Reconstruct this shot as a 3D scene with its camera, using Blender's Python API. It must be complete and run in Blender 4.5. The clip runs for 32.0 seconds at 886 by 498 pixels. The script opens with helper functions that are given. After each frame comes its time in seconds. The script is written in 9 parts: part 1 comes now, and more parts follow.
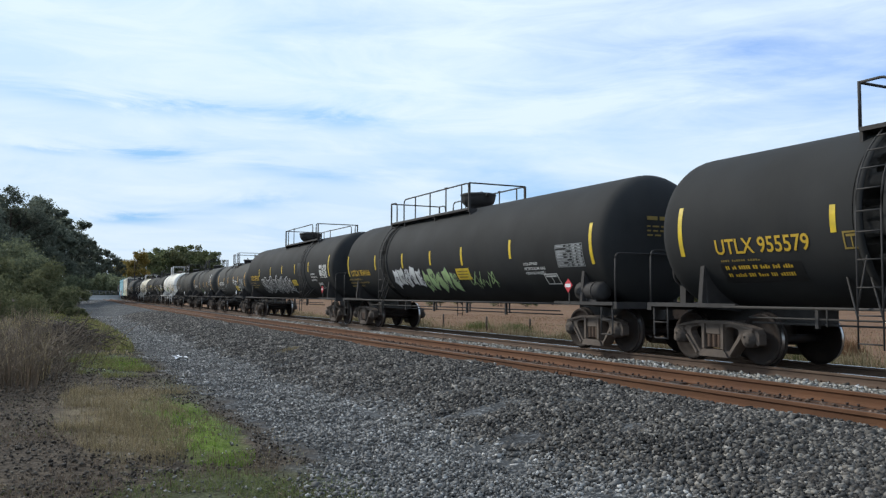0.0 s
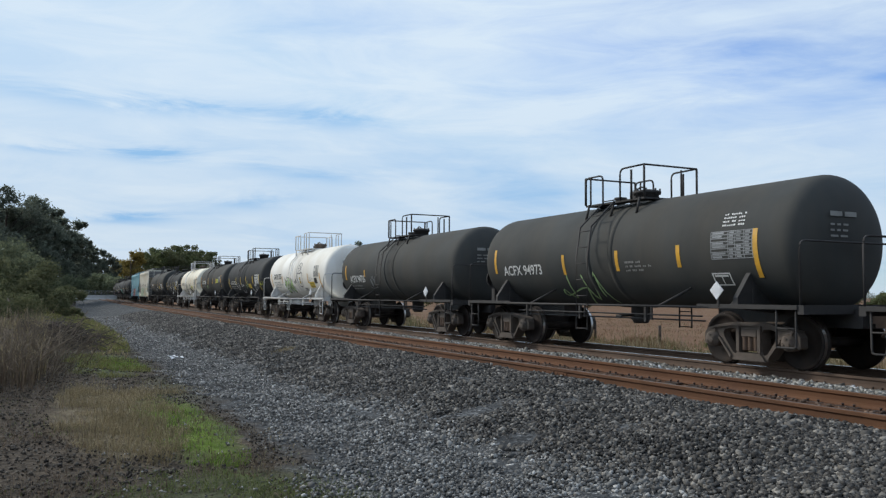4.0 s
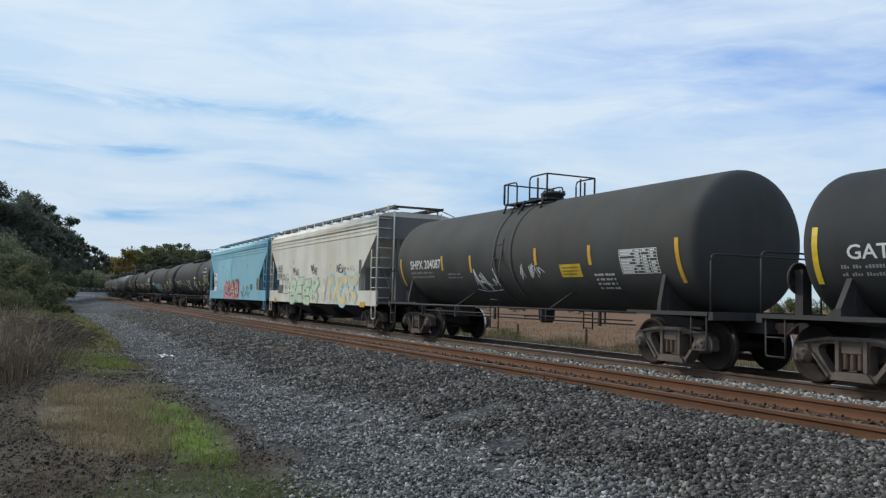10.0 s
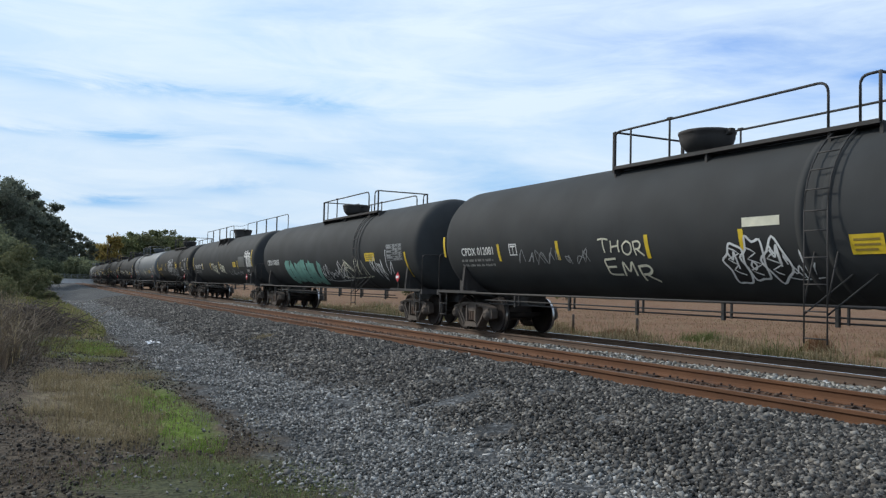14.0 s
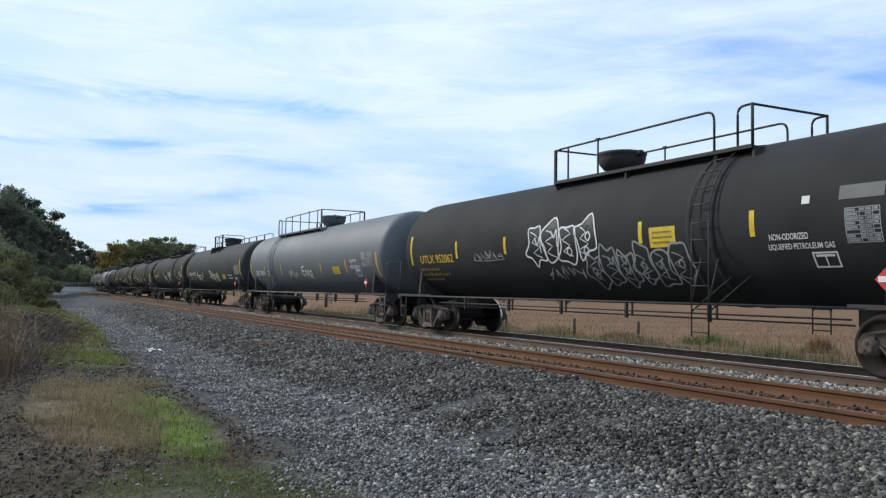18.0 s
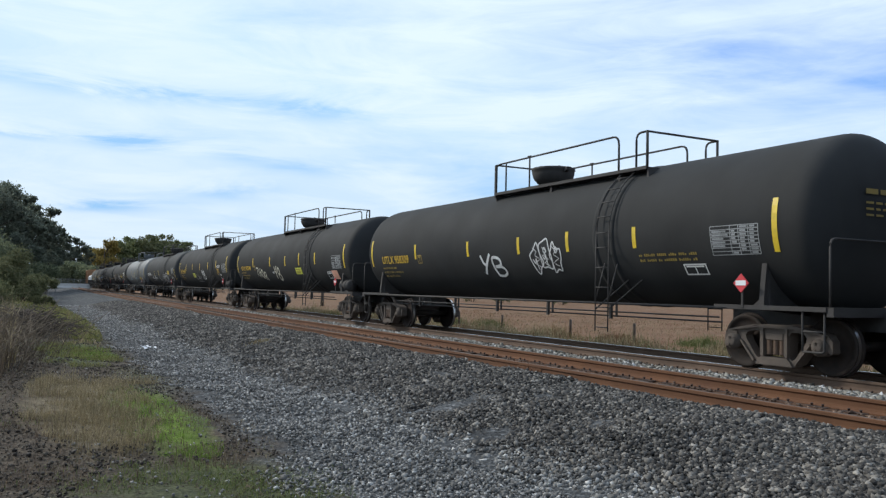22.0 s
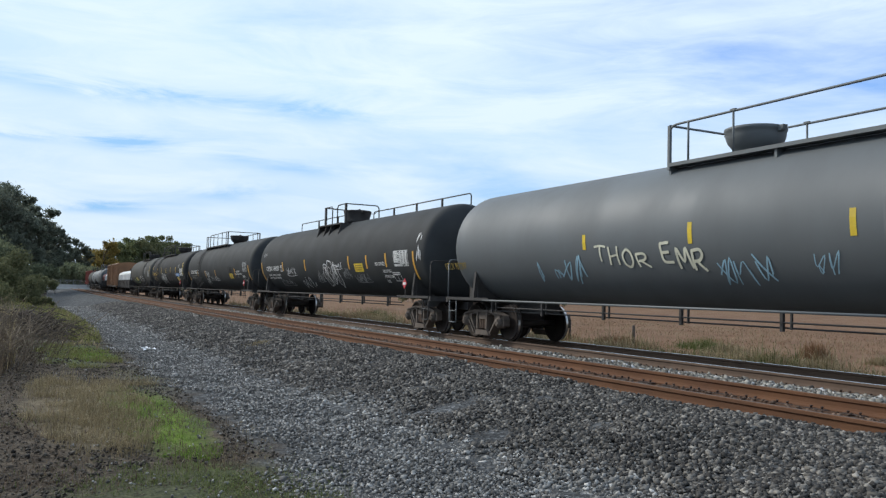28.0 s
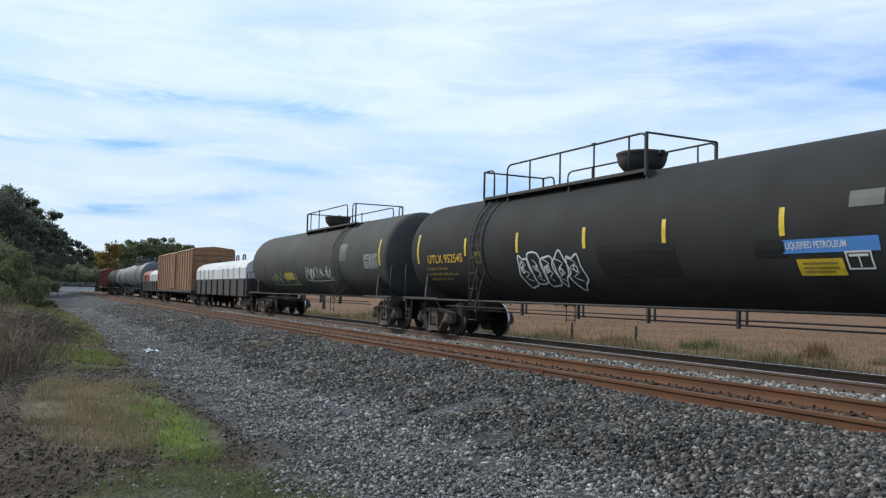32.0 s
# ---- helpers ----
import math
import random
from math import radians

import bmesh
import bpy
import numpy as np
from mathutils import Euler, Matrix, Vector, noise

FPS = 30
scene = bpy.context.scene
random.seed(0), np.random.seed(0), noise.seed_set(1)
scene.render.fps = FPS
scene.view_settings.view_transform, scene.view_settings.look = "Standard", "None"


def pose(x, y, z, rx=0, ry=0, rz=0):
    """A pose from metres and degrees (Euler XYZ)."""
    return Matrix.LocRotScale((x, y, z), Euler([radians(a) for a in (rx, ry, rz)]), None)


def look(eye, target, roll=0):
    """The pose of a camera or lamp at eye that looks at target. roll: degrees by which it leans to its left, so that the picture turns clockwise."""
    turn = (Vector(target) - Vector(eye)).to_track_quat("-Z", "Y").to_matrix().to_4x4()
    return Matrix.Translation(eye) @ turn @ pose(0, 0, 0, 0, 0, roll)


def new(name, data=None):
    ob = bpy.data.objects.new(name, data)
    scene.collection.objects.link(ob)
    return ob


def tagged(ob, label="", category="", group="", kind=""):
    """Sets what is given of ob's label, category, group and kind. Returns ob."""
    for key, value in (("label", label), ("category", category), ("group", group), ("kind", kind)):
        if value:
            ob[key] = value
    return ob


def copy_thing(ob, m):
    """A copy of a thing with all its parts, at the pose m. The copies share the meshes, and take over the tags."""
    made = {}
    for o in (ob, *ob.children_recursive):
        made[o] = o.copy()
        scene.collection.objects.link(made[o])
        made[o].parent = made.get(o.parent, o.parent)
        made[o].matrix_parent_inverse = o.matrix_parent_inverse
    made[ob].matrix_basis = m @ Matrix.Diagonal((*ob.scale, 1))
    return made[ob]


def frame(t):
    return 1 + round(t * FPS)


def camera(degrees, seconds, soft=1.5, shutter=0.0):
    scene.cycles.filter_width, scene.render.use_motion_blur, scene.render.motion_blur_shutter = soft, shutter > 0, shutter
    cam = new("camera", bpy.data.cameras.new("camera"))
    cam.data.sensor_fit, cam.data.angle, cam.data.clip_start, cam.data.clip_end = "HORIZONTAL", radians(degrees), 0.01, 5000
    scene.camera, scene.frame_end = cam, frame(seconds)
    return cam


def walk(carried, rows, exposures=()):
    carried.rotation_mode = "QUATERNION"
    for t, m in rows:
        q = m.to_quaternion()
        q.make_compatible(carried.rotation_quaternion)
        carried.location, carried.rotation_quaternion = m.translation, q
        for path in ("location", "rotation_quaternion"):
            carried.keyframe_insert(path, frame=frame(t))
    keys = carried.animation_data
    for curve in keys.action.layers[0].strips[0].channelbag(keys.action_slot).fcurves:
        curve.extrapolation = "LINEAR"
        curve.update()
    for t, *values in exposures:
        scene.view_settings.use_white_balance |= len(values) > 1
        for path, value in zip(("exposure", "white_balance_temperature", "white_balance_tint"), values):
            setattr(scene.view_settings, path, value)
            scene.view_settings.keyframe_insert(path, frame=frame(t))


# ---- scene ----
from mathutils.geometry import tessellate_polygon

cam = camera(56.92, 32.0, soft=1.3)
EYE = Vector((0.0, 0.0, 1.25))


def aim(yaw, pitch, roll):
    a, b = radians(yaw), radians(pitch)
    way = Vector((-math.cos(a) * math.cos(b), math.sin(a) * math.cos(b), math.sin(b)))
    return look(EYE, EYE + way, roll)


ROWS = [(0, 25.77, 3.26, 0.29), (0.5, 25.69, 3.32, 0.30), (1, 25.68, 3.38, 0.30), (1.5, 25.73, 3.43, 0.26), (2, 25.79, 3.44, 0.24), (2.5, 25.83, 3.41, 0.25), (3, 25.88, 3.37, 0.30), (3.5, 25.92, 3.33, 0.31), (5.5, 26.38, 3.15, 0.58), (6, 26.39, 3.16, 0.69), (6.5, 26.40, 3.20, 0.83), (7, 26.41, 3.26, 0.96), (7.5, 26.38, 3.33, 1.05), (8, 26.32, 3.40, 1.18), (8.5, 26.27, 3.47, 1.30), (9, 26.30, 3.50, 1.36), (9.5, 26.39, 3.52, 1.38), (10, 26.51, 3.51, 1.36), (10.5, 26.61, 3.48, 1.23), (11, 26.70, 3.44, 1.05), (11.5, 26.79, 3.41, 0.99), (12, 26.86, 3.34, 1.14), (12.5, 26.96, 3.18, 1.34), (13, 27.09, 2.93, 1.40), (13.5, 27.25, 2.70, 1.34), (14, 27.41, 2.57, 1.30), (14.5, 27.57, 2.52, 1.23), (16.5, 27.56, 2.72, 0.75), (17, 27.44, 2.79, 0.68), (17.5, 27.38, 2.85, 0.69), (18, 27.37, 2.91, 0.81), (18.5, 27.42, 2.95, 0.89), (19, 27.50, 2.95, 0.90), (19.5, 27.56, 2.91, 0.90), (20, 27.59, 2.87, 0.84), (20.5, 27.60, 2.86, 0.78), (21, 27.60, 2.88, 0.86), (21.5, 27.61, 2.90, 1.09), (22, 27.60, 2.92, 1.34), (22.5, 27.57, 2.92, 1.42), (23, 27.58, 2.92, 1.31), (23.5, 27.64, 2.92, 1.21), (24, 27.72, 2.93, 1.24), (24.5, 27.79, 2.97, 1.38), (25, 27.84, 3.01, 1.52), (25.5, 27.87, 3.03, 1.56), (27.5, 27.70, 3.08, 1.41), (28, 27.63, 3.04, 1.44), (28.5, 27.57, 3.05, 1.41), (29, 27.52, 3.09, 1.24), (29.5, 27.46, 3.12, 1.06), (30, 27.41, 3.14, 0.99), (30.5, 27.39, 3.12, 1.03), (31, 27.40, 3.09, 1.11), (31.5, 27.44, 3.09, 1.17), (32, 27.49, 3.11, 1.25)]
# the clip's camera closes down a little while the pale cars pass
walk(cam, [(t, aim(a, b, c)) for t, a, b, c in ROWS], [(0, 0.1), (3.0, 0.0), (5.0, -0.22), (8.5, -0.2), (10.0, -0.12), (12.4, -0.14), (13.6, 0.0), (17.0, 0.12), (32.0, 0.11)])

# ---- world, sun, exposure ----
SUN_WAY = Vector((-0.7, -0.5, 0.55)).normalized()


def make_world():
    w = bpy.data.worlds.new("sky")
    scene.world = w
    w.use_nodes = True
    nt = w.node_tree
    n, l = nt.nodes, nt.links
    n.clear()
    out = n.new("ShaderNodeOutputWorld")
    bg = n.new("ShaderNodeBackground")
    sky = n.new("ShaderNodeTexSky")
    sky.sky_type = "NISHITA"
    sky.sun_disc = False
    sky.sun_elevation = math.asin(SUN_WAY.z)
    sky.sun_rotation = math.atan2(SUN_WAY.x, SUN_WAY.y)
    sky.air_density, sky.dust_density, sky.ozone_density = 1.1, 0.6, 2.5
    dim = n.new("ShaderNodeVectorMath")
    dim.operation = "MULTIPLY"
    dim.inputs[1].default_value = (0.108, 0.14, 0.196)
    l.new(sky.outputs[0], dim.inputs[0])
    cap = n.new("ShaderNodeVectorMath")
    cap.operation = "MINIMUM"
    cap.inputs[1].default_value = (0.34, 0.61, 0.95)
    l.new(dim.outputs[0], cap.inputs[0])
    tc = n.new("ShaderNodeTexCoord")
    sep = n.new("ShaderNodeSeparateXYZ")
    l.new(tc.outputs["Generated"], sep.inputs[0])

    def math_node(op, a, b):
        m = n.new("ShaderNodeMath")
        m.operation = op
        for i, v in enumerate((a, b)):
            if isinstance(v, (int, float)):
                m.inputs[i].default_value = v
            else:
                l.new(v, m.inputs[i])
        return m.outputs[0]

    up = math_node("MAXIMUM", sep.outputs["Z"], 0.0)
    deep = math_node("ADD", up, 0.09)
    comb = n.new("ShaderNodeCombineXYZ")
    l.new(math_node("DIVIDE", sep.outputs["X"], deep), comb.inputs["X"])
    l.new(math_node("DIVIDE", sep.outputs["Y"], deep), comb.inputs["Y"])
    turn = n.new("ShaderNodeMapping")
    turn.inputs["Rotation"].default_value = (0, 0, radians(-27))
    turn.inputs["Location"].default_value = (3.3, 1.4, 0.0)
    turn.inputs["Scale"].default_value = (0.78, 0.5, 1.0)
    l.new(comb.outputs[0], turn.inputs["Vector"])
    big = n.new("ShaderNodeTexNoise")
    big.inputs["Scale"].default_value = 0.75
    big.inputs["Detail"].default_value = 7.0
    big.inputs["Roughness"].default_value = 0.52
    big.inputs["Distortion"].default_value = 0.35
    l.new(turn.outputs[0], big.inputs["Vector"])
    ramp = n.new("ShaderNodeValToRGB")
    ramp.color_ramp.interpolation = "EASE"
    ramp.color_ramp.elements[0].position = 0.27
    ramp.color_ramp.elements[1].position = 0.55
    l.new(big.outputs["Fac"], ramp.inputs[0])
    # haze towards the horizon
    hz = n.new("ShaderNodeMapRange")
    hz.inputs["From Min"].default_value, hz.inputs["From Max"].default_value = 0.0, 0.16
    hz.inputs["To Min"].default_value, hz.inputs["To Max"].default_value = 0.72, 0.0
    l.new(up, hz.inputs["Value"])
    # the veil thins away from the sun, and blue streaks lie open in it
    away = n.new("ShaderNodeVectorMath")
    away.operation = "DOT_PRODUCT"
    l.new(tc.outputs["Generated"], away.inputs[0])
    away.inputs[1].default_value = (0.7, 0.7, 0.0)
    veil = n.new("ShaderNodeMapRange")
    veil.inputs["From Min"].default_value, veil.inputs["From Max"].default_value = -0.55, 0.25
    veil.inputs["To Min"].default_value, veil.inputs["To Max"].default_value = 0.97, 0.8
    l.new(away.outputs["Value"], veil.inputs["Value"])
    flat = n.new("ShaderNodeMapping")
    flat.inputs["Scale"].default_value = (5.0, 5.0, 24.0)
    l.new(tc.outputs["Generated"], flat.inputs["Vector"])
    wisp = n.new("ShaderNodeTexNoise")
    wisp.inputs["Scale"].default_value, wisp.inputs["Detail"].default_value, wisp.inputs["Roughness"].default_value = 1.0, 9.0, 0.62
    wisp.inputs["Distortion"].default_value = 0.6
    l.new(flat.outputs[0], wisp.inputs["Vector"])
    tear = n.new("ShaderNodeMapRange")
    tear.inputs["From Min"].default_value, tear.inputs["From Max"].default_value = 0.32, 0.62
    tear.inputs["To Min"].default_value, tear.inputs["To Max"].default_value = 1.5, 0.25
    l.new(wisp.outputs["Fac"], tear.inputs["Value"])
    open_sky = 0.0
    for az, high, wide, deep_s, amount in ((6.5, 0.212, 0.14, 0.010, 0.62), (17.6, 0.206, 0.07, 0.012, 0.55), (0.0, 0.158, 0.04, 0.006, 0.7), (6.0, 0.157, 0.045, 0.007, 0.85), (13.6, 0.155, 0.04, 0.009, 0.65), (4.5, 0.085, 0.05, 0.006, 0.95),
                                          (12.0, 0.105, 0.06, 0.01, 0.45), (18.5, 0.14, 0.06, 0.012, 0.4), (26, 0.2, 0.12, 0.03, 0.15), (42, 0.24, 0.16, 0.05, 0.12)):
        q = n.new("ShaderNodeVectorMath")
        q.operation = "DOT_PRODUCT"
        l.new(tc.outputs["Generated"], q.inputs[0])
        q.inputs[1].default_value = (math.sin(radians(az)) / wide, math.cos(radians(az)) / wide, 0)
        drift = math_node("MULTIPLY_ADD", wisp.outputs["Fac"], 0.05)
        drift.node.inputs[2].default_value = -0.025 - high
        e = math_node("DIVIDE", math_node("ADD", sep.outputs["Z"], drift), deep_s)
        r2 = math_node("ADD", math_node("MULTIPLY", q.outputs["Value"], q.outputs["Value"]), math_node("MULTIPLY", e, e))
        g = math_node("MULTIPLY", math_node("MULTIPLY", math_node("POWER", 2.718, math_node("MULTIPLY", r2, -1.0)), amount), tear.outputs[0])
        open_sky = g if isinstance(open_sky, float) else math_node("ADD", open_sky, g)
    cover = math_node("MAXIMUM", math_node("MULTIPLY", ramp.outputs[0], veil.outputs[0]), hz.outputs[0])
    least = n.new("ShaderNodeMapRange")
    least.inputs["From Min"].default_value, least.inputs["From Max"].default_value = -0.6, -0.1
    least.inputs["To Min"].default_value, least.inputs["To Max"].default_value = 0.86, 0.25
    l.new(away.outputs["Value"], least.inputs["Value"])
    cover = math_node("MAXIMUM", cover, least.outputs[0])
    thin = math_node("MULTIPLY", math_node("SUBTRACT", tear.outputs[0], 0.65), 0.27)
    cover = math_node("MAXIMUM", math_node("SUBTRACT", math_node("SUBTRACT", cover, open_sky), thin), 0.0)
    mix = n.new("ShaderNodeMix")
    mix.data_type = "RGBA"
    l.new(cover, mix.inputs[0])
    l.new(cap.outputs[0], mix.inputs[6])
    mix.inputs[7].default_value = (0.748, 0.89, 1.03, 1)
    # thin cloud glows towards the sun and dulls away from it
    dot = n.new("ShaderNodeVectorMath")
    dot.operation = "DOT_PRODUCT"
    l.new(tc.outputs["Generated"], dot.inputs[0])
    dot.inputs[1].default_value = SUN_WAY
    glow = n.new("ShaderNodeMapRange")
    glow.inputs["From Min"].default_value, glow.inputs["From Max"].default_value = -0.75, -0.12
    glow.inputs["To Min"].default_value, glow.inputs["To Max"].default_value = 0.62, 1.0
    l.new(dot.outputs["Value"], glow.inputs["Value"])
    lit = n.new("ShaderNodeVectorMath")
    lit.operation = "SCALE"
    l.new(mix.outputs[2], lit.inputs[0])
    dusk = n.new("ShaderNodeMapRange")
    dusk.inputs["From Min"].default_value, dusk.inputs["From Max"].default_value = 0.0, 0.26
    dusk.inputs["To Min"].default_value, dusk.inputs["To Max"].default_value = 0.9, 1.0
    l.new(up, dusk.inputs["Value"])
    l.new(math_node("MULTIPLY", glow.outputs[0], dusk.outputs[0]), lit.inputs["Scale"])
    l.new(lit.outputs[0], bg.inputs["Color"])
    bg.inputs["Strength"].default_value = 1.0
    l.new(bg.outputs[0], out.inputs[0])


make_world()
sun_data = bpy.data.lights.new("sun", "SUN")
sun_data.energy, sun_data.angle, sun_data.color = 2.35, radians(8), (1.0, 0.95, 0.86)
sun = new("sun", sun_data)
sun.matrix_world = look((0, 0, 60), Vector((0, 0, 60)) - SUN_WAY)


# ---- the railway's line ----
def bend(s):
    """Curvature of the line, 1/m, at s metres along it; the train runs towards +s."""
    return float(np.interp(s, (-420, -300, -245, -235, -84, -42, 0), (0.0, 1.6e-3, 1.6e-3, 0.92e-4, 1.35e-4, 4.4e-4, -0.7e-4)))


LINE_S = np.arange(-900.0, 420.0, 1.0)
_k = np.array([bend(s) if s < 5 else 0.0 for s in LINE_S])
_psi = np.concatenate([[0], np.cumsum((_k[1:] + _k[:-1]) / 2)])
_i0 = int(np.where(LINE_S == 0)[0][0])
LINE_PSI = _psi - _psi[_i0]
_x = np.concatenate([[0], np.cumsum((np.cos(LINE_PSI[1:]) + np.cos(LINE_PSI[:-1])) / 2)])
_y = np.concatenate([[0], np.cumsum((np.sin(LINE_PSI[1:]) + np.sin(LINE_PSI[:-1])) / 2)])
LINE_X, LINE_Y = _x - _x[_i0], _y - _y[_i0] + 12.59


def on_line(s, lat=0.0, z=0.0):
    a = float(np.interp(s, LINE_S, LINE_PSI))
    return Vector((float(np.interp(s, LINE_S, LINE_X)) - math.sin(a) * lat,
                   float(np.interp(s, LINE_S, LINE_Y)) + math.cos(a) * lat, z)), a


def line_y(x):
    return np.interp(x, LINE_X, LINE_Y)


def run(t):
    """Metres the train has gone since 12 s."""
    return 14.377 * (t - 12) + 0.0105 * (t - 12) ** 2


SPACING, NEAR_Z = 4.2, 0.078

# ---- materials ----


def mat(name, col, rough=0.6, metal=0.0, vary=0.25, scale=3.0, dirt=None, dirt_amount=0.5, dirt_scale=0.8, bump=0.0, bump_scale=60.0, streak=False, spec=0.5, vary_ob=0.0):
    m = bpy.data.materials.new(name)
    m.use_nodes = True
    n, l = m.node_tree.nodes, m.node_tree.links
    b = n["Principled BSDF"]
    b.inputs["Roughness"].default_value = rough
    b.inputs["Metallic"].default_value = metal
    b.inputs["Specular IOR Level"].default_value = spec
    tc = n.new("ShaderNodeTexCoord")
    vec = tc.outputs["Object"]
    if streak:
        mp = n.new("ShaderNodeMapping")
        mp.inputs["Scale"].default_value = (1.0, 1.0, 0.12)
        l.new(vec, mp.inputs["Vector"])
        svec = mp.outputs[0]
    else:
        svec = vec
    n1 = n.new("ShaderNodeTexNoise")
    n1.inputs["Scale"].default_value = scale
    n1.inputs["Detail"].default_value = 6
    l.new(vec, n1.inputs["Vector"])
    r1 = n.new("ShaderNodeMapRange")
    r1.inputs["From Min"].default_value, r1.inputs["From Max"].default_value = 0.3, 0.7
    r1.inputs["To Min"].default_value, r1.inputs["To Max"].default_value = 1 - vary, 1 + vary
    l.new(n1.outputs["Fac"], r1.inputs["Value"])
    hsv = n.new("ShaderNodeHueSaturation")
    hsv.inputs["Color"].default_value = (*col, 1)
    l.new(r1.outputs[0], hsv.inputs["Value"])
    color = hsv.outputs[0]
    if vary_ob:
        oi = n.new("ShaderNodeObjectInfo")
        r3 = n.new("ShaderNodeMapRange")
        r3.inputs["To Min"].default_value, r3.inputs["To Max"].default_value = 1 - vary_ob, 1 + vary_ob
        l.new(oi.outputs["Random"], r3.inputs["Value"])
        h3 = n.new("ShaderNodeHueSaturation")
        l.new(r3.outputs[0], h3.inputs["Value"])
        l.new(color, h3.inputs["Color"])
        color = h3.outputs[0]
    if dirt:
        n2 = n.new("ShaderNodeTexNoise")
        n2.inputs["Scale"].default_value = dirt_scale
        n2.inputs["Detail"].default_value = 8
        n2.inputs["Roughness"].default_value = 0.65
        l.new(svec, n2.inputs["Vector"])
        r2 = n.new("ShaderNodeMapRange")
        r2.inputs["From Min"].default_value, r2.inputs["From Max"].default_value = 0.42, 0.72
        r2.inputs["To Min"].default_value, r2.inputs["To Max"].default_value = 0.0, dirt_amount
        l.new(n2.outputs["Fac"], r2.inputs["Value"])
        mx = n.new("ShaderNodeMix")
        mx.data_type = "RGBA"
        l.new(r2.outputs[0], mx.inputs[0])
        l.new(color, mx.inputs[6])
        mx.inputs[7].default_value = (*dirt, 1)
        color = mx.outputs[2]
        rr = n.new("ShaderNodeMapRange")
        rr.inputs["To Min"].default_value, rr.inputs["To Max"].default_value = rough, min(1, rough + 0.25)
        l.new(r2.outputs[0], rr.inputs["Value"])
        l.new(rr.outputs[0], b.inputs["Roughness"])
    l.new(color, b.inputs["Base Color"])
    if bump:
        n3 = n.new("ShaderNodeTexNoise")
        n3.inputs["Scale"].default_value = bump_scale
        n3.inputs["Detail"].default_value = 4
        l.new(vec, n3.inputs["Vector"])
        bp = n.new("ShaderNodeBump")
        bp.inputs["Strength"].default_value = bump
        bp.inputs["Distance"].default_value = 0.02
        l.new(n3.outputs["Fac"], bp.inputs["Height"])
        l.new(bp.outputs[0], b.inputs["Normal"])
    return m


BLACK = mat("black_tank_paint", (0.031, 0.0318, 0.032), 0.72, 0, 0.2, 0.9, (0.052, 0.05, 0.046), 0.55, 0.8, 0.06, 3.0, True, 0.14)
BLACK_B = mat("black_tank_paint_newer", (0.043, 0.0454, 0.0464), 0.7, 0, 0.2, 0.9, (0.062, 0.06, 0.056), 0.5, 0.8, 0.06, 3.0, True, 0.14)
FADED = mat("faded_black_paint", (0.06, 0.062, 0.059), 0.75, 0, 0.2, 0.8, (0.105, 0.093, 0.076), 0.6, 0.8, 0.05, 3.0, True, 0.2)
GREY = mat("grey_tank_paint", (0.118, 0.13, 0.135), 0.58, 0, 0.1, 0.7, (0.11, 0.115, 0.115), 0.6, 0.6, 0.04, 3.0, True)
PALE_GREY = mat("pale_grey_paint", (0.105, 0.119, 0.128), 0.58, 0, 0.1, 0.7, (0.14, 0.15, 0.15), 0.5, 0.6, 0.04, 3.0, True)
WHITE_T = mat("white_tank_paint", (0.87, 0.84, 0.77), 0.6, 0, 0.05, 0.9, (0.56, 0.47, 0.3), 0.45, 0.7, 0.03, 3.0, True, 0.3)
CREAM_T = mat("cream_tank_paint", (0.84, 0.78, 0.63), 0.58, 0, 0.06, 0.9, (0.48, 0.38, 0.22), 0.45, 0.7, 0.03, 3.0, True)
FRAME_BLACK = mat("black_running_gear", (0.042, 0.039, 0.037), 0.75, 0, 0.3, 4.0, (0.05, 0.04, 0.033), 0.5, 2.0)
WHITE_RAIL = mat("white_rail_paint", (0.72, 0.72, 0.7), 0.5, 0, 0.1, 3.0, (0.35, 0.27, 0.18), 0.6, 3.0)
GREY_RAIL = mat("grey_rail_paint", (0.13, 0.145, 0.15), 0.5, 0, 0.15, 3.0, (0.08, 0.075, 0.07), 0.6, 3.0)
TRUCK = mat("cast_truck_steel", (0.13, 0.1, 0.078), 0.75, 0, 0.3, 6.0, (0.045, 0.04, 0.036), 0.8, 3.0, 0.3, 40, vary_ob=0.25)
TRUCK_RUST = mat("rusty_truck_steel", (0.12, 0.075, 0.05), 0.8, 0, 0.3, 6.0, (0.05, 0.042, 0.036), 0.7, 3.0, 0.3, 40)
WHEEL = mat("wheel_steel", (0.026, 0.02, 0.017), 0.75, 0.0, 0.3, 5.0, (0.055, 0.035, 0.024), 0.5, 4.0, spec=0.25)
TREAD = mat("polished_tread", (0.6, 0.58, 0.55), 0.3, 1.0, 0.1, 5.0)
RAIL_RUST = mat("rusty_rail", (0.135, 0.058, 0.024), 0.9, 0, 0.22, 3.0, (0.085, 0.04, 0.024), 0.7, 1.5, 0.2, 50)
RAIL_TOP = mat("dull_rail_head", (0.15, 0.105, 0.08), 0.55, 0.3, 0.2, 3.0, (0.12, 0.07, 0.045), 0.6, 2.0)
RAIL_BROWN = mat("brown_rail_side", (0.125, 0.08, 0.054), 0.85, 0, 0.25, 3.0, (0.08, 0.055, 0.04), 0.6, 1.5)
RAIL_SHINE = mat("polished_rail_head", (0.66, 0.65, 0.64), 0.22, 1.0, 0.08, 2.0)
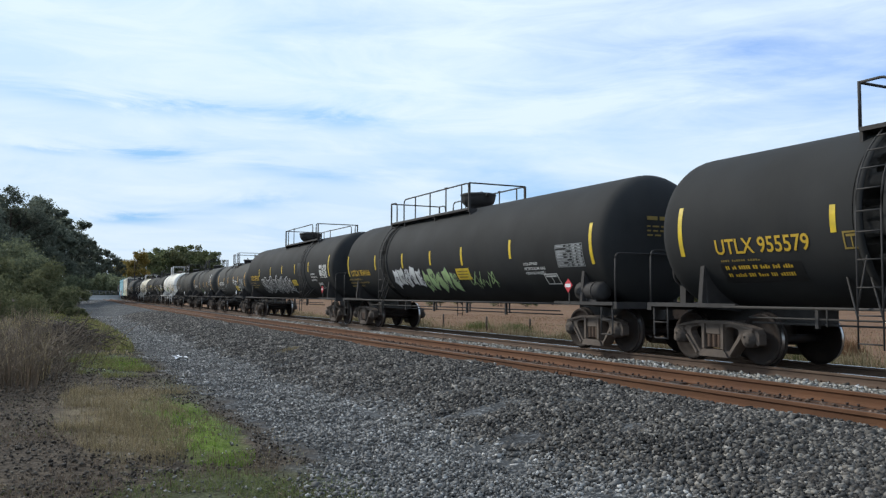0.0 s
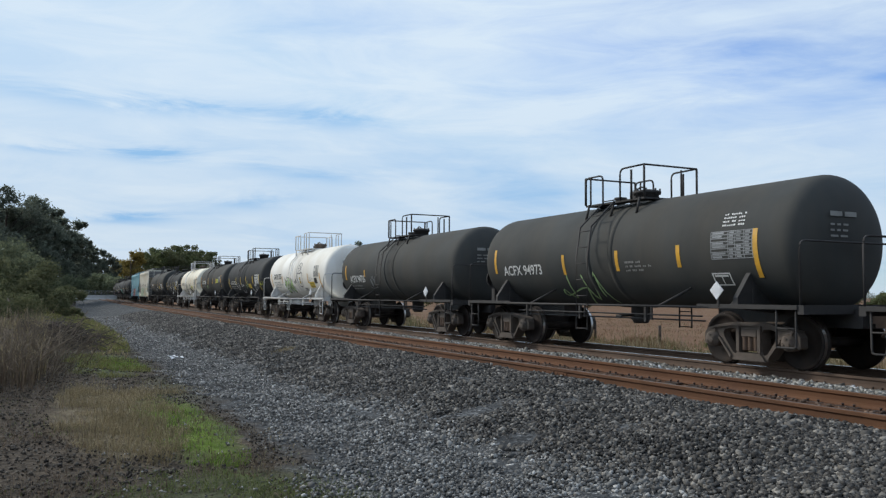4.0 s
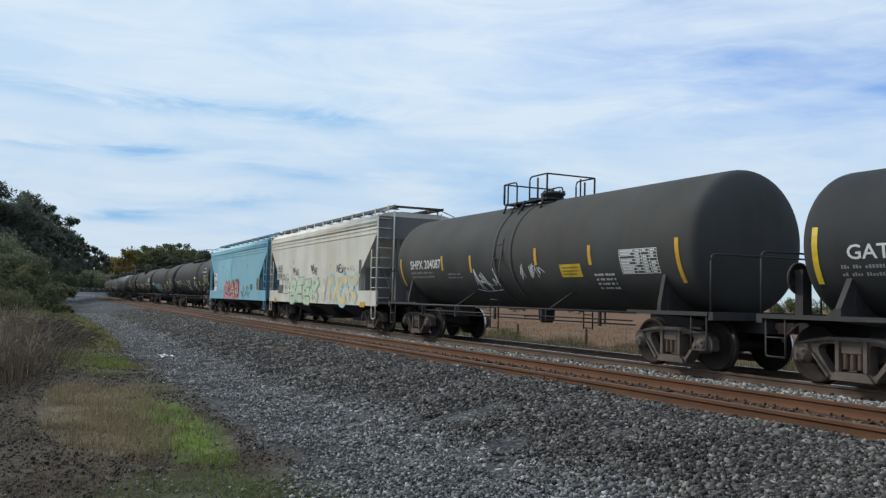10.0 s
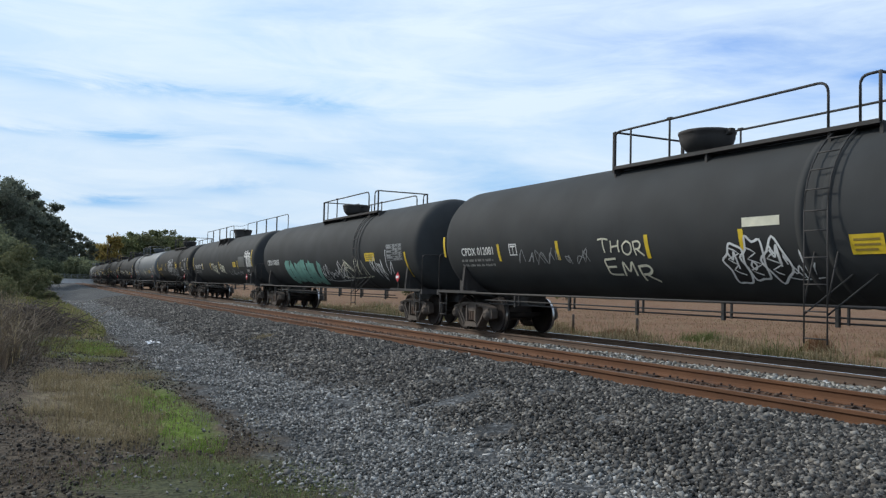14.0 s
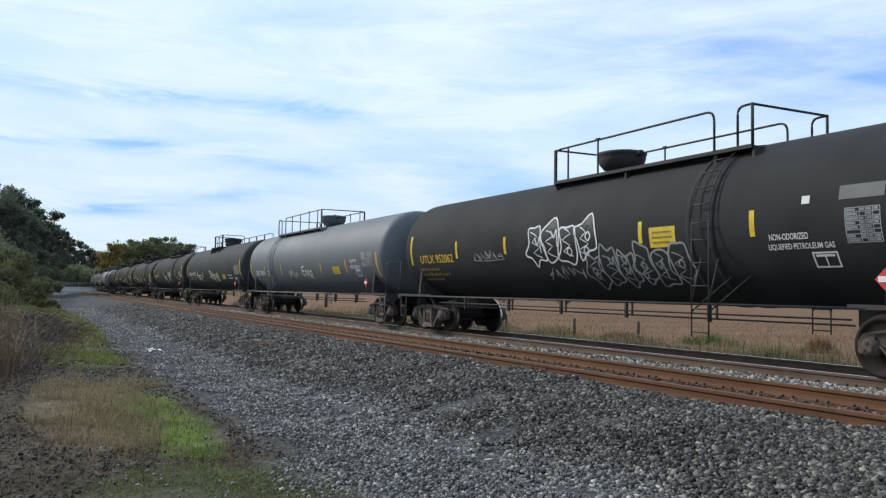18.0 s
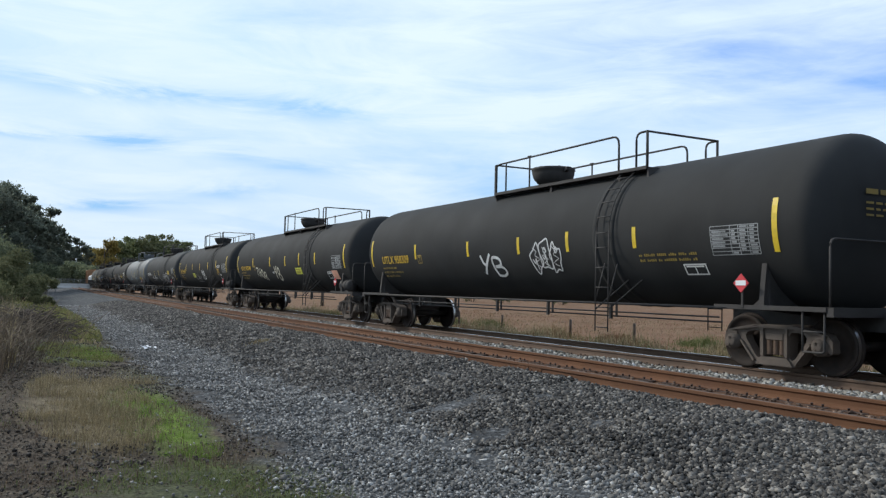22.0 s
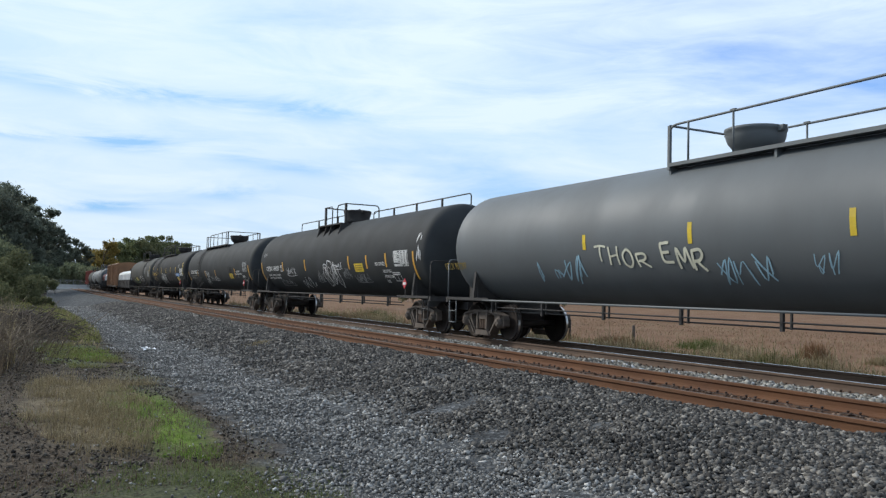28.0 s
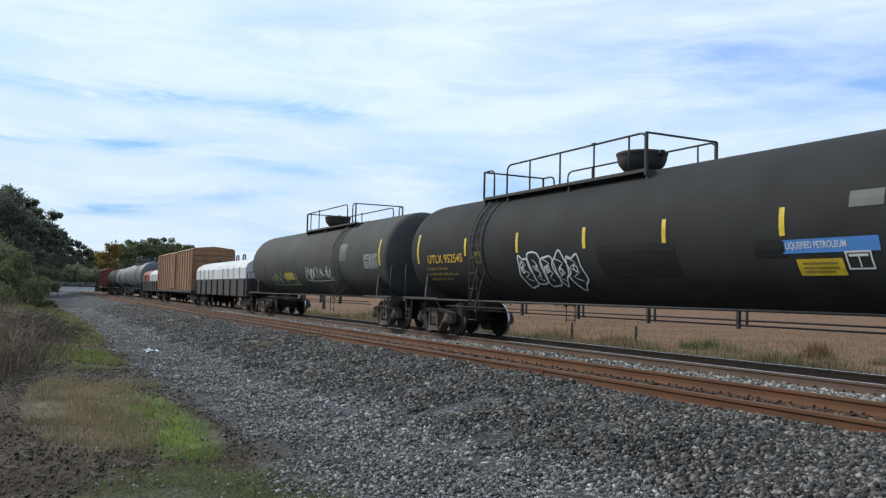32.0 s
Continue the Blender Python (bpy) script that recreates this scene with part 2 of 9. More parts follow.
TIE = mat("weathered_tie_timber", (0.075, 0.062, 0.052), 0.9, 0, 0.3, 4.0, (0.14, 0.09, 0.06), 0.5, 2.0, 0.4, 30)
CLIP = mat("dark_fastener_iron", (0.05, 0.03, 0.022), 0.85, 0, 0.3, 8.0)
YELLOW = mat("yellow_reflective_strip", (0.75, 0.53, 0.03), 0.45, 0, 0.15, 4.0, (0.3, 0.22, 0.06), 0.5, 3.0)
ORANGE_Y = mat("amber_reflective_strip", (0.75, 0.4, 0.04), 0.45, 0, 0.15, 4.0, (0.35, 0.22, 0.08), 0.5, 3.0)
MARK_Y = mat("yellow_stencil_paint", (0.7, 0.44, 0.03), 0.6, 0, 0.15, 4.0, (0.2, 0.14, 0.04), 0.45, 4.0)
MARK_W = mat("white_stencil_paint", (0.74, 0.74, 0.71), 0.6, 0, 0.12, 4.0, (0.3, 0.3, 0.28), 0.4, 4.0)
MARK_G = mat("dulled_stencil_paint", (0.28, 0.28, 0.26), 0.65, 0, 0.2, 4.0)
MARK_YD = mat("dulled_yellow_stencil", (0.27, 0.19, 0.04), 0.65, 0, 0.2, 4.0)
MARK_K = mat("black_stencil_paint", (0.025, 0.025, 0.025), 0.6, 0, 0.2, 4.0)
PATCH_K = mat("fresh_black_patch", (0.011, 0.011, 0.0115), 0.5, 0, 0.2, 2.0)
PATCH_G = mat("grey_paint_out", (0.1, 0.105, 0.1), 0.6, 0, 0.2, 2.0)
RED_P = mat("red_placard", (0.6, 0.05, 0.06), 0.4, 0, 0.1, 4.0)
WHITE_P = mat("white_placard", (0.8, 0.8, 0.8), 0.4, 0, 0.06, 4.0)
BLUE_P = mat("blue_label", (0.08, 0.25, 0.6), 0.5, 0, 0.1, 4.0)
LIME = mat("lime_label", (0.62, 0.66, 0.08), 0.5, 0, 0.12, 4.0)
SPRAY_W = mat("white_spray_paint", (0.66, 0.67, 0.66), 0.7, 0, 0.2, 3.0)
SPRAY_G = mat("grey_spray_paint", (0.27, 0.28, 0.28), 0.7, 0, 0.3, 3.0)
SPRAY_C = mat("pale_cream_spray_paint", (0.66, 0.64, 0.5), 0.7, 0, 0.2, 3.0)
SPRAY_LG = mat("light_green_spray_paint", (0.4, 0.55, 0.25), 0.7, 0, 0.2, 3.0)
SPRAY_LB = mat("light_blue_spray_paint", (0.3, 0.48, 0.58), 0.7, 0, 0.2, 3.0)
SPRAY_T = mat("teal_spray_paint", (0.16, 0.36, 0.3), 0.7, 0, 0.25, 3.0)
SPRAY_P = mat("pink_spray_paint", (0.72, 0.22, 0.26), 0.7, 0, 0.25, 3.0)
SPRAY_S = mat("salmon_spray_paint", (0.78, 0.42, 0.3), 0.7, 0, 0.25, 3.0)
SPRAY_V = mat("violet_spray_paint", (0.26, 0.18, 0.45), 0.7, 0, 0.25, 3.0)
SPRAY_GO = mat("olive_gold_spray_paint", (0.5, 0.45, 0.16), 0.7, 0, 0.25, 3.0)
SPRAY_K = mat("dark_spray_paint", (0.035, 0.03, 0.04), 0.7, 0, 0.25, 3.0)
SPRAY_MINT = mat("mint_spray_paint", (0.5, 0.6, 0.42), 0.7, 0, 0.15, 3.0)
MINT_RIM = mat("dull_green_spray_paint", (0.2, 0.25, 0.17), 0.7, 0, 0.2, 3.0)
SPRAY_PB = mat("powder_blue_spray_paint", (0.4, 0.56, 0.62), 0.7, 0, 0.2, 3.0)
SPRAY_Y = mat("straw_spray_paint", (0.72, 0.55, 0.26), 0.7, 0, 0.15, 3.0)
BLUE_H = mat("light_blue_hopper_paint", (0.2, 0.46, 0.55), 0.55, 0, 0.1, 0.8, (0.32, 0.48, 0.52), 0.6, 0.5, 0.03, 4, True)
PALE_PATCH = mat("pale_grey_stencil_field", (0.42, 0.42, 0.38), 0.6, 0, 0.1, 2.0)
BLUE_R = mat("newer_light_blue_paint", (0.27, 0.54, 0.63), 0.55, 0, 0.06, 0.8, (0.34, 0.52, 0.56), 0.4, 0.5, 0.0, 4, True)
# side blue darkened for the end frames: their shade is in the colour
BLUE_SHADED = mat("shaded_blue_hopper_end", (0.1, 0.25, 0.33), 0.55, 0, 0.1, 0.8, (0.1, 0.17, 0.2), 0.5, 0.8, 0.03, 4, True)
WHITE_H = mat("off_white_hopper_paint", (0.68, 0.655, 0.56), 0.6, 0, 0.08, 0.8, (0.5, 0.41, 0.28), 0.6, 0.6, 0.03, 4, True)
# off-white ends with their shade put into a grey; hatch covers use it too
GREY_HE = mat("shaded_hopper_end_and_hatch_grey", (0.165, 0.16, 0.15), 0.6, 0, 0.15, 0.8, (0.11, 0.1, 0.09), 0.6, 0.9, 0.03, 4, True)
WALK_GREY = mat("weathered_roof_walk", (0.12, 0.125, 0.13), 0.6, 0.3, 0.2, 2.0, (0.08, 0.07, 0.06), 0.5, 2.0)
BOX_BROWN = mat("rust_brown_boxcar_paint", (0.3, 0.16, 0.08), 0.7, 0, 0.2, 0.8, (0.15, 0.08, 0.05), 0.6, 0.6, 0, 4, True)
BOX_RED = mat("red_boxcar_paint", (0.27, 0.07, 0.05), 0.65, 0, 0.2, 0.8, (0.15, 0.06, 0.05), 0.6, 0.6, 0, 4, True)
COIL_W = mat("white_coil_cover", (0.66, 0.67, 0.67), 0.45, 0, 0.08, 0.9, (0.4, 0.38, 0.33), 0.5, 0.7, 0, 4, True)

# ---- mesh building ----


class Shape:
    """Gathers solids into one mesh."""

    def __init__(self):
        self.v, self.f, self.m, self.smooth = [], [], [], []
        self.starts = []

    def cuts(self):
        ends = self.starts[1:] + [(len(self.v), len(self.f))]
        return [(a[0], b[0], a[1], b[1]) for a, b in zip(self.starts, ends)]

    def add(self, verts, faces, m=0, smooth=False):
        k = len(self.v)
        self.starts.append((k, len(self.f)))
        self.v += [tuple(a) for a in verts]
        self.f += [tuple(k + i for i in f) for f in faces]
        self.m += [m] * len(faces)
        self.smooth += [smooth] * len(faces)
        return self

    def box(self, x0, x1, y0, y1, z0, z1, m=0, bevel=0.0):
        if bevel:
            b = bevel
            ring = [(x0 + b, y0), (x1 - b, y0), (x1, y0 + b), (x1, y1 - b), (x1 - b, y1), (x0 + b, y1), (x0, y1 - b), (x0, y0 + b)]
            vs = [(x, y, z0) for x, y in ring] + [(x, y, z1) for x, y in ring]
            fs = [tuple(range(7, -1, -1)), tuple(range(8, 16))] + [(i, (i + 1) % 8, 8 + (i + 1) % 8, 8 + i) for i in range(8)]
            return self.add(vs, fs, m)
        vs = [(x0, y0, z0), (x1, y0, z0), (x1, y1, z0), (x0, y1, z0), (x0, y0, z1), (x1, y0, z1), (x1, y1, z1), (x0, y1, z1)]
        return self.add(vs, [(3, 2, 1, 0), (4, 5, 6, 7), (0, 1, 5, 4), (1, 2, 6, 5), (2, 3, 7, 6), (3, 0, 4, 7)], m)

    def prism(self, poly, y0, y1, m=0, axis="y"):
        """A polygon in x, z pushed along y (or in y, z along x)."""
        n = len(poly)
        if axis == "y":
            vs = [(a, y0, b) for a, b in poly] + [(a, y1, b) for a, b in poly]
        else:
            vs = [(y0, a, b) for a, b in poly] + [(y1, a, b) for a, b in poly]
        fs = [tuple(range(n)), tuple(range(2 * n - 1, n - 1, -1))] + [(i, n + i, n + (i + 1) % n, (i + 1) % n) for i in range(n)]
        return self.add(vs, fs, m)

    def tube(self, pts, r, n=6, m=0, closed=False):
        pts = [Vector(p) for p in pts]
        rings, k = [], len(pts)
        for i, p in enumerate(pts):
            a = pts[max(0, i - 1)]
            b = pts[min(k - 1, i + 1)]
            d = (b - a).normalized()
            side = d.cross(Vector((0, 0, 1)))
            if side.length < 0.05:
                side = d.cross(Vector((0, 1, 0)))
            side.normalize()
            up = side.cross(d)
            rings.append([p + r * (math.cos(2 * math.pi * j / n) * side + math.sin(2 * math.pi * j / n) * up) for j in range(n)])
        vs = [q for ring in rings for q in ring]
        fs = []
        for i in range(k - 1):
            for j in range(n):
                fs.append((i * n + j, i * n + (j + 1) % n, (i + 1) * n + (j + 1) % n, (i + 1) * n + j))
        fs.append(tuple(range(n - 1, -1, -1)))
        fs.append(tuple((k - 1) * n + j for j in range(n)))
        return self.add(vs, fs, m, True)

    def lathe(self, prof, axis, centre, n=24, mats=None, smooth=True):
        """prof: (along, radius) pairs, turned round an axis through centre."""
        c = Vector(centre)
        if axis == "x":
            e, a, b = Vector((1, 0, 0)), Vector((0, 1, 0)), Vector((0, 0, 1))
        elif axis == "y":
            e, a, b = Vector((0, 1, 0)), Vector((0, 0, 1)), Vector((1, 0, 0))
        else:
            e, a, b = Vector((0, 0, 1)), Vector((1, 0, 0)), Vector((0, 1, 0))
        vs = []
        for u, r in prof:
            for j in range(n):
                t = 2 * math.pi * j / n
                vs.append(c + e * u + r * (math.cos(t) * a + math.sin(t) * b))
        k = len(self.v)
        self.starts.append((k, len(self.f)))
        self.v += [tuple(q) for q in vs]
        for i in range(len(prof) - 1):
            for j in range(n):
                self.f.append((k + i * n + j, k + i * n + (j + 1) % n, k + (i + 1) * n + (j + 1) % n, k + (i + 1) * n + j))
                self.m.append(mats[i] if mats else 0)
                self.smooth.append(smooth)
        for row, turn in ((0, -1), (len(prof) - 1, 1)):
            if prof[row][1] > 1e-4:
                f = tuple(k + row * n + j for j in range(n))
                self.f.append(f[::turn])
                self.m.append(mats[max(0, row - 1)] if mats else 0)
                self.smooth.append(False)
        return self

    def mesh(self, name, *materials):
        me = bpy.data.meshes.new(name)
        me.from_pydata(self.v, [], self.f)
        for m in materials:
            me.materials.append(m)
        me.polygons.foreach_set("material_index", self.m)
        me.polygons.foreach_set("use_smooth", self.smooth)
        me.update()
        return me


def part(name, shape, material, parent, label=""):
    me = shape if isinstance(shape, bpy.types.Mesh) else shape.mesh(name, *(material if isinstance(material, (list, tuple)) else (material,)))
    ob = new(name, me)
    if isinstance(shape, bpy.types.Mesh) and material is not None and not me.materials:
        me.materials.append(material)
    ob.parent = parent
    if label:
        tagged(ob, label)
    return ob


def split_part(name, piece, shape, material, parent):
    """One part whose first solid is its own mesh and whose other solids hang under it, piece by piece."""
    top = None
    for i, (v0, v1, f0, f1) in enumerate(shape.cuts()):
        q = Shape()
        q.v = shape.v[v0:v1]
        q.f = [tuple(k - v0 for k in f) for f in shape.f[f0:f1]]
        q.m, q.smooth = shape.m[f0:f1], shape.smooth[f0:f1]
        if top is None:
            top = part(name, q, material, parent)
        else:
            part(piece, q, material, top)
    return top


def thing(name, label, category, group="", kind=""):
    return tagged(new(name), label, category, group, kind)


# ---- trucks ----
AXLE, WHEEL_R, TRUCK_IN = 0.885, 0.48, 1.93


def side_frame_mesh():
    """Cast frame: a bow with a spring opening and a rounded window on each side of it."""
    right = [(0.30, 0.80), (0.62, 0.765), (0.80, 0.72), (1.0, 0.70), (1.10, 0.66), (1.165, 0.58), (1.17, 0.40), (1.13, 0.37), (1.085, 0.40), (1.08, 0.55), (1.03, 0.61), (0.86, 0.61), (0.79, 0.57),
             (0.765, 0.50), (0.70, 0.42), (0.45, 0.14), (0.36, 0.11)]
    outer = right + [(-x, z) for x, z in right[::-1]]
    window = [(0.30, 0.62), (0.34, 0.685), (0.48, 0.69), (0.63, 0.655), (0.665, 0.60), (0.64, 0.52), (0.42, 0.245), (0.36, 0.22), (0.31, 0.26)]
    nest = [(-0.22, 0.25), (0.22, 0.25), (0.22, 0.62), (-0.22, 0.62)]
    loops = [outer, window, [(-x, z) for x, z in window], nest]
    y0, y1 = -0.09, 0.09
    tris = tessellate_polygon([[Vector((x, z, 0)) for x, z in q] for q in loops])
    flat = [p for q in loops for p in q]
    n = len(flat)
    vs = [(x, y0, z) for x, z in flat] + [(x, y1, z) for x, z in flat]
    fs = [tuple(t) for t in tris] + [tuple(n + i for i in t[::-1]) for t in tris]
    k = 0
    for q in loops:
        fs += [(k + i, k + (i + 1) % len(q), n + k + (i + 1) % len(q), n + k + i) for i in range(len(q))]
        k += len(q)
    s = Shape()
    s.add(vs, fs)
    for y in (y0, y1):
        a, b = (y - 0.045, y) if y < 0 else (y, y + 0.045)
        s.prism([(-0.42, 0.74), (0.42, 0.74), (0.82, 0.69), (1.06, 0.65), (1.06, 0.68), (0.8, 0.735), (0.44, 0.795), (-0.44, 0.795), (-0.8, 0.735), (-1.06, 0.68), (-1.06, 0.65), (-0.82, 0.69)], a, b)
        s.prism([(-0.4, 0.115), (0.4, 0.115), (0.34, 0.2), (0.28, 0.25), (-0.28, 0.25), (-0.34, 0.2)], a, b)
        for g in (-1, 1):
            s.prism([(g * 0.46, 0.15), (g * 0.765, 0.5), (g * 0.74, 0.525), (g * 0.435, 0.19)][::g], a, b)
            s.box(g * 0.26 - 0.035, g * 0.26 + 0.035, a, b, 0.27, 0.74)
            s.box(min(g * 0.84, g * 1.03), max(g * 0.84, g * 1.03), a, b, 0.60, 0.66)
    s.box(-0.2, 0.2, y0 - 0.03, y1 + 0.03, 0.55, 0.66, bevel=0.02)
    s.v = [(x * 0.947, y, z) for x, y, z in s.v]
    return s.mesh("side_frame", TRUCK)


def spring_mesh():
    s = Shape()
    prof = []
    for i in range(13):
        prof.append((0.29 + i * 0.0215, 0.066 if i % 2 else 0.045))
    s.lathe(prof, "z", (0, 0, 0), 10)
    return s.mesh("spring", TRUCK_RUST)


def wheelset_mesh():
    s = Shape()
    for k in (-1, 1):
        r = WHEEL_R
        prof = [(0.70, 0.10), (0.70, r - 0.10), (0.685, r - 0.075), (0.685, r + 0.027), (0.712, r + 0.027), (0.725, r + 0.002), (0.738, r), (0.802, r - 0.004), (0.822, r - 0.008),
                (0.828, r - 0.03), (0.828, r - 0.065), (0.80, r - 0.085), (0.755, 0.2), (0.83, 0.15), (0.83, 0.10)]
        mats = [0, 0, 0, 0, 0, 0, 1, 0, 0, 0, 0, 0, 0, 0]
        if k < 0:
            prof = [(-u, q) for u, q in prof][::-1]
            mats = mats[::-1]
        s.lathe(prof, "y", (0, 0, 0), 28, mats)
        cap = [(0.94, 0.15), (1.13, 0.15), (1.145, 0.115), (1.18, 0.11), (1.19, 0.05), (1.19, 0.0)]
        cap = [(k * u, q) for u, q in cap]
        s.lathe(cap if k > 0 else cap[::-1], "y", (0, 0, 0), 14, [2] * 5)
        for i in range(3):
            a = i * 2 * math.pi / 3
            s.box(0.07 * math.cos(a) - 0.02, 0.07 * math.cos(a) + 0.02, min(k * 1.18, k * 1.205), max(k * 1.18, k * 1.205), 0.07 * math.sin(a) - 0.02, 0.07 * math.sin(a) + 0.02, 2)
    s.lathe([(-1.1, 0.085), (1.1, 0.085)], "y", (0, 0, 0), 10)
    return s.mesh("wheelset", WHEEL, TREAD, TRUCK)


def bolster_mesh():
    s = Shape()
    s.prism([(-0.95, 0.56), (-0.95, 0.68), (-0.4, 0.80), (0.4, 0.80), (0.95, 0.68), (0.95, 0.56), (0.5, 0.44), (-0.5, 0.44)], -0.2, 0.2, axis="x")
    s.box(-0.55, 0.55, -0.7, -0.62, 0.42, 0.50)
    s.box(-0.55, 0.55, 0.62, 0.7, 0.42, 0.50)
    for x in (-0.36, 0.36):
        s.tube([(x, -0.78, 0.36), (x, 0.78, 0.36)], 0.04)
    return s.mesh("truck", TRUCK)


ME_FRAME, ME_SPRING, ME_WHEELS, ME_BOLSTER = side_frame_mesh(), spring_mesh(), wheelset_mesh(), bolster_mesh()
WHEELSETS = {-1: [], 1: []}


def add_truck(car, x):
    t = part("truck", ME_BOLSTER, None, car)
    t.location = (x, 0, 0)
    for y in (-1.0, 1.0):
        f = part("side_frame", ME_FRAME, None, t)
        f.location = (0, y, 0)
        for dx in (-0.13, 0.0, 0.13):
            q = part("spring", ME_SPRING, None, t)
            q.location = (dx, y * 1.05, 0)
    for k in (-1, 1):
        w = part("wheelset", ME_WHEELS, None, t, "steel wheelset with worn bright treads")
        w.location = (k * AXLE, 0, WHEEL_R)
        w["axle"] = k
    return t


def coupler_mesh():
    s = Shape()
    s.box(-0.75, -0.12, -0.08, 0.08, 0.82, 0.98)
    s.prism([(-0.16, -0.2), (0.03, -0.2), (0.09, -0.12), (0.02, -0.03), (0.02, 0.05), (0.1, 0.08), (0.06, 0.2), (-0.16, 0.2)], 0, 1)
    k = len(s.v) - 16
    s.v[k:] = [(x, z, 0.76 if y == 0 else 1.04) for x, y, z in s.v[k:]]
    s.tube([(-0.3, 0.25, 0.95), (-0.1, 0.3, 0.75), (0.02, 0.28, 0.62)], 0.03)
    return s.mesh("coupler", TRUCK_RUST)


ME_COUPLER = coupler_mesh()


def add_couplers(car, half):
    for k in (-1, 1):
        c = part("coupler", ME_COUPLER, None, car)
        c.location = (k * (half - 0.02), 0, 0)
        c.rotation_euler = (0, 0, 0 if k > 0 else math.pi)


def pipe_rail(s, pts, r=0.022, turn=0.14):
    """A pipe through pts with rounded corners."""
    pts = [Vector(p) for p in pts]
    out = [pts[0]]
    for i in range(1, len(pts) - 1):
        p, a, b = pts[i], pts[i - 1], pts[i + 1]
        da, db = (a - p), (b - p)
        q = min(turn, da.length * 0.45, db.length * 0.45)
        pa, pb = p + da.normalized() * q, p + db.normalized() * q
        for k in range(5):
            t = k / 4
            out.append((1 - t) ** 2 * pa + 2 * t * (1 - t) * p + t * t * pb)
    out.append(pts[-1])
    s.tube(out, r)


# ---- tank cars ----


def tank_mesh(half, R, zc, depth, ribs, end=1.25):
    """Barrel with dished ends; ribs: places of the raised hoops."""
    s = Shape()
    c = half - end
    prof = []
    for i in range(17):
        a = math.pi / 2 * (i / 16) ** 0.75
        prof.append((-c - depth * max(math.cos(a), 0.0) ** 0.76, max(R * math.sin(a) ** 0.76, 0.0)))
    cuts = []
    for x in ribs:
        cuts += [(x - 0.1, R), (x - 0.07, R), (x - 0.065, R + 0.016), (x + 0.065, R + 0.016), (x + 0.07, R), (x + 0.1, R)]
    body = [(-c, R), (-c + 0.12, R)] + cuts + [(c - 0.12, R), (c, R)]
    full = prof[:-1] + body + [(-u, r) for u, r in prof[:-1][::-1]]
    s.lathe(full, "x", (0, 0, zc), 56)
    return s.mesh("tank")


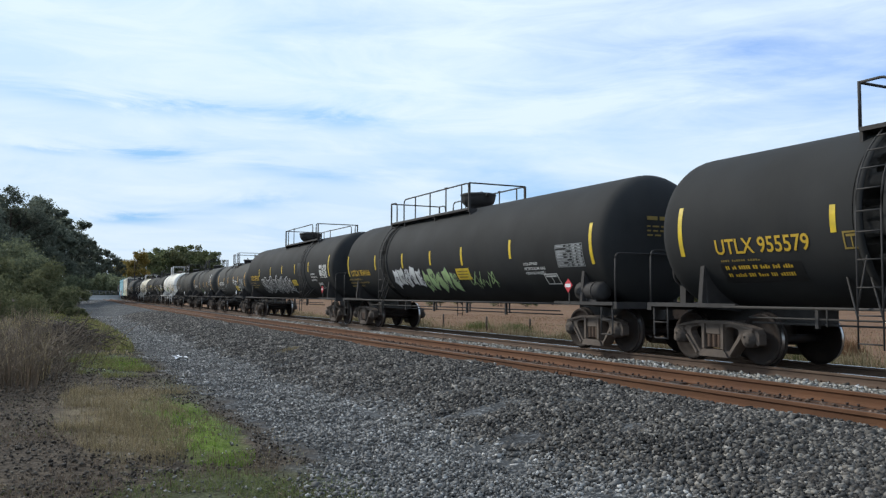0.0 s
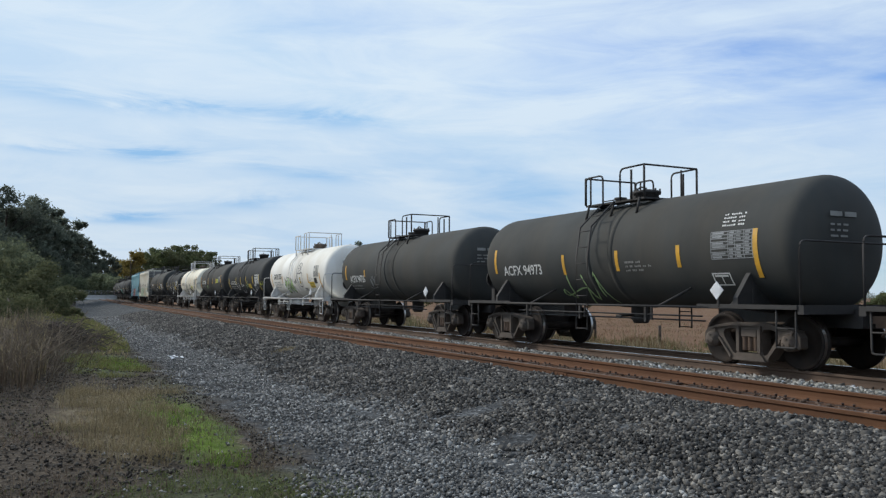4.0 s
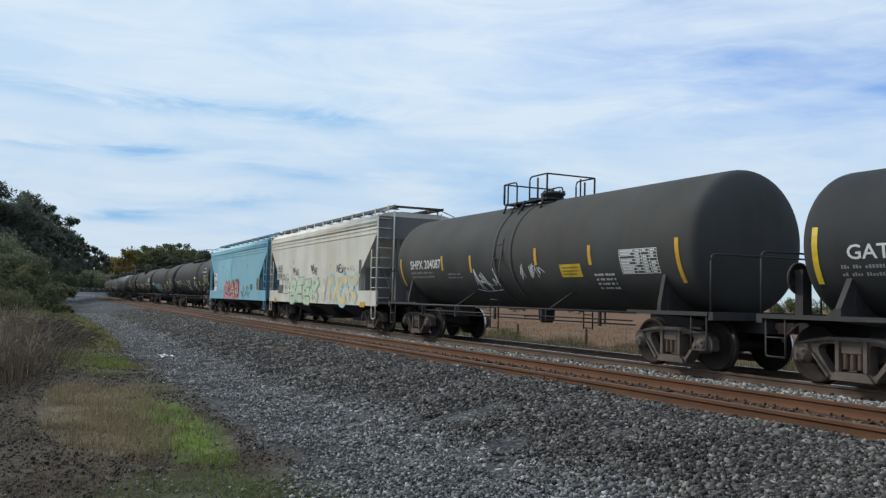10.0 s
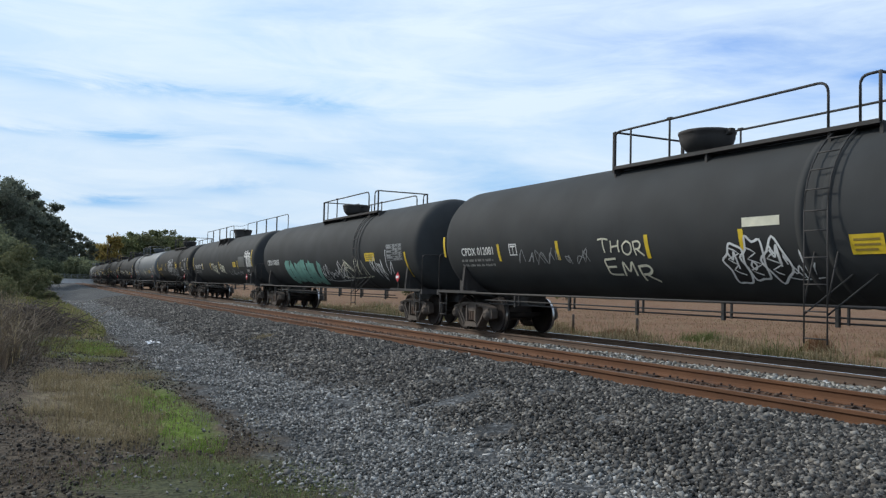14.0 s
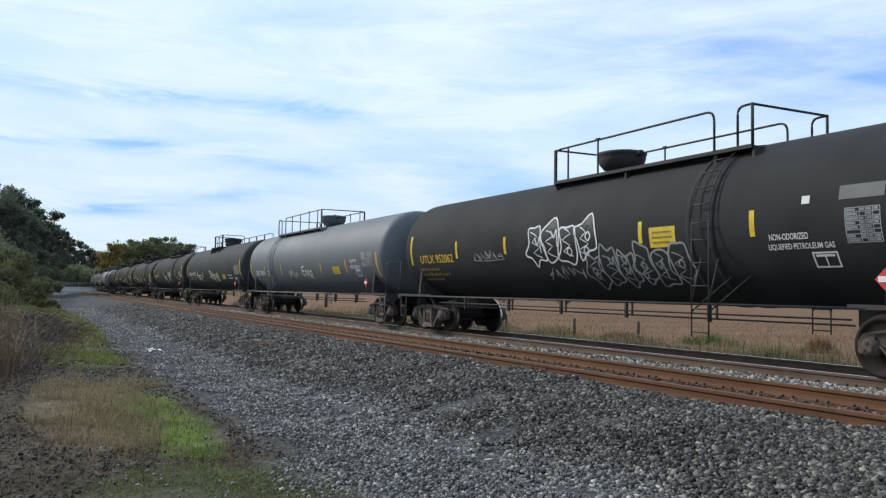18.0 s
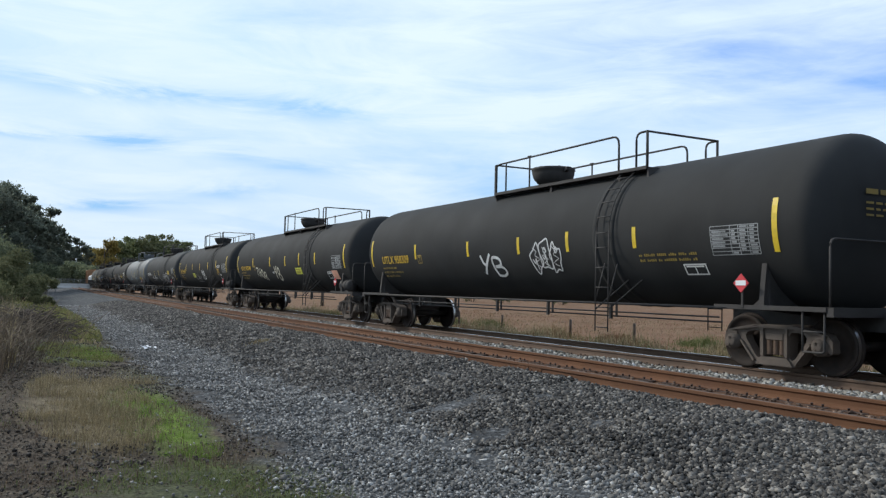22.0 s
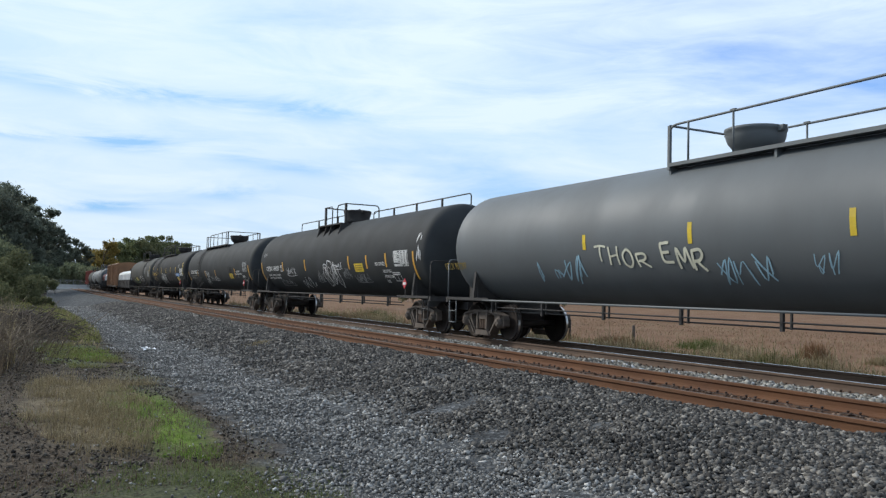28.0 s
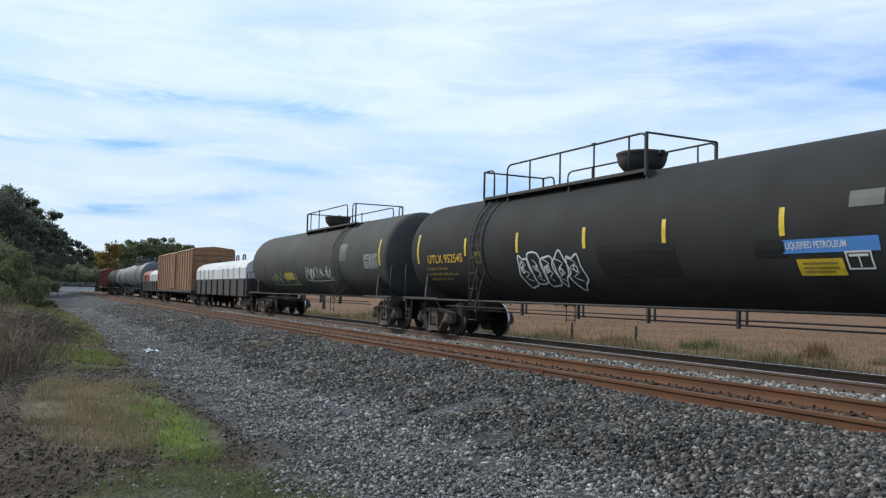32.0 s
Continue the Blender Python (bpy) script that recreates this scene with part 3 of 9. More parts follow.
def tank_under(car, half, R, zc, m_frame, m_rail, front_res, tc, ladders=True):
    """Stub sills, end platforms, saddles, side rails, end handrails, pipes."""
    for k in (-1, 1):
        s = Shape()
        s.box(min(k * (half - 0.35), k * (half - 3.6)), max(k * (half - 0.35), k * (half - 3.6)), -0.28, 0.28, 0.74, 1.06)
        s.box(min(k * (half - 0.5), k * (half - 0.62)), max(k * (half - 0.5), k * (half - 0.62)), -1.5, 1.5, 0.98, 1.13)
        s.box(min(k * (half - 0.62), k * (half - 1.9)), max(k * (half - 0.62), k * (half - 1.9)), -1.5, 1.5, 1.06, 1.10)
        s.box(min(k * (half - 0.62), k * (half - 2.9)), max(k * (half - 0.62), k * (half - 2.9)), -1.52, -1.46, 1.055, 1.13)
        s.box(min(k * (half - 0.62), k * (half - 2.9)), max(k * (half - 0.62), k * (half - 2.9)), 1.46, 1.52, 1.055, 1.13)
        part("end_sill", s, m_frame, car)
        s = Shape()
        x = k * tc
        for y in (-1, 1):
            s.prism([(0.25 * y, 0.95), (1.42 * y, 1.05), (1.42 * y, 1.25), (R * 0.88 * y, zc - R * 0.42), (0.25 * y, zc - R * 0.98)][::y], x - 0.05, x + 0.05, axis="x")
            s.prism([(x - 0.55, 1.1), (x - 0.05, 1.1), (x - 0.05, 1.5)], y * 1.0 - 0.03, y * 1.0 + 0.03)
            s.prism([(x - 0.1, 1.08), (x + 0.1, 1.08), (x + 0.045, 1.66), (x - 0.045, 1.66)], y * R * 0.84 - 0.03, y * R * 0.84 + 0.03)
        part("saddle", s, m_frame, car)
        # end handrail over the platform
        s = Shape()
        xe, xi = k * (half - 0.58), k * (half - 2.0)
        pipe_rail(s, [(xe, -1.47, 1.1), (xe, -1.47, 2.2), (xe, 1.47, 2.2), (xe, 1.47, 1.1)], 0.02)
        for y in (-1.47, 1.47):
            pipe_rail(s, [(xe - k * 0.5, y, 0.42), (xe - k * 0.5, y, 1.1)], 0.018)
            pipe_rail(s, [(xe - k * 0.1, y, 1.1), (xe - k * 0.1, y, 0.42), (xe - k * 0.5, y, 0.42)], 0.018, 0.06)
            s.tube([(xe - k * 0.1, y, 0.74), (xe - k * 0.5, y, 0.74)], 0.015)
        part("end_handrail", s, m_rail, car)
    # side rails
    for y in (-1, 1):
        s = Shape()
        a = half - 2.6
        s.tube([(-a, y * 1.5, 1.07), (a, y * 1.5, 1.07)], 0.026)
        for x in (-a + 0.05, 0.0, a - 0.05):
            s.tube([(x, y * 1.5, 1.07), (x, y * 0.6, 1.07)], 0.02)
        part("side_rail", s, m_rail, car)
    s = Shape()
    for y, z in ((-1.28, 0.89), (-1.2, 0.80)):
        s.tube([(-half + 3.0, y, z), (half - 3.0, y, z)], 0.018)
    n = int((half - 3.2) / 2.32)
    for i in range(-n, n + 1):
        x = -0.62 + 2.32 * i
        s.box(x - 0.03, x + 0.03, -1.31, -1.25, 0.74, 1.07)
        s.box(x + 0.17, x + 0.20, -1.30, -1.26, 0.78, 1.07)
    part("brake_pipe", s, m_frame, car)
    if front_res:
        s = Shape()
        x = half - 1.8
        s.lathe([(-0.5, 0.0), (-0.48, 0.16), (-0.42, 0.22), (0.42, 0.22), (0.48, 0.16), (0.5, 0.0)], "x", (x, -1.18, 1.37), 16)
        s.lathe([(-0.02, 0.235), (0.02, 0.235)], "x", (x - 0.2, -1.18, 1.37), 16)
        s.lathe([(-0.02, 0.235), (0.02, 0.235)], "x", (x + 0.2, -1.18, 1.37), 16)
        s.box(x - 0.3, x + 0.3, -1.3, -1.0, 1.12, 1.2)
        part("air_reservoir", s, GREY_RAIL if m_frame is GREY_RAIL else FRAME_BLACK, car, "small horizontal air reservoir on the end platform")
    # hand brake wheel on the rear platform
    s = Shape()
    s.lathe([(-0.02, 0.24), (-0.02, 0.28), (0.02, 0.28), (0.02, 0.24), (-0.02, 0.24)], "x", (-half + 0.75, -0.75, 1.75), 16)
    for i in range(5):
        a = i * 2 * math.pi / 5
        s.tube([(-half + 0.75, -0.75, 1.75), (-half + 0.75, -0.75 + 0.26 * math.cos(a), 1.75 + 0.26 * math.sin(a))], 0.012, 4)
    s.box(-half + 0.76, -half + 0.92, -0.86, -0.64, 1.1, 1.9)
    part("hand_brake", s, m_frame, car)


def curved_ladder(R, zc, x, top, bottom, m, car, w=0.42, f=1):
    """A ladder that follows the barrel up to the platform, with legs below."""
    for y in (-1, 1):
        s = Shape()
        for dx in (-w / 2, w / 2):
            pts = [(x + dx, y * (R + 0.1), bottom), (x + dx, y * (R + 0.1), zc)]
            for i in range(1, 8):
                a = i / 7 * math.radians(64)
                pts.append((x + dx, y * (R + 0.1) * math.cos(a), zc + (R + 0.1) * math.sin(a)))
            pts.append((x + dx, y * 0.62, top))
            s.tube(pts, 0.014)
        z = bottom + 0.08
        while z < zc:
            s.tube([(x - w / 2, y * (R + 0.1), z), (x + w / 2, y * (R + 0.1), z)], 0.013)
            z += 0.42
        for i in range(6):
            a = i / 5 * math.radians(60)
            s.tube([(x - w / 2, y * (R + 0.1) * math.cos(a), zc + (R + 0.1) * math.sin(a)), (x + w / 2, y * (R + 0.1) * math.cos(a), zc + (R + 0.1) * math.sin(a))], 0.013)
        for dx in (-w / 2, w / 2):
            s.tube([(x + dx, y * (R + 0.1), bottom + 0.45), (x + dx + 0.55 * f, y * R * 0.75, zc - R * 0.62)], 0.016)
            s.tube([(x + dx, y * (R + 0.1), 1.1), (x + dx, y * R * 0.9, zc - R * 0.4)], 0.016)
        part("ladder", s, m, car)


def outer_ladder(x, top, w_top, m, car, w=0.42):
    """A ladder outside the side rail, leaning in to the platform."""
    for y in (-1, 1):
        s = Shape()
        for dx in (-w / 2, w / 2):
            s.tube([(x + dx, y * 1.54, 0.5), (x + dx, y * 1.54, 2.15), (x + dx, y * 1.42, 2.85), (x + dx, y * w_top, top)], 0.02)
        for i in range(9):
            z = 0.53 + i * 0.37
            yy = float(np.interp(z, (2.15, 2.85, top), (1.54, 1.42, w_top)))
            s.tube([(x - w / 2, y * yy, z), (x + w / 2, y * yy, z)], 0.014)
        part("ladder", s, m, car)


def long_tank(name, label, half, paint, f=1, style="a", reservoir=True, R=1.53, zc=2.55, ladder=None, start=-1.28):
    """Pressure tank car; f: the end of the car that carries the ladder."""
    m_frame, m_rail = FRAME_BLACK, (GREY_RAIL if paint in (GREY, PALE_GREY) else FRAME_BLACK)
    car = thing(name, label, "tank car", "cars of the freight train")
    ribs = ()
    if style == "a":
        ribs = (3.75, 4.3) if f > 0 else (-5.1, -4.6)
        if ladder:
            ribs = (f * (ladder - 0.25), f * (ladder + 0.25))
    part("tank", tank_mesh(half, R, zc, 0.62, ribs), paint, car)
    tc = half - TRUCK_IN
    add_truck(car, tc), add_truck(car, -tc), add_couplers(car, half)
    tank_under(car, half, R, zc, m_frame, m_rail, reservoir, tc)
    top = zc + R
    # dome over the valves
    s = Shape()
    bowl = 1.0 if style == "a" else 0.0
    s.lathe([(0.0, 0.52 - 0.16 * bowl), (0.1, 0.52 - 0.16 * bowl), (0.12, 0.52 - 0.1 * bowl), (0.24, 0.52), (0.36, 0.56), (0.44, 0.565), (0.46, 0.585), (0.51, 0.585), (0.53, 0.53), (0.54, 0.0)], "z", (0, 0, top - 0.04), 24)
    s.prism([(-0.56, top + 0.34), (-0.56, top + 0.47), (-0.7, top + 0.5), (-0.76, top + 0.44), (-0.68, top + 0.4)], -0.05, 0.05)
    s.prism([(0.56, top + 0.34), (0.66, top + 0.37), (0.7, top + 0.46), (0.56, top + 0.46)], -0.06, 0.06)
    s.tube([(-0.3, 0, top + 0.52), (0.0, 0.1, top + 0.56), (0.3, 0, top + 0.52)], 0.02, 5)
    part("dome", s, paint if paint in (GREY, PALE_GREY) else FRAME_BLACK, car, "round valve dome with a hinged lid")
    deck_z, rail_z = top + 0.0, top + 0.72
    if style == "a":
        deck_z, rail_z, w = top - 0.08, top + 0.645, 1.0
        xl = ladder or (4.0 if f > 0 else 4.85)
        if f > 0:
            xa, xb, xc, xd = start, xl - 0.12, xl + 0.45, xl + 0.79
        else:
            xa, xb, xc, xd = 1.28, -xl + 0.64, -xl - 0.02, -xl - 0.57
        mid = (xa + xb) / 2
        s = Shape()
        for y in (-1, 1):
            s.box(min(xa, xd), max(xa, xd), min(y * 0.72, y * w), max(y * 0.72, y * w), deck_z - 0.1, deck_z - 0.06)
            s.box(min(xa, xd), max(xa, xd), min(y * w, y * (w + 0.03)), max(y * w, y * (w + 0.03)), deck_z - 0.11, deck_z - 0.04)
            for x in (xa, mid, xb, xd):
                s.box(x - 0.03, x + 0.03, min(y * 0.74, y * 0.98), max(y * 0.74, y * 0.98), deck_z - 0.3, deck_z - 0.1)
        s.box(min(xb, xd), max(xb, xd), -0.72, 0.72, deck_z - 0.1, deck_z - 0.06)
        split_part("top_walkway", "deck_board", s, m_rail, car)
        s = Shape()
        zb, end_z = deck_z - 0.08, rail_z - 0.04
        for y in (-w, w):
            pipe_rail(s, [(xa, y, zb), (xa, y, rail_z), (xb, y, rail_z), (xb, y, zb)], 0.024, 0.2)
            s.box(xa - 0.03, xa + 0.03, y - 0.03, y + 0.03, zb - 0.1, rail_z)
            for x in [xa + q * (xb - xa) for q in ((0.1, 0.32) if f > 0 else (0.1, 0.32, 0.56, 0.8))]:
                s.tube([(x, y, zb), (x, y, rail_z)], 0.022)
            s.box(xa + 0.32 * (xb - xa) - 0.06, xa + 0.32 * (xb - xa) + 0.06, y - 0.03, y + 0.03, rail_z, rail_z + 0.04)
            pipe_rail(s, [(xc, y, zb), (xc, y, end_z), (xd, y, end_z)], 0.024, 0.2)
            s.tube([(xd, y, zb), (xd, y, end_z + 0.02)], 0.03)
        pipe_rail(s, [(xd, -w, end_z), (xd, w, end_z)], 0.024)
        pipe_rail(s, [(xa, -w, rail_z), (xa, w, rail_z)], 0.024)
        split_part("safety_railing", "railing_post", s, m_rail, car)
        curved_ladder(R, zc, xl * f + (0.14 if f > 0 else 0.0), deck_z - 0.05, 0.48, m_rail, car, f=f)
    else:
        # walkway along the whole barrel, with a bracketed platform at the dome
        a, dk = half - 1.0, deck_z - 0.13
        s = Shape()
        s.box(-1.58, 1.05, -1.14, 1.14, dk - 0.05, dk)
        s.box(-a + 0.8, a - 0.8, 0.32, 0.58, deck_z - 0.12, deck_z - 0.07)
        for x in (-1.56, -0.7, -0.08, 1.03):
            for y in (-1, 1):
                s.prism([(y * 0.7, dk - 0.05), (y * 1.13, dk - 0.05), (y * 1.13, dk - 0.14), (y * 1.24, dk - 0.5)], x - 0.02, x + 0.02, axis="x")
        split_part("top_walkway", "bracket", s, m_rail, car)
        s = Shape()
        zb, rz = deck_z - 0.12, rail_z - 0.08
        if style == "c":
            y, low = -0.4, 0.78
            spans = ((-a - 0.5, -0.85, y, 4), (-0.8, a - 0.6, 0.5, 4))
            pipe_rail(s, [(-1.0, -0.6, dk), (-1.0, -0.6, rz - 0.16), (-1.0, 0.6, rz - 0.16), (-1.0, 0.6, dk)], 0.024, 0.12)
            s.tube([(-0.85, y, top + low - 0.02), (-0.82, 0.05, top + low - 0.02), (-0.8, 0.5, top + low + 0.12)], 0.012, 4)
        else:
            low = 0.52
            spans = ((-a + 0.55, -0.9, 0.45, 3), (0.7, a - 0.6, 0.45, 4))
            pipe_rail(s, [(-1.28, -0.94, rz), (-0.45, -0.94, rz), (-0.45, -0.94, dk)], 0.024, 0.15)
            s.box(-1.33, -1.23, -0.98, -0.9, dk, rz + 0.02)
            pipe_rail(s, [(-1.28, -0.94, rz), (-1.28, 0.45, rz - 0.04), (-1.28, 0.45, dk)], 0.024, 0.12)
            pipe_rail(s, [(0.15, -0.94, dk), (0.15, -0.94, rz), (1.12, -0.94, rz)], 0.024, 0.18)
            s.box(1.07, 1.17, -0.98, -0.9, dk, rz + 0.02)
            pipe_rail(s, [(1.12, -0.94, rz), (1.12, 0.5, rz), (1.12, 0.5, zb)], 0.024, 0.18)
            for p, q in (((-0.45, -0.94, rz - 0.05), (0.15, -0.94, rz - 0.08)), ((0.62, 0.3, rz - 0.3), (1.12, 0.5, rz - 0.15))):
                s.tube([p, tuple((i + j) / 2 - (0.1 if k == 2 else 0) for k, (i, j) in enumerate(zip(p, q))), q], 0.012, 4)
        for x0, x1, y, n in spans:
            low = 0.95 if style == "c" and y > 0 else 0.42 if style == "b" and x0 > 0 else low
            pipe_rail(s, [(x0, y, zb), (x0, y, top + low), (x1, y, top + low), (x1, y, zb)])
            for i in range(1, n):
                x = x0 + (x1 - x0) * i / n
                s.box(x - 0.03, x + 0.03, y - 0.03, y + 0.03, zb, top + low)
        split_part("safety_railing", "railing_post", s, m_rail, car)
    return car


def short_tank(name, label, half, paint, white=False, R=1.28, zc=2.3, tc_in=2.03, inset=1.25):
    """General-service tank car with a small platform round its manway."""
    m_frame = WHITE_RAIL if white else FRAME_BLACK
    car = thing(name, label, "tank car", "cars of the freight train")
    part("tank", tank_mesh(half, R, zc, 0.52, (-0.42, 0.42), inset), paint, car)
    tc = half - tc_in
    add_truck(car, tc), add_truck(car, -tc), add_couplers(car, half)
    tank_under(car, half, R, zc, m_frame, m_frame, False, tc)
    top = zc + R
    s = Shape()
    s.lathe([(0, 0.27), (0.22, 0.27), (0.23, 0.32), (0.28, 0.32), (0.31, 0.24), (0.35, 0.0)], "z", (0.25, 0, top - 0.04), 20)
    for i in range(8):
        a = i * math.pi / 4
        s.tube([(0.25 + 0.29 * math.cos(a), 0.29 * math.sin(a), top + 0.16), (0.25 + 0.29 * math.cos(a), 0.29 * math.sin(a), top + 0.3)], 0.022, 5)
    s.box(-0.3, -0.1, -0.06, 0.06, top - 0.02, top + 0.3)
    s.tube([(-0.2, 0, top + 0.3), (0.05, 0, top + 0.38), (0.2, 0, top + 0.32)], 0.02, 5)
    split_part("manway", "bolt", s, TRUCK if white else FRAME_BLACK, car)
    s = Shape()
    s.lathe([(0, 0.1), (0.16, 0.1), (0.2, 0.16), (0.25, 0.16), (0.27, 0)], "z", (-0.85, 0.1, top - 0.03), 12)
    part("safety_valve", s, FRAME_BLACK, car)
    z0 = top + 0.0
    xa, xb, w = (-1.36, 1.1, 0.84) if white else (-1.1, 1.06, 0.76)
    s = Shape()
    for y in (-1, 1):
        s.box(xa, xb, min(y * 0.45, y * w), max(y * 0.45, y * w), z0 - 0.04, z0)
        for x in (xa + 0.15, 0.0, xb - 0.15):
            s.tube([(x, y * w, z0), (x, y * 0.86, zc + math.sqrt(R * R - 0.86 ** 2))], 0.03, 5)
    s.box(xa, xa + 0.3, -0.5, 0.5, z0 - 0.04, z0)
    s.box(xb - 0.3, xb, -0.5, 0.5, z0 - 0.04, z0)
    part("top_platform", s, m_frame, car)
    s = Shape()
    r = z0 + (0.72 if paint is WHITE_T else 0.66 if R < 1.25 else 0.56)
    for y in (-w, w):
        pipe_rail(s, [(xa, y, z0), (xa, y, r), (-0.42, y, r), (-0.42, y, z0)])
        s.tube([(-0.9, y, z0), (-0.9, y, r)], 0.022)
        pipe_rail(s, [(0.22, y, z0), (0.22, y, r + 0.06), (xb, y, r + 0.06)])
        s.tube([(xb, y, z0), (xb, y, r + 0.06)], 0.026)
        s.tube([(0.62, y, z0), (0.62, y, r)], 0.026)
        s.tube([(xa, y, z0), (xa, y, r)], 0.03)
    pipe_rail(s, [(xa, -w, r), (xa, w, r)])
    pipe_rail(s, [(xb, -w, r + 0.06), (xb, w, r + 0.06)])
    pipe_rail(s, [(xb, 0.3, z0), (xb, 0.3, r)])
    split_part("safety_railing", "railing_post", s, m_frame, car)
    if paint is not GREY:
        for y in (-1, 1):
            for x in (-2.45, 2.35):
                s = Shape()
                s.tube([(x, y * 1.5, 1.07), (x + 0.35, y * 0.95, zc - R * 0.66)], 0.03)
                part("brace", s, m_frame, car)
    outer_ladder(0.0 if white else -0.2, z0, w, m_frame, car)
    s = Shape()
    s.lathe([(-0.1, 0.16), (0.0, 0.22), (0.28, 0.22), (0.3, 0.3)], "z", (0, 0, zc - R - 0.28), 14)
    s.tube([(0.0, 0, zc - R - 0.2), (0.0, -0.7, zc - R - 0.2), (0.8, -1.2, zc - R - 0.2)], 0.03)
    part("bottom_outlet", s, m_frame, car)
    return car


# ---- covered hoppers ----


def covered_hopper(name, label, half, side, endm, bays=3):
    car = thing(name, label, "hopper car", "cars of the freight train")
    W, zt, zs = 1.58, 4.12, 1.5
    top = half - 0.55
    low = half - 2.75
    s = Shape()
    s.prism([(-top, zt), (top, zt), (top, 3.55), (low + 0.55, 2.15), (low + 0.42, zs), (-low - 0.42, zs), (-low - 0.55, 2.15), (-top, 3.55)], -W, W)
    part("body", s, side, car)
    s = Shape()
    side_arc = [(W + 0.004, zt - 0.28), (W + 0.003, zt - 0.08), (W - 0.03, zt + 0.03), (W - 0.11, zt + 0.13), (W - 0.28, zt + 0.21), (0.95, zt + 0.28)]
    poly = [(-y, z) for y, z in side_arc] + side_arc[::-1]
    s.prism(poly[::-1], -top - 0.01, top + 0.01, axis="x")
    s.smooth[2:] = [True] * (len(s.smooth) - 2)
    part("roof", s, side, car)
    s = Shape()
    for y in (-1, 1):
        for z in (zt - 0.52, zt - 0.36, zt - 0.2):
            s.box(-top, top, min(y * (W + 0.002), y * (W + 0.022)), max(y * (W + 0.002), y * (W + 0.022)), z - 0.018, z + 0.018)
    part("roof_seam", s, side, car)
    s = Shape()
    for y in (-1, 1):
        s.box(-half + 0.42, half - 0.42, min(y * (W - 0.05), y * (W + 0.02)), max(y * (W - 0.05), y * (W + 0.02)), 0.94, 1.5)
    part("side_sill", s, side, car)
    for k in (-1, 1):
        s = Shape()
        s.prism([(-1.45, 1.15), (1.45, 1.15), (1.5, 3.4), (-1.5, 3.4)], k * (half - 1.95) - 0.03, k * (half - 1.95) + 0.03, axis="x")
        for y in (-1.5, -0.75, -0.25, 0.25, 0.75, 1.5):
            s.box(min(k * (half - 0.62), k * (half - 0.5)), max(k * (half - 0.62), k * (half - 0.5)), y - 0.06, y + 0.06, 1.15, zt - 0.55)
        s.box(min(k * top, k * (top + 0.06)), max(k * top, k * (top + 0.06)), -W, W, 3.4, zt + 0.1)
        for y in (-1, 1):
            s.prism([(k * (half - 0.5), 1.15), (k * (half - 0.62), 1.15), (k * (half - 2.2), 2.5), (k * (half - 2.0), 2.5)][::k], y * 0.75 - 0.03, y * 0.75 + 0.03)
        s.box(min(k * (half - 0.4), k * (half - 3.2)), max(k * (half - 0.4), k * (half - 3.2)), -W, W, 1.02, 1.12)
        # endm is darker than side: shade of the car's ends painted in
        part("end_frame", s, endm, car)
        s = Shape()
        for y in (-W, W):
            for x in (half - 0.45, half - 1.0):
                s.tube([(k * x, y, 1.15), (k * x, y, zt + 0.08 if x > half - 0.6 else 3.0)], 0.028)
            for i in range(9):
                z = 1.25 + i * 0.36
                if i < 5:
                    s.tube([(k * (half - 0.45), y, z), (k * (half - 1.0), y, z)], 0.016)
                s.tube([(k * (half - 0.45), y, z), (k * (half - 0.45), y * 0.68, z)], 0.016)
            pipe_rail(s, [(k * (half - 0.45), y, zt), (k * (half - 0.45), y, zt + 0.2), (k * (half - 0.6), y * 0.55, zt + 0.5)])
            pipe_rail(s, [(k * (half - 0.5), y, 0.95), (k * (half - 0.5), y, 0.48), (k * (half - 0.9), y, 0.48), (k * (half - 0.9), y, 0.95)], 0.018)
        for y in (-0.95, 0.95):
            s.tube([(k * (half - 0.45), y, 1.1), (k * (half - 0.45), y, zt + 0.3)], 0.03)
        split_part("end_ladder", "rung", s, side, car)
    # roof walk
    s = Shape()
    for y in (-1, 1):
        s.box(-half + 0.35, half - 0.35, min(y * 0.62, y * 0.98), max(y * 0.62, y * 0.98), zt + 0.47, zt + 0.50)
        s.box(-half + 0.35, half - 0.35, min(y * 0.97, y * 0.99), max(y * 0.97, y * 0.99), zt + 0.42, zt + 0.52)
    for k in (-1, 1):
        s.box(min(k * (half - 0.35), k * (half - 0.75)), max(k * (half - 0.35), k * (half - 0.75)), -1.0, 1.0, zt + 0.46, zt + 0.50)
    part("roof_walk", s, WALK_GREY, car)
    n = 12
    for i in range(n):
        x = -half + 0.9 + (2 * half - 1.8) * i / (n - 1)
        s = Shape()
        for y in (-1, 1):
            s.box(x - 0.045, x + 0.045, min(y * 1.0, y * 1.03), max(y * 1.0, y * 1.03), zt + 0.24, zt + 0.54)
            s.box(x - 0.02, x + 0.02, min(y * 0.6, y * 1.0), max(y * 0.6, y * 1.0), zt + 0.4, zt + 0.45)
        part("walk_bracket", s, side, car)
    s = Shape()
    for i in range(10):
        x = -half + 1.6 + (2 * half - 3.2) * i / 9
        s.box(x - 0.5, x + 0.5, -0.45, 0.45, zt + 0.28, zt + 0.36)
    part("hatch_cover", s, GREY_HE, car)
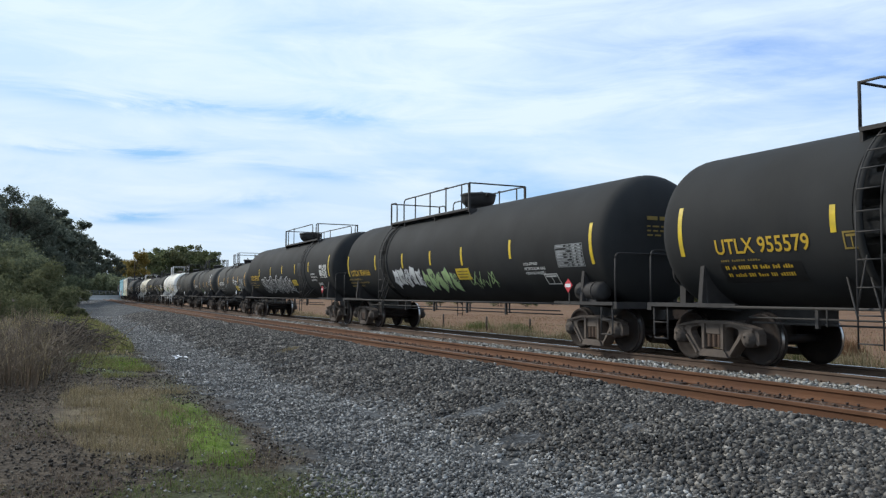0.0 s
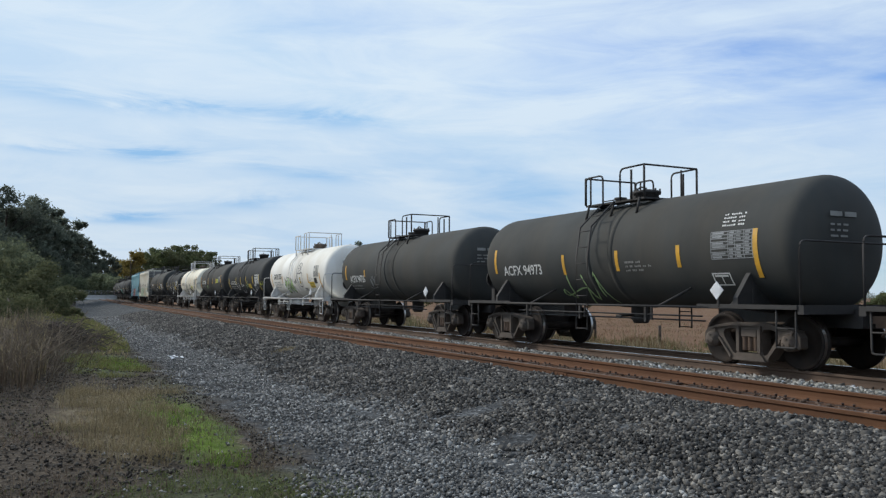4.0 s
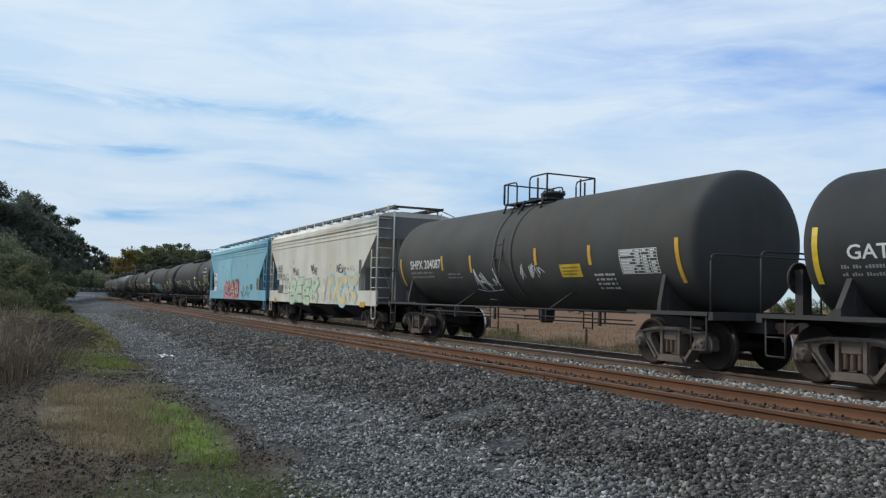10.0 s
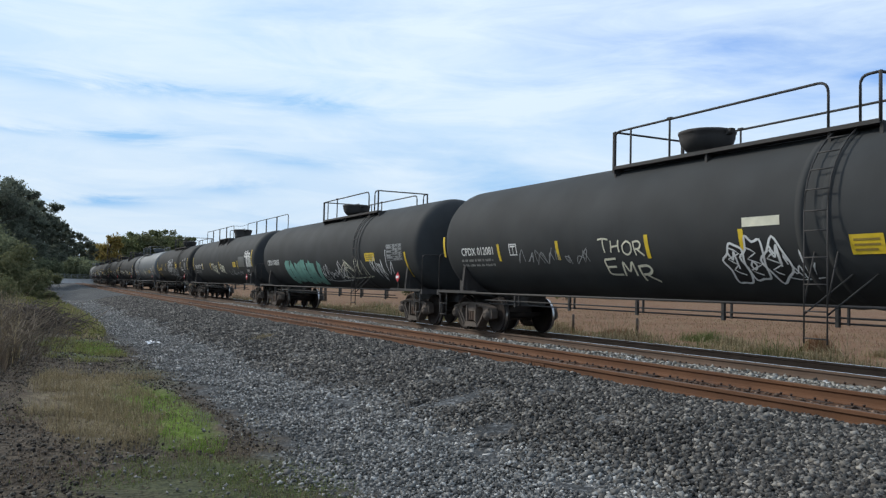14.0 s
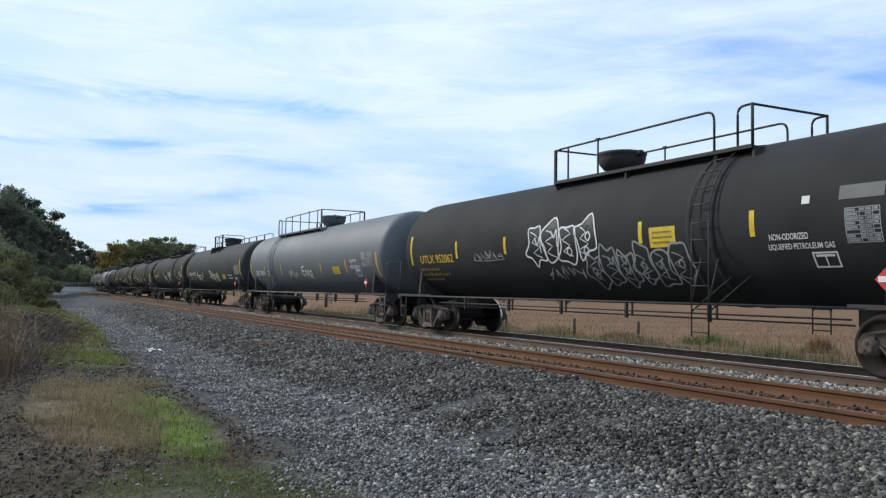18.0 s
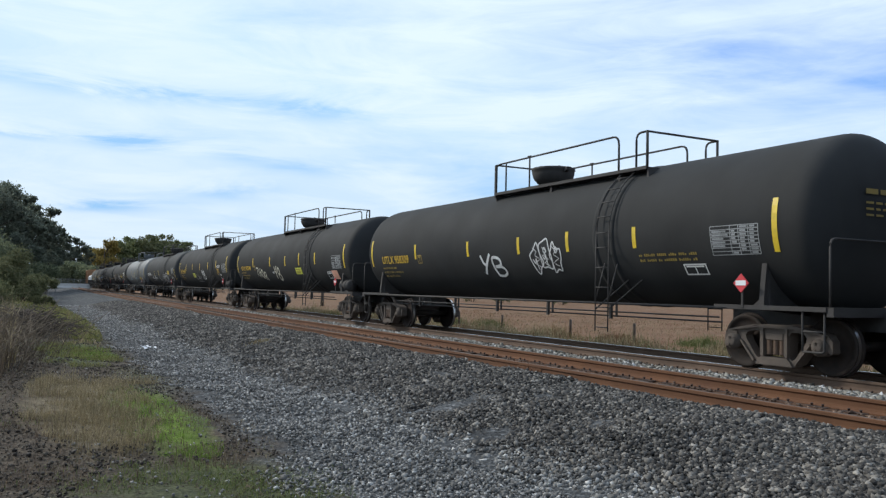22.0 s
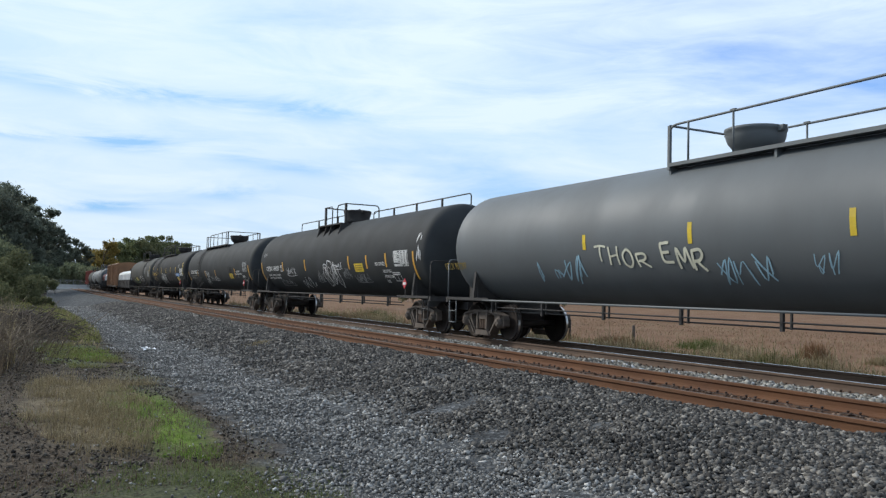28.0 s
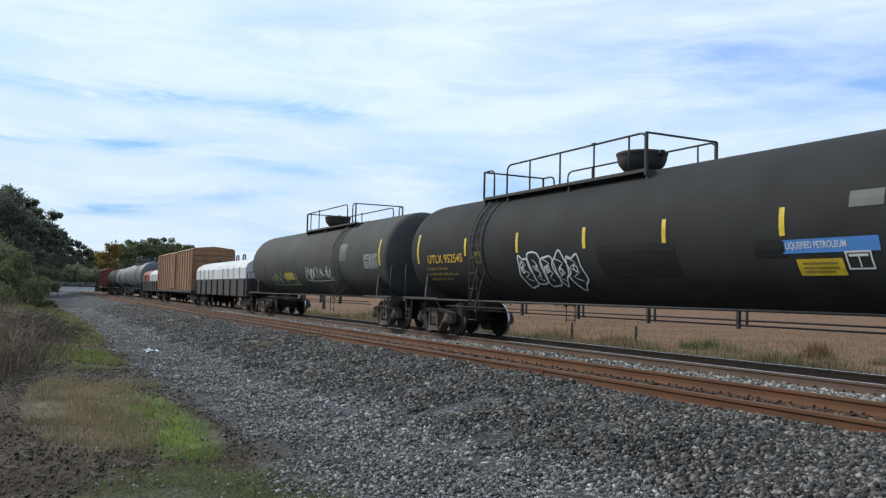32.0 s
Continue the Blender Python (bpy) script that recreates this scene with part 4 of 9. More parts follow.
    for i in range(bays):
        x = (i - (bays - 1) / 2) * (2 * low / bays)
        q = 0.95 * low / bays
        s = Shape()
        vs = [(x - q, -1.45, 1.1), (x + q, -1.45, 1.1), (x + q, 1.45, 1.1), (x - q, 1.45, 1.1), (x - 0.4, -0.5, 0.38), (x + 0.4, -0.5, 0.38), (x + 0.4, 0.5, 0.38), (x - 0.4, 0.5, 0.38)]
        s.add(vs, [(0, 1, 5, 4), (1, 2, 6, 5), (2, 3, 7, 6), (3, 0, 4, 7), (7, 6, 5, 4), (0, 3, 2, 1)])
        s.box(x - 0.55, x + 0.55, -0.75, 0.75, 0.3, 0.42)
        part("hopper_bay", s, FRAME_BLACK, car)
    s = Shape()
    s.box(-half + 0.4, half - 0.4, -0.3, 0.3, 0.7, 1.05)
    s.tube([(-half + 3, -1.3, 0.85), (half - 3, -1.3, 0.85)], 0.03)
    part("centre_sill", s, FRAME_BLACK, car)
    tc = half - 2.03
    add_truck(car, tc), add_truck(car, -tc), add_couplers(car, half)
    return car


def box_car(name, label, half, side, endm):
    car = thing(name, label, "boxcar", "cars of the freight train")
    s = Shape()
    s.box(-half + 0.5, half - 0.5, -1.5, 1.5, 1.05, 4.1, bevel=0.05)
    part("body", s, side, car)
    s = Shape()
    s.prism([(-1.56, 4.08), (1.56, 4.08), (1.4, 4.2), (0, 4.34), (-1.4, 4.2)], -half + 0.45, half - 0.45, axis="x")
    part("roof", s, endm, car)
    n = 16
    for y in (-1, 1):
        s = Shape()
        for i in range(n + 1):
            x = -half + 0.6 + (2 * half - 1.2) * i / n
            if abs(x) > 1.6:
                s.box(x - 0.05, x + 0.05, min(y * 1.5, y * 1.56), max(y * 1.5, y * 1.56), 1.1, 4.05)
        split_part("side_post", "side_post", s, side, car)
        s = Shape()
        s.box(-1.5, 1.5, min(y * 1.5, y * 1.6), max(y * 1.5, y * 1.6), 1.2, 3.95)
        for x in (-1.4, -0.7, 0, 0.7, 1.4):
            s.box(x - 0.03, x + 0.03, min(y * 1.6, y * 1.63), max(y * 1.6, y * 1.63), 1.2, 3.95)
        split_part("door", "door_post", s, side, car)
    for k in (-1, 1):
        s = Shape()
        for i in range(7):
            z = 1.3 + i * 0.4
            s.box(min(k * (half - 0.5), k * (half - 0.42)), max(k * (half - 0.5), k * (half - 0.42)), -1.45, 1.45, z, z + 0.2)
        split_part("end_panel", "end_rib", s, endm, car)
        s = Shape()
        for y in (-1.5, 1.5):
            for x in (half - 0.45, half - 0.95):
                s.tube([(k * x, y * 1.03, 0.55), (k * x, y * 1.03, 3.8)], 0.02)
            for i in range(9):
                s.tube([(k * (half - 0.45), y * 1.03, 0.6 + 0.4 * i), (k * (half - 0.95), y * 1.03, 0.6 + 0.4 * i)], 0.015)
        split_part("ladder", "rung", s, endm, car)
    s = Shape()
    s.box(-half + 0.4, half - 0.4, -0.35, 0.35, 0.72, 1.06)
    s.box(-half + 0.5, half - 0.5, -1.52, -1.42, 0.9, 1.08)
    s.box(-half + 0.5, half - 0.5, 1.42, 1.52, 0.9, 1.08)
    part("underframe", s, FRAME_BLACK, car)
    add_truck(car, half - 2.03), add_truck(car, -half + 2.03), add_couplers(car, half)
    return car


def coil_car(name, label, half, covers):
    car = thing(name, label, "coil car", "cars of the freight train")
    s = Shape()
    s.box(-half + 0.5, half - 0.5, -1.42, -1.25, 0.85, 1.85)
    s.box(-half + 0.5, half - 0.5, 1.25, 1.42, 0.85, 1.85)
    s.box(-half + 0.5, half - 0.5, -1.3, 1.3, 1.0, 1.12)
    s.box(-half + 0.4, half - 0.4, -0.3, 0.3, 0.7, 1.1)
    for i in range(9):
        x = -half + 0.9 + (2 * half - 1.8) * i / 8
        s.box(x - 0.05, x + 0.05, -1.5, 1.5, 0.85, 1.8)
    part("frame", s, FRAME_BLACK, car)
    n = len(covers)
    w = (2 * half - 1.5) / n
    for i, m in enumerate(covers):
        x0 = -half + 0.75 + i * w
        s = Shape()
        poly = [(-1.42, 1.85), (-1.42, 2.45)]
        for k in range(9):
            a = math.pi - math.pi * k / 8
            poly.append((1.42 * math.cos(a), 2.45 + 0.62 * math.sin(a)))
        poly += [(1.42, 2.45), (1.42, 1.85)]
        s.prism(poly[::-1], x0 + 0.04, x0 + w - 0.04, axis="x")
        for k in range(1, 5):
            x = x0 + w * k / 5
            s.box(x - 0.03, x + 0.03, -1.47, -1.42, 1.85, 2.5)
        c = part("hood", s, m, car, "rounded sheet hood over the load")
        s = Shape()
        for xx in (x0 + 0.9, x0 + w - 0.9):
            pipe_rail(s, [(xx - 0.3, 0, 3.02), (xx - 0.3, 0, 3.42), (xx + 0.3, 0, 3.42), (xx + 0.3, 0, 3.02)], 0.05)
        part("lifting_loop", s, FRAME_BLACK, c)
    for k in (-1, 1):
        s = Shape()
        s.box(min(k * (half - 0.75), k * (half - 0.4)), max(k * (half - 0.75), k * (half - 0.4)), -1.45, 1.45, 1.08, 1.14)
        pipe_rail(s, [(k * (half - 0.5), -1.4, 1.14), (k * (half - 0.5), -1.4, 2.2), (k * (half - 0.5), 1.4, 2.2), (k * (half - 0.5), 1.4, 1.14)])
        part("end_platform", s, FRAME_BLACK, car)
    add_truck(car, half - 2.03), add_truck(car, -half + 2.03), add_couplers(car, half)
    return car

# ---- lettering, labels and spray paint on the cars ----


class Skin:
    """The near side of a car: u runs forward, w up along the surface."""

    def __init__(self, R=0.0, zc=0.0, W=0.0):
        self.R, self.zc, self.W = R, zc, W

    def at(self, u, w, off=0.006):
        if self.R:
            a = w / self.R
            return (u, -(self.R + off) * math.cos(a), self.zc + (self.R + off) * math.sin(a))
        return (u, -self.W - off + (0.02 if w > 1.5 else 0.0), w)


LONG, SHORT, SLIM, MID, FLAT = Skin(1.53, 2.55), Skin(1.28, 2.3), Skin(1.22, 2.24), Skin(1.455, 2.515), Skin(W=1.605)
CARS, SKINS = {}, {}


def patch(s, skin, u0, w0, u1, w1, off=0.006, m=0):
    n = max(1, int(abs(w1 - w0) / 0.12)) if skin.R else 1
    vs = []
    for i in range(n + 1):
        w = w0 + (w1 - w0) * i / n
        vs += [skin.at(u0, w, off), skin.at(u1, w, off)]
    s.add(vs, [(2 * i, 2 * i + 1, 2 * i + 3, 2 * i + 2) for i in range(n)], m)


GLYPHS = {}


def glyphs(body):
    """Flat outline text as vertices and faces in a unit box."""
    if body not in GLYPHS:
        cu = bpy.data.curves.new("writing", "FONT")
        cu.body = body
        cu.resolution_u = 3
        cu.offset = 0.014 if len(body) > 1 else 0.0
        ob = bpy.data.objects.new("writing", cu)
        me = bpy.data.meshes.new_from_object(ob)
        bm = bmesh.new()
        bm.from_mesh(me)
        lo = min(v.co.y for v in bm.verts)
        hi = max(v.co.y for v in bm.verts)
        for k in range(1, 4):
            bmesh.ops.bisect_plane(bm, geom=bm.verts[:] + bm.edges[:] + bm.faces[:], plane_co=(0, lo + (hi - lo) * k / 4, 0), plane_no=(0, 1, 0))
        bm.verts.index_update()
        x0, x1 = min(v.co.x for v in bm.verts), max(v.co.x for v in bm.verts)
        GLYPHS[body] = ([((v.co.x - x0) / (x1 - x0), (v.co.y - lo) / (hi - lo)) for v in bm.verts], [tuple(v.index for v in f.verts) for f in bm.faces])
        bm.free()
        bpy.data.objects.remove(ob)
        bpy.data.curves.remove(cu)
        bpy.data.meshes.remove(me)
    return GLYPHS[body]


def put_text(s, skin, u0, w0, u1, w1, body, off=0.008, slant=0.0):
    vs, fs = glyphs(body)
    s.add([skin.at(u0 + (u1 - u0) * (x + slant * (y - 0.5)), w0 + (w1 - w0) * y, off) for x, y in vs], fs)


# single strokes of hand-painted capitals, in a unit box
STROKES = {
    "T": [[(-0.1, 0.95), (0.5, 1.0), (1.1, 0.92)], [(0.5, 1.0), (0.42, 0.5), (0.45, -0.05)]],
    "H": [[(0.0, 1.0), (0.05, 0.5), (0.0, 0.0)], [(0.95, 1.0), (0.9, 0.5), (1.0, 0.0)], [(0.0, 0.45), (0.95, 0.55)]],
    "O": [[(0.5, 1.0), (0.05, 0.7), (0.1, 0.2), (0.55, 0.0), (0.95, 0.3), (0.9, 0.8), (0.5, 1.0)]],
    "R": [[(0.05, 0.0), (0.0, 0.5), (0.05, 1.0)], [(0.0, 0.95), (0.7, 1.0), (0.9, 0.75), (0.6, 0.5), (0.1, 0.45)], [(0.3, 0.47), (0.6, 0.25), (1.05, -0.05)]],
    "Y": [[(0.0, 1.0), (0.3, 0.6), (0.5, 0.5)], [(1.0, 1.05), (0.6, 0.5), (0.3, 0.0)]],
    "B": [[(0.1, 0.0), (0.0, 0.5), (0.1, 1.0), (0.75, 0.95), (0.75, 0.62), (0.15, 0.52)], [(0.15, 0.52), (0.85, 0.48), (1.0, 0.2), (0.6, 0.0), (0.05, 0.02)]],
    "E": [[(1.0, 1.0), (0.4, 0.97), (0.05, 0.92), (0.0, 0.5), (0.05, 0.05), (1.0, 0.0)], [(0.02, 0.5), (0.8, 0.52)]],
    "M": [[(0.0, 0.0), (0.12, 1.0), (0.5, 0.35), (0.88, 1.0), (1.0, 0.0)]],
    "N": [[(0.0, 0.0), (0.05, 0.95), (0.5, 0.5), (0.95, 0.02), (1.0, 1.0)]],
    "W": [[(0.0, 1.0), (0.25, 0.0), (0.5, 0.65), (0.75, 0.0), (1.05, 1.0)]],
    "S": [[(0.95, 0.9), (0.45, 1.0), (0.1, 0.75), (0.5, 0.52), (0.9, 0.28), (0.55, 0.0), (0.0, 0.1)]],
    "P": [[(0.05, -0.05), (0.0, 0.5), (0.05, 1.0), (0.7, 1.0), (0.9, 0.75), (0.6, 0.5), (0.05, 0.45)]],
    "K": [[(0.0, 1.0), (0.03, 0.5), (0.0, 0.0)], [(0.95, 1.0), (0.4, 0.6), (0.05, 0.48), (0.5, 0.35), (1.05, 0.0)]],
    "U": [[(0.0, 1.0), (0.05, 0.2), (0.5, 0.0), (0.95, 0.2), (1.0, 1.0)]],
    "F": [[(0.05, 0.0), (0.0, 0.5), (0.05, 0.95), (1.0, 1.0)], [(0.02, 0.5), (0.8, 0.55)]],
    "I": [[(0.5, 1.0), (0.48, 0.5), (0.5, 0.0)]],
    "C": [[(1.0, 0.85), (0.5, 1.0), (0.05, 0.6), (0.15, 0.15), (0.6, 0.0), (1.0, 0.15)]],
}


def text(c, u0, w0, u1, w1, body, m):
    s = Shape()
    spray = m.name.endswith("spray_paint")
    if spray:
        # every letter by hand: uneven height, lean and baseline
        rnd, n = random.Random(c * 7 + len(body) + int(u0 * 10)), len(body)
        h = w1 - w0
        for i, ch in enumerate(body):
            a, b = u0 + (u1 - u0) * (i + 0.08) / n, u0 + (u1 - u0) * (i + rnd.uniform(0.72, 0.9)) / n
            lo, hi = w0 + h * rnd.uniform(-0.05, 0.15), w1 - h * rnd.uniform(-0.05, 0.2)
            fall = -h * 0.6 * ((i + 0.5) / n - 0.5) if n > 2 else 0.0
            lean = rnd.uniform(-0.22, 0.2)
            s = Shape()
            for k, line in enumerate(STROKES[ch.upper()]):
                pts = smooth_line([(a + (b - a) * x + lean * h * (y - 0.5), fall + lo + (hi - lo) * y) for x, y in line], n=5)
                ribbon(s, SKINS[c], pts, min(0.1, max(0.03, h * 0.13)) * rnd.uniform(0.88, 1.1), 0.012 + 0.0006 * i + 0.0003 * k)
            if i == 0:
                tag = part("graffiti", s, m, CARS[c], "hand-sprayed letters")
            else:
                part("letter", s, m, tag)
    else:
        put_text(s, SKINS[c], u0, w0 + 0.1 * (w1 - w0), u1, w1, body, 0.009)
        part("lettering", s, m, CARS[c], "stencilled lettering")


def block_letters(c, u0, w0, u1, w1, body, fill, rim, thick=0.26, edge=0.11, label="fat straw-coloured letters with a pale blue rim"):
    """Fat sprayed letters over a wider band of another colour."""
    n, h = len(body), w1 - w0
    s = Shape()
    for layer, (wd, off) in enumerate(((thick + 2 * edge, 0.008), (thick, 0.0125))):
        for i, ch in enumerate(body):
            a, b = u0 + (u1 - u0) * (i + 0.14) / n, u0 + (u1 - u0) * (i + 0.9) / n
            lift = h * (0.05 if i % 2 else -0.03)
            for k, line in enumerate(STROKES[ch]):
                pts = smooth_line([(a + (b - a) * x + 0.12 * h * (y - 0.5), w0 + lift + thick / 2 + (h - thick) * y) for x, y in line], n=4)
                ribbon(s, SKINS[c], pts, wd, off + 0.0006 * i + 0.0002 * k, layer)
    part("graffiti", s, [rim, fill], CARS[c], label)


def lines(c, u0, w0, u1, w1, m, n):
    """Small print too fine to read, as bars."""
    s, rnd = Shape(), random.Random(c * 31 + n + int(u0 * 10))
    h = (w1 - w0) / (n * 2.1)
    for i in range(n):
        w = w1 - h - i * h * 2.1
        u = u0
        end = u1 if i % 2 else u0 + (u1 - u0) * (0.7 if n == 3 else 1.0)
        while u < end - 0.04:
            for k in range(rnd.randint(2, 6)):
                q = u + rnd.uniform(0.03, 0.045)
                if q < end:
                    patch(s, SKINS[c], u, w, q, w + h * rnd.choice((1.0, 1.0, 0.7)), 0.007)
                u = q + 0.016
            u += 0.055
    part("small_print", s, m, CARS[c])


def words(c, u0, w0, u1, w1, body, m=None):
    rows = body.split("|")
    h = (w1 - w0) / len(rows)
    longest = max(len(r) for r in rows)
    for i, r in enumerate(rows):
        s = Shape()
        put_text(s, SKINS[c], u0, w1 - (i + 0.82) * h, u0 + (u1 - u0) * max(0.3, len(r) / longest), w1 - (i + 0.2) * h, r)
        part("lettering", s, m or MARK_W, CARS[c], "line of small stencilled lettering")


def words_yellow(c, u0, w0, u1, w1, body):
    words(c, u0, w0, u1, w1, body, MARK_Y)


STRIPS = {}


def strip(c, u0, w0, u1, w1):
    s = Shape()
    u = (u0 + u1) / 2
    if any(abs(u - q) < 0.6 for q in STRIPS.setdefault(c, [])):
        return
    STRIPS[c].append(u)
    amber = c in (3, 4, 5, 8, 9, 11, 18, 25, 26)
    patch(s, SKINS[c], u - 0.055, w0, u + 0.055, w1, 0.007)
    part("reflective_strip", s, ORANGE_Y if amber or (c == 6) else YELLOW, CARS[c])


def data_panel(c, u0, w0, u1, w1):
    """Stencilled test table: a ruled white grid."""
    s, rnd, sk = Shape(), random.Random(c), SKINS[c]
    rows, cols = 8, 4
    for i in range(rows + 1):
        w = w0 + (w1 - w0) * i / rows
        patch(s, sk, u0, w - 0.008, u1, w + 0.008, 0.007)
    for j in (0, 1.7, 2.4, 3.2, 4):
        u = u0 + (u1 - u0) * j / cols
        patch(s, sk, u - 0.008, w0, u + 0.008, w1, 0.0075)
    for i in range(rows):
        a, b = w0 + (w1 - w0) * (i + 0.25) / rows, w0 + (w1 - w0) * (i + 0.78) / rows
        for p, q in ((0.03, 0.4), (0.45, 0.57), (0.63, 0.78), (0.83, 0.97)):
            if rnd.random() < 0.85:
                patch(s, sk, u0 + (u1 - u0) * p, a, u0 + (u1 - u0) * (p + (q - p) * rnd.uniform(0.6, 1)), b, 0.008)
    part("data_panel", s, MARK_G if c in (6, 9) else (MARK_W if c in (2, 7, 10, 11, 16, 25, 27) else SPRAY_G), CARS[c], "ruled stencil table of test dates")


def warning(c, u0, w0, u1, w1):
    lime = c in (9, 21, 22, 8)
    s = Shape()
    patch(s, SKINS[c], u0, w0, u1, w1, 0.007)
    p = part("warning_label", s, LIME if lime else YELLOW, CARS[c], "yellow emergency label")
    s = Shape()
    for i in range(3):
        w = w1 - (w1 - w0) * (0.25 + 0.25 * i)
        patch(s, SKINS[c], u0 + (u1 - u0) * 0.12, w - 0.02, u0 + (u1 - u0) * (0.88 - 0.1 * (i == 2)), w + 0.015, 0.011)
    part("small_print", s, MARK_YD, p)


def square(c, u0, w0, u1, w1, m):
    s, sk = Shape(), SKINS[c]
    t = 0.03
    for a, b, e, f in ((u0, w0, u1, w0 + t), (u0, w1 - t, u1, w1), (u0, w0, u0 + t, w1), (u1 - t, w0, u1, w1)):
        patch(s, sk, a, b, e, f, 0.0075)
    um, h = (u0 + u1) / 2, (w1 - w0)
    patch(s, sk, um - 0.012, w0 + 0.12 * h, um + 0.012, w1 - 0.3 * h, 0.0075)
    patch(s, sk, u0 + 0.06, w1 - 0.3 * h, u1 - 0.06, w1 - 0.16 * h, 0.0075)
    part("stencil_box", s, m, CARS[c])


def panel(c, u0, w0, u1, w1, m):
    s = Shape()
    patch(s, SKINS[c], u0, w0, u1, w1, 0.0065)
    part("painted_panel", s, m, CARS[c])


def ribbon(s, skin, pts, wid, off, m=0):
    vs, k = [], len(pts)
    for i in range(k):
        a, b = pts[max(0, i - 1)], pts[min(k - 1, i + 1)]
        dx, dy = b[0] - a[0], b[1] - a[1]
        q = math.hypot(dx, dy) or 1.0
        vs += [skin.at(pts[i][0] - dy / q * wid / 2, pts[i][1] + dx / q * wid / 2, off), skin.at(pts[i][0] + dy / q * wid / 2, pts[i][1] - dx / q * wid / 2, off)]
    s.add(vs, [(2 * i, 2 * i + 1, 2 * i + 3, 2 * i + 2) for i in range(k - 1)], m)


def smooth_line(pts, closed=False, n=5):
    out, k = [], len(pts)
    idx = range(k if closed else k - 1)
    for i in idx:
        p = [pts[(i + j - 1) % k] if closed else pts[min(k - 1, max(0, i + j - 1))] for j in range(4)]
        for q in range(n):
            t = q / n
            out.append(tuple(0.5 * (2 * p[1][d] + (p[2][d] - p[0][d]) * t + (2 * p[0][d] - 5 * p[1][d] + 4 * p[2][d] - p[3][d]) * t * t + (3 * p[1][d] - p[0][d] - 3 * p[2][d] + p[3][d]) * t ** 3) for d in (0, 1)))
    out.append(out[0] if closed else pts[-1])
    return out


def blob(s, skin, ring, off, m=0):
    cu, cw = sum(p[0] for p in ring) / len(ring), sum(p[1] for p in ring) / len(ring)
    vs = [skin.at(cu, cw, off)]
    for r in (0.55, 1.0):
        vs += [skin.at(cu + (p[0] - cu) * r, cw + (p[1] - cw) * r, off) for p in ring]
    n = len(ring)
    fs = [(0, 1 + i, 1 + (i + 1) % n) for i in range(n)] + [(1 + i, 1 + n + i, 1 + n + (i + 1) % n, 1 + (i + 1) % n) for i in range(n)]
    s.add(vs, fs, m)


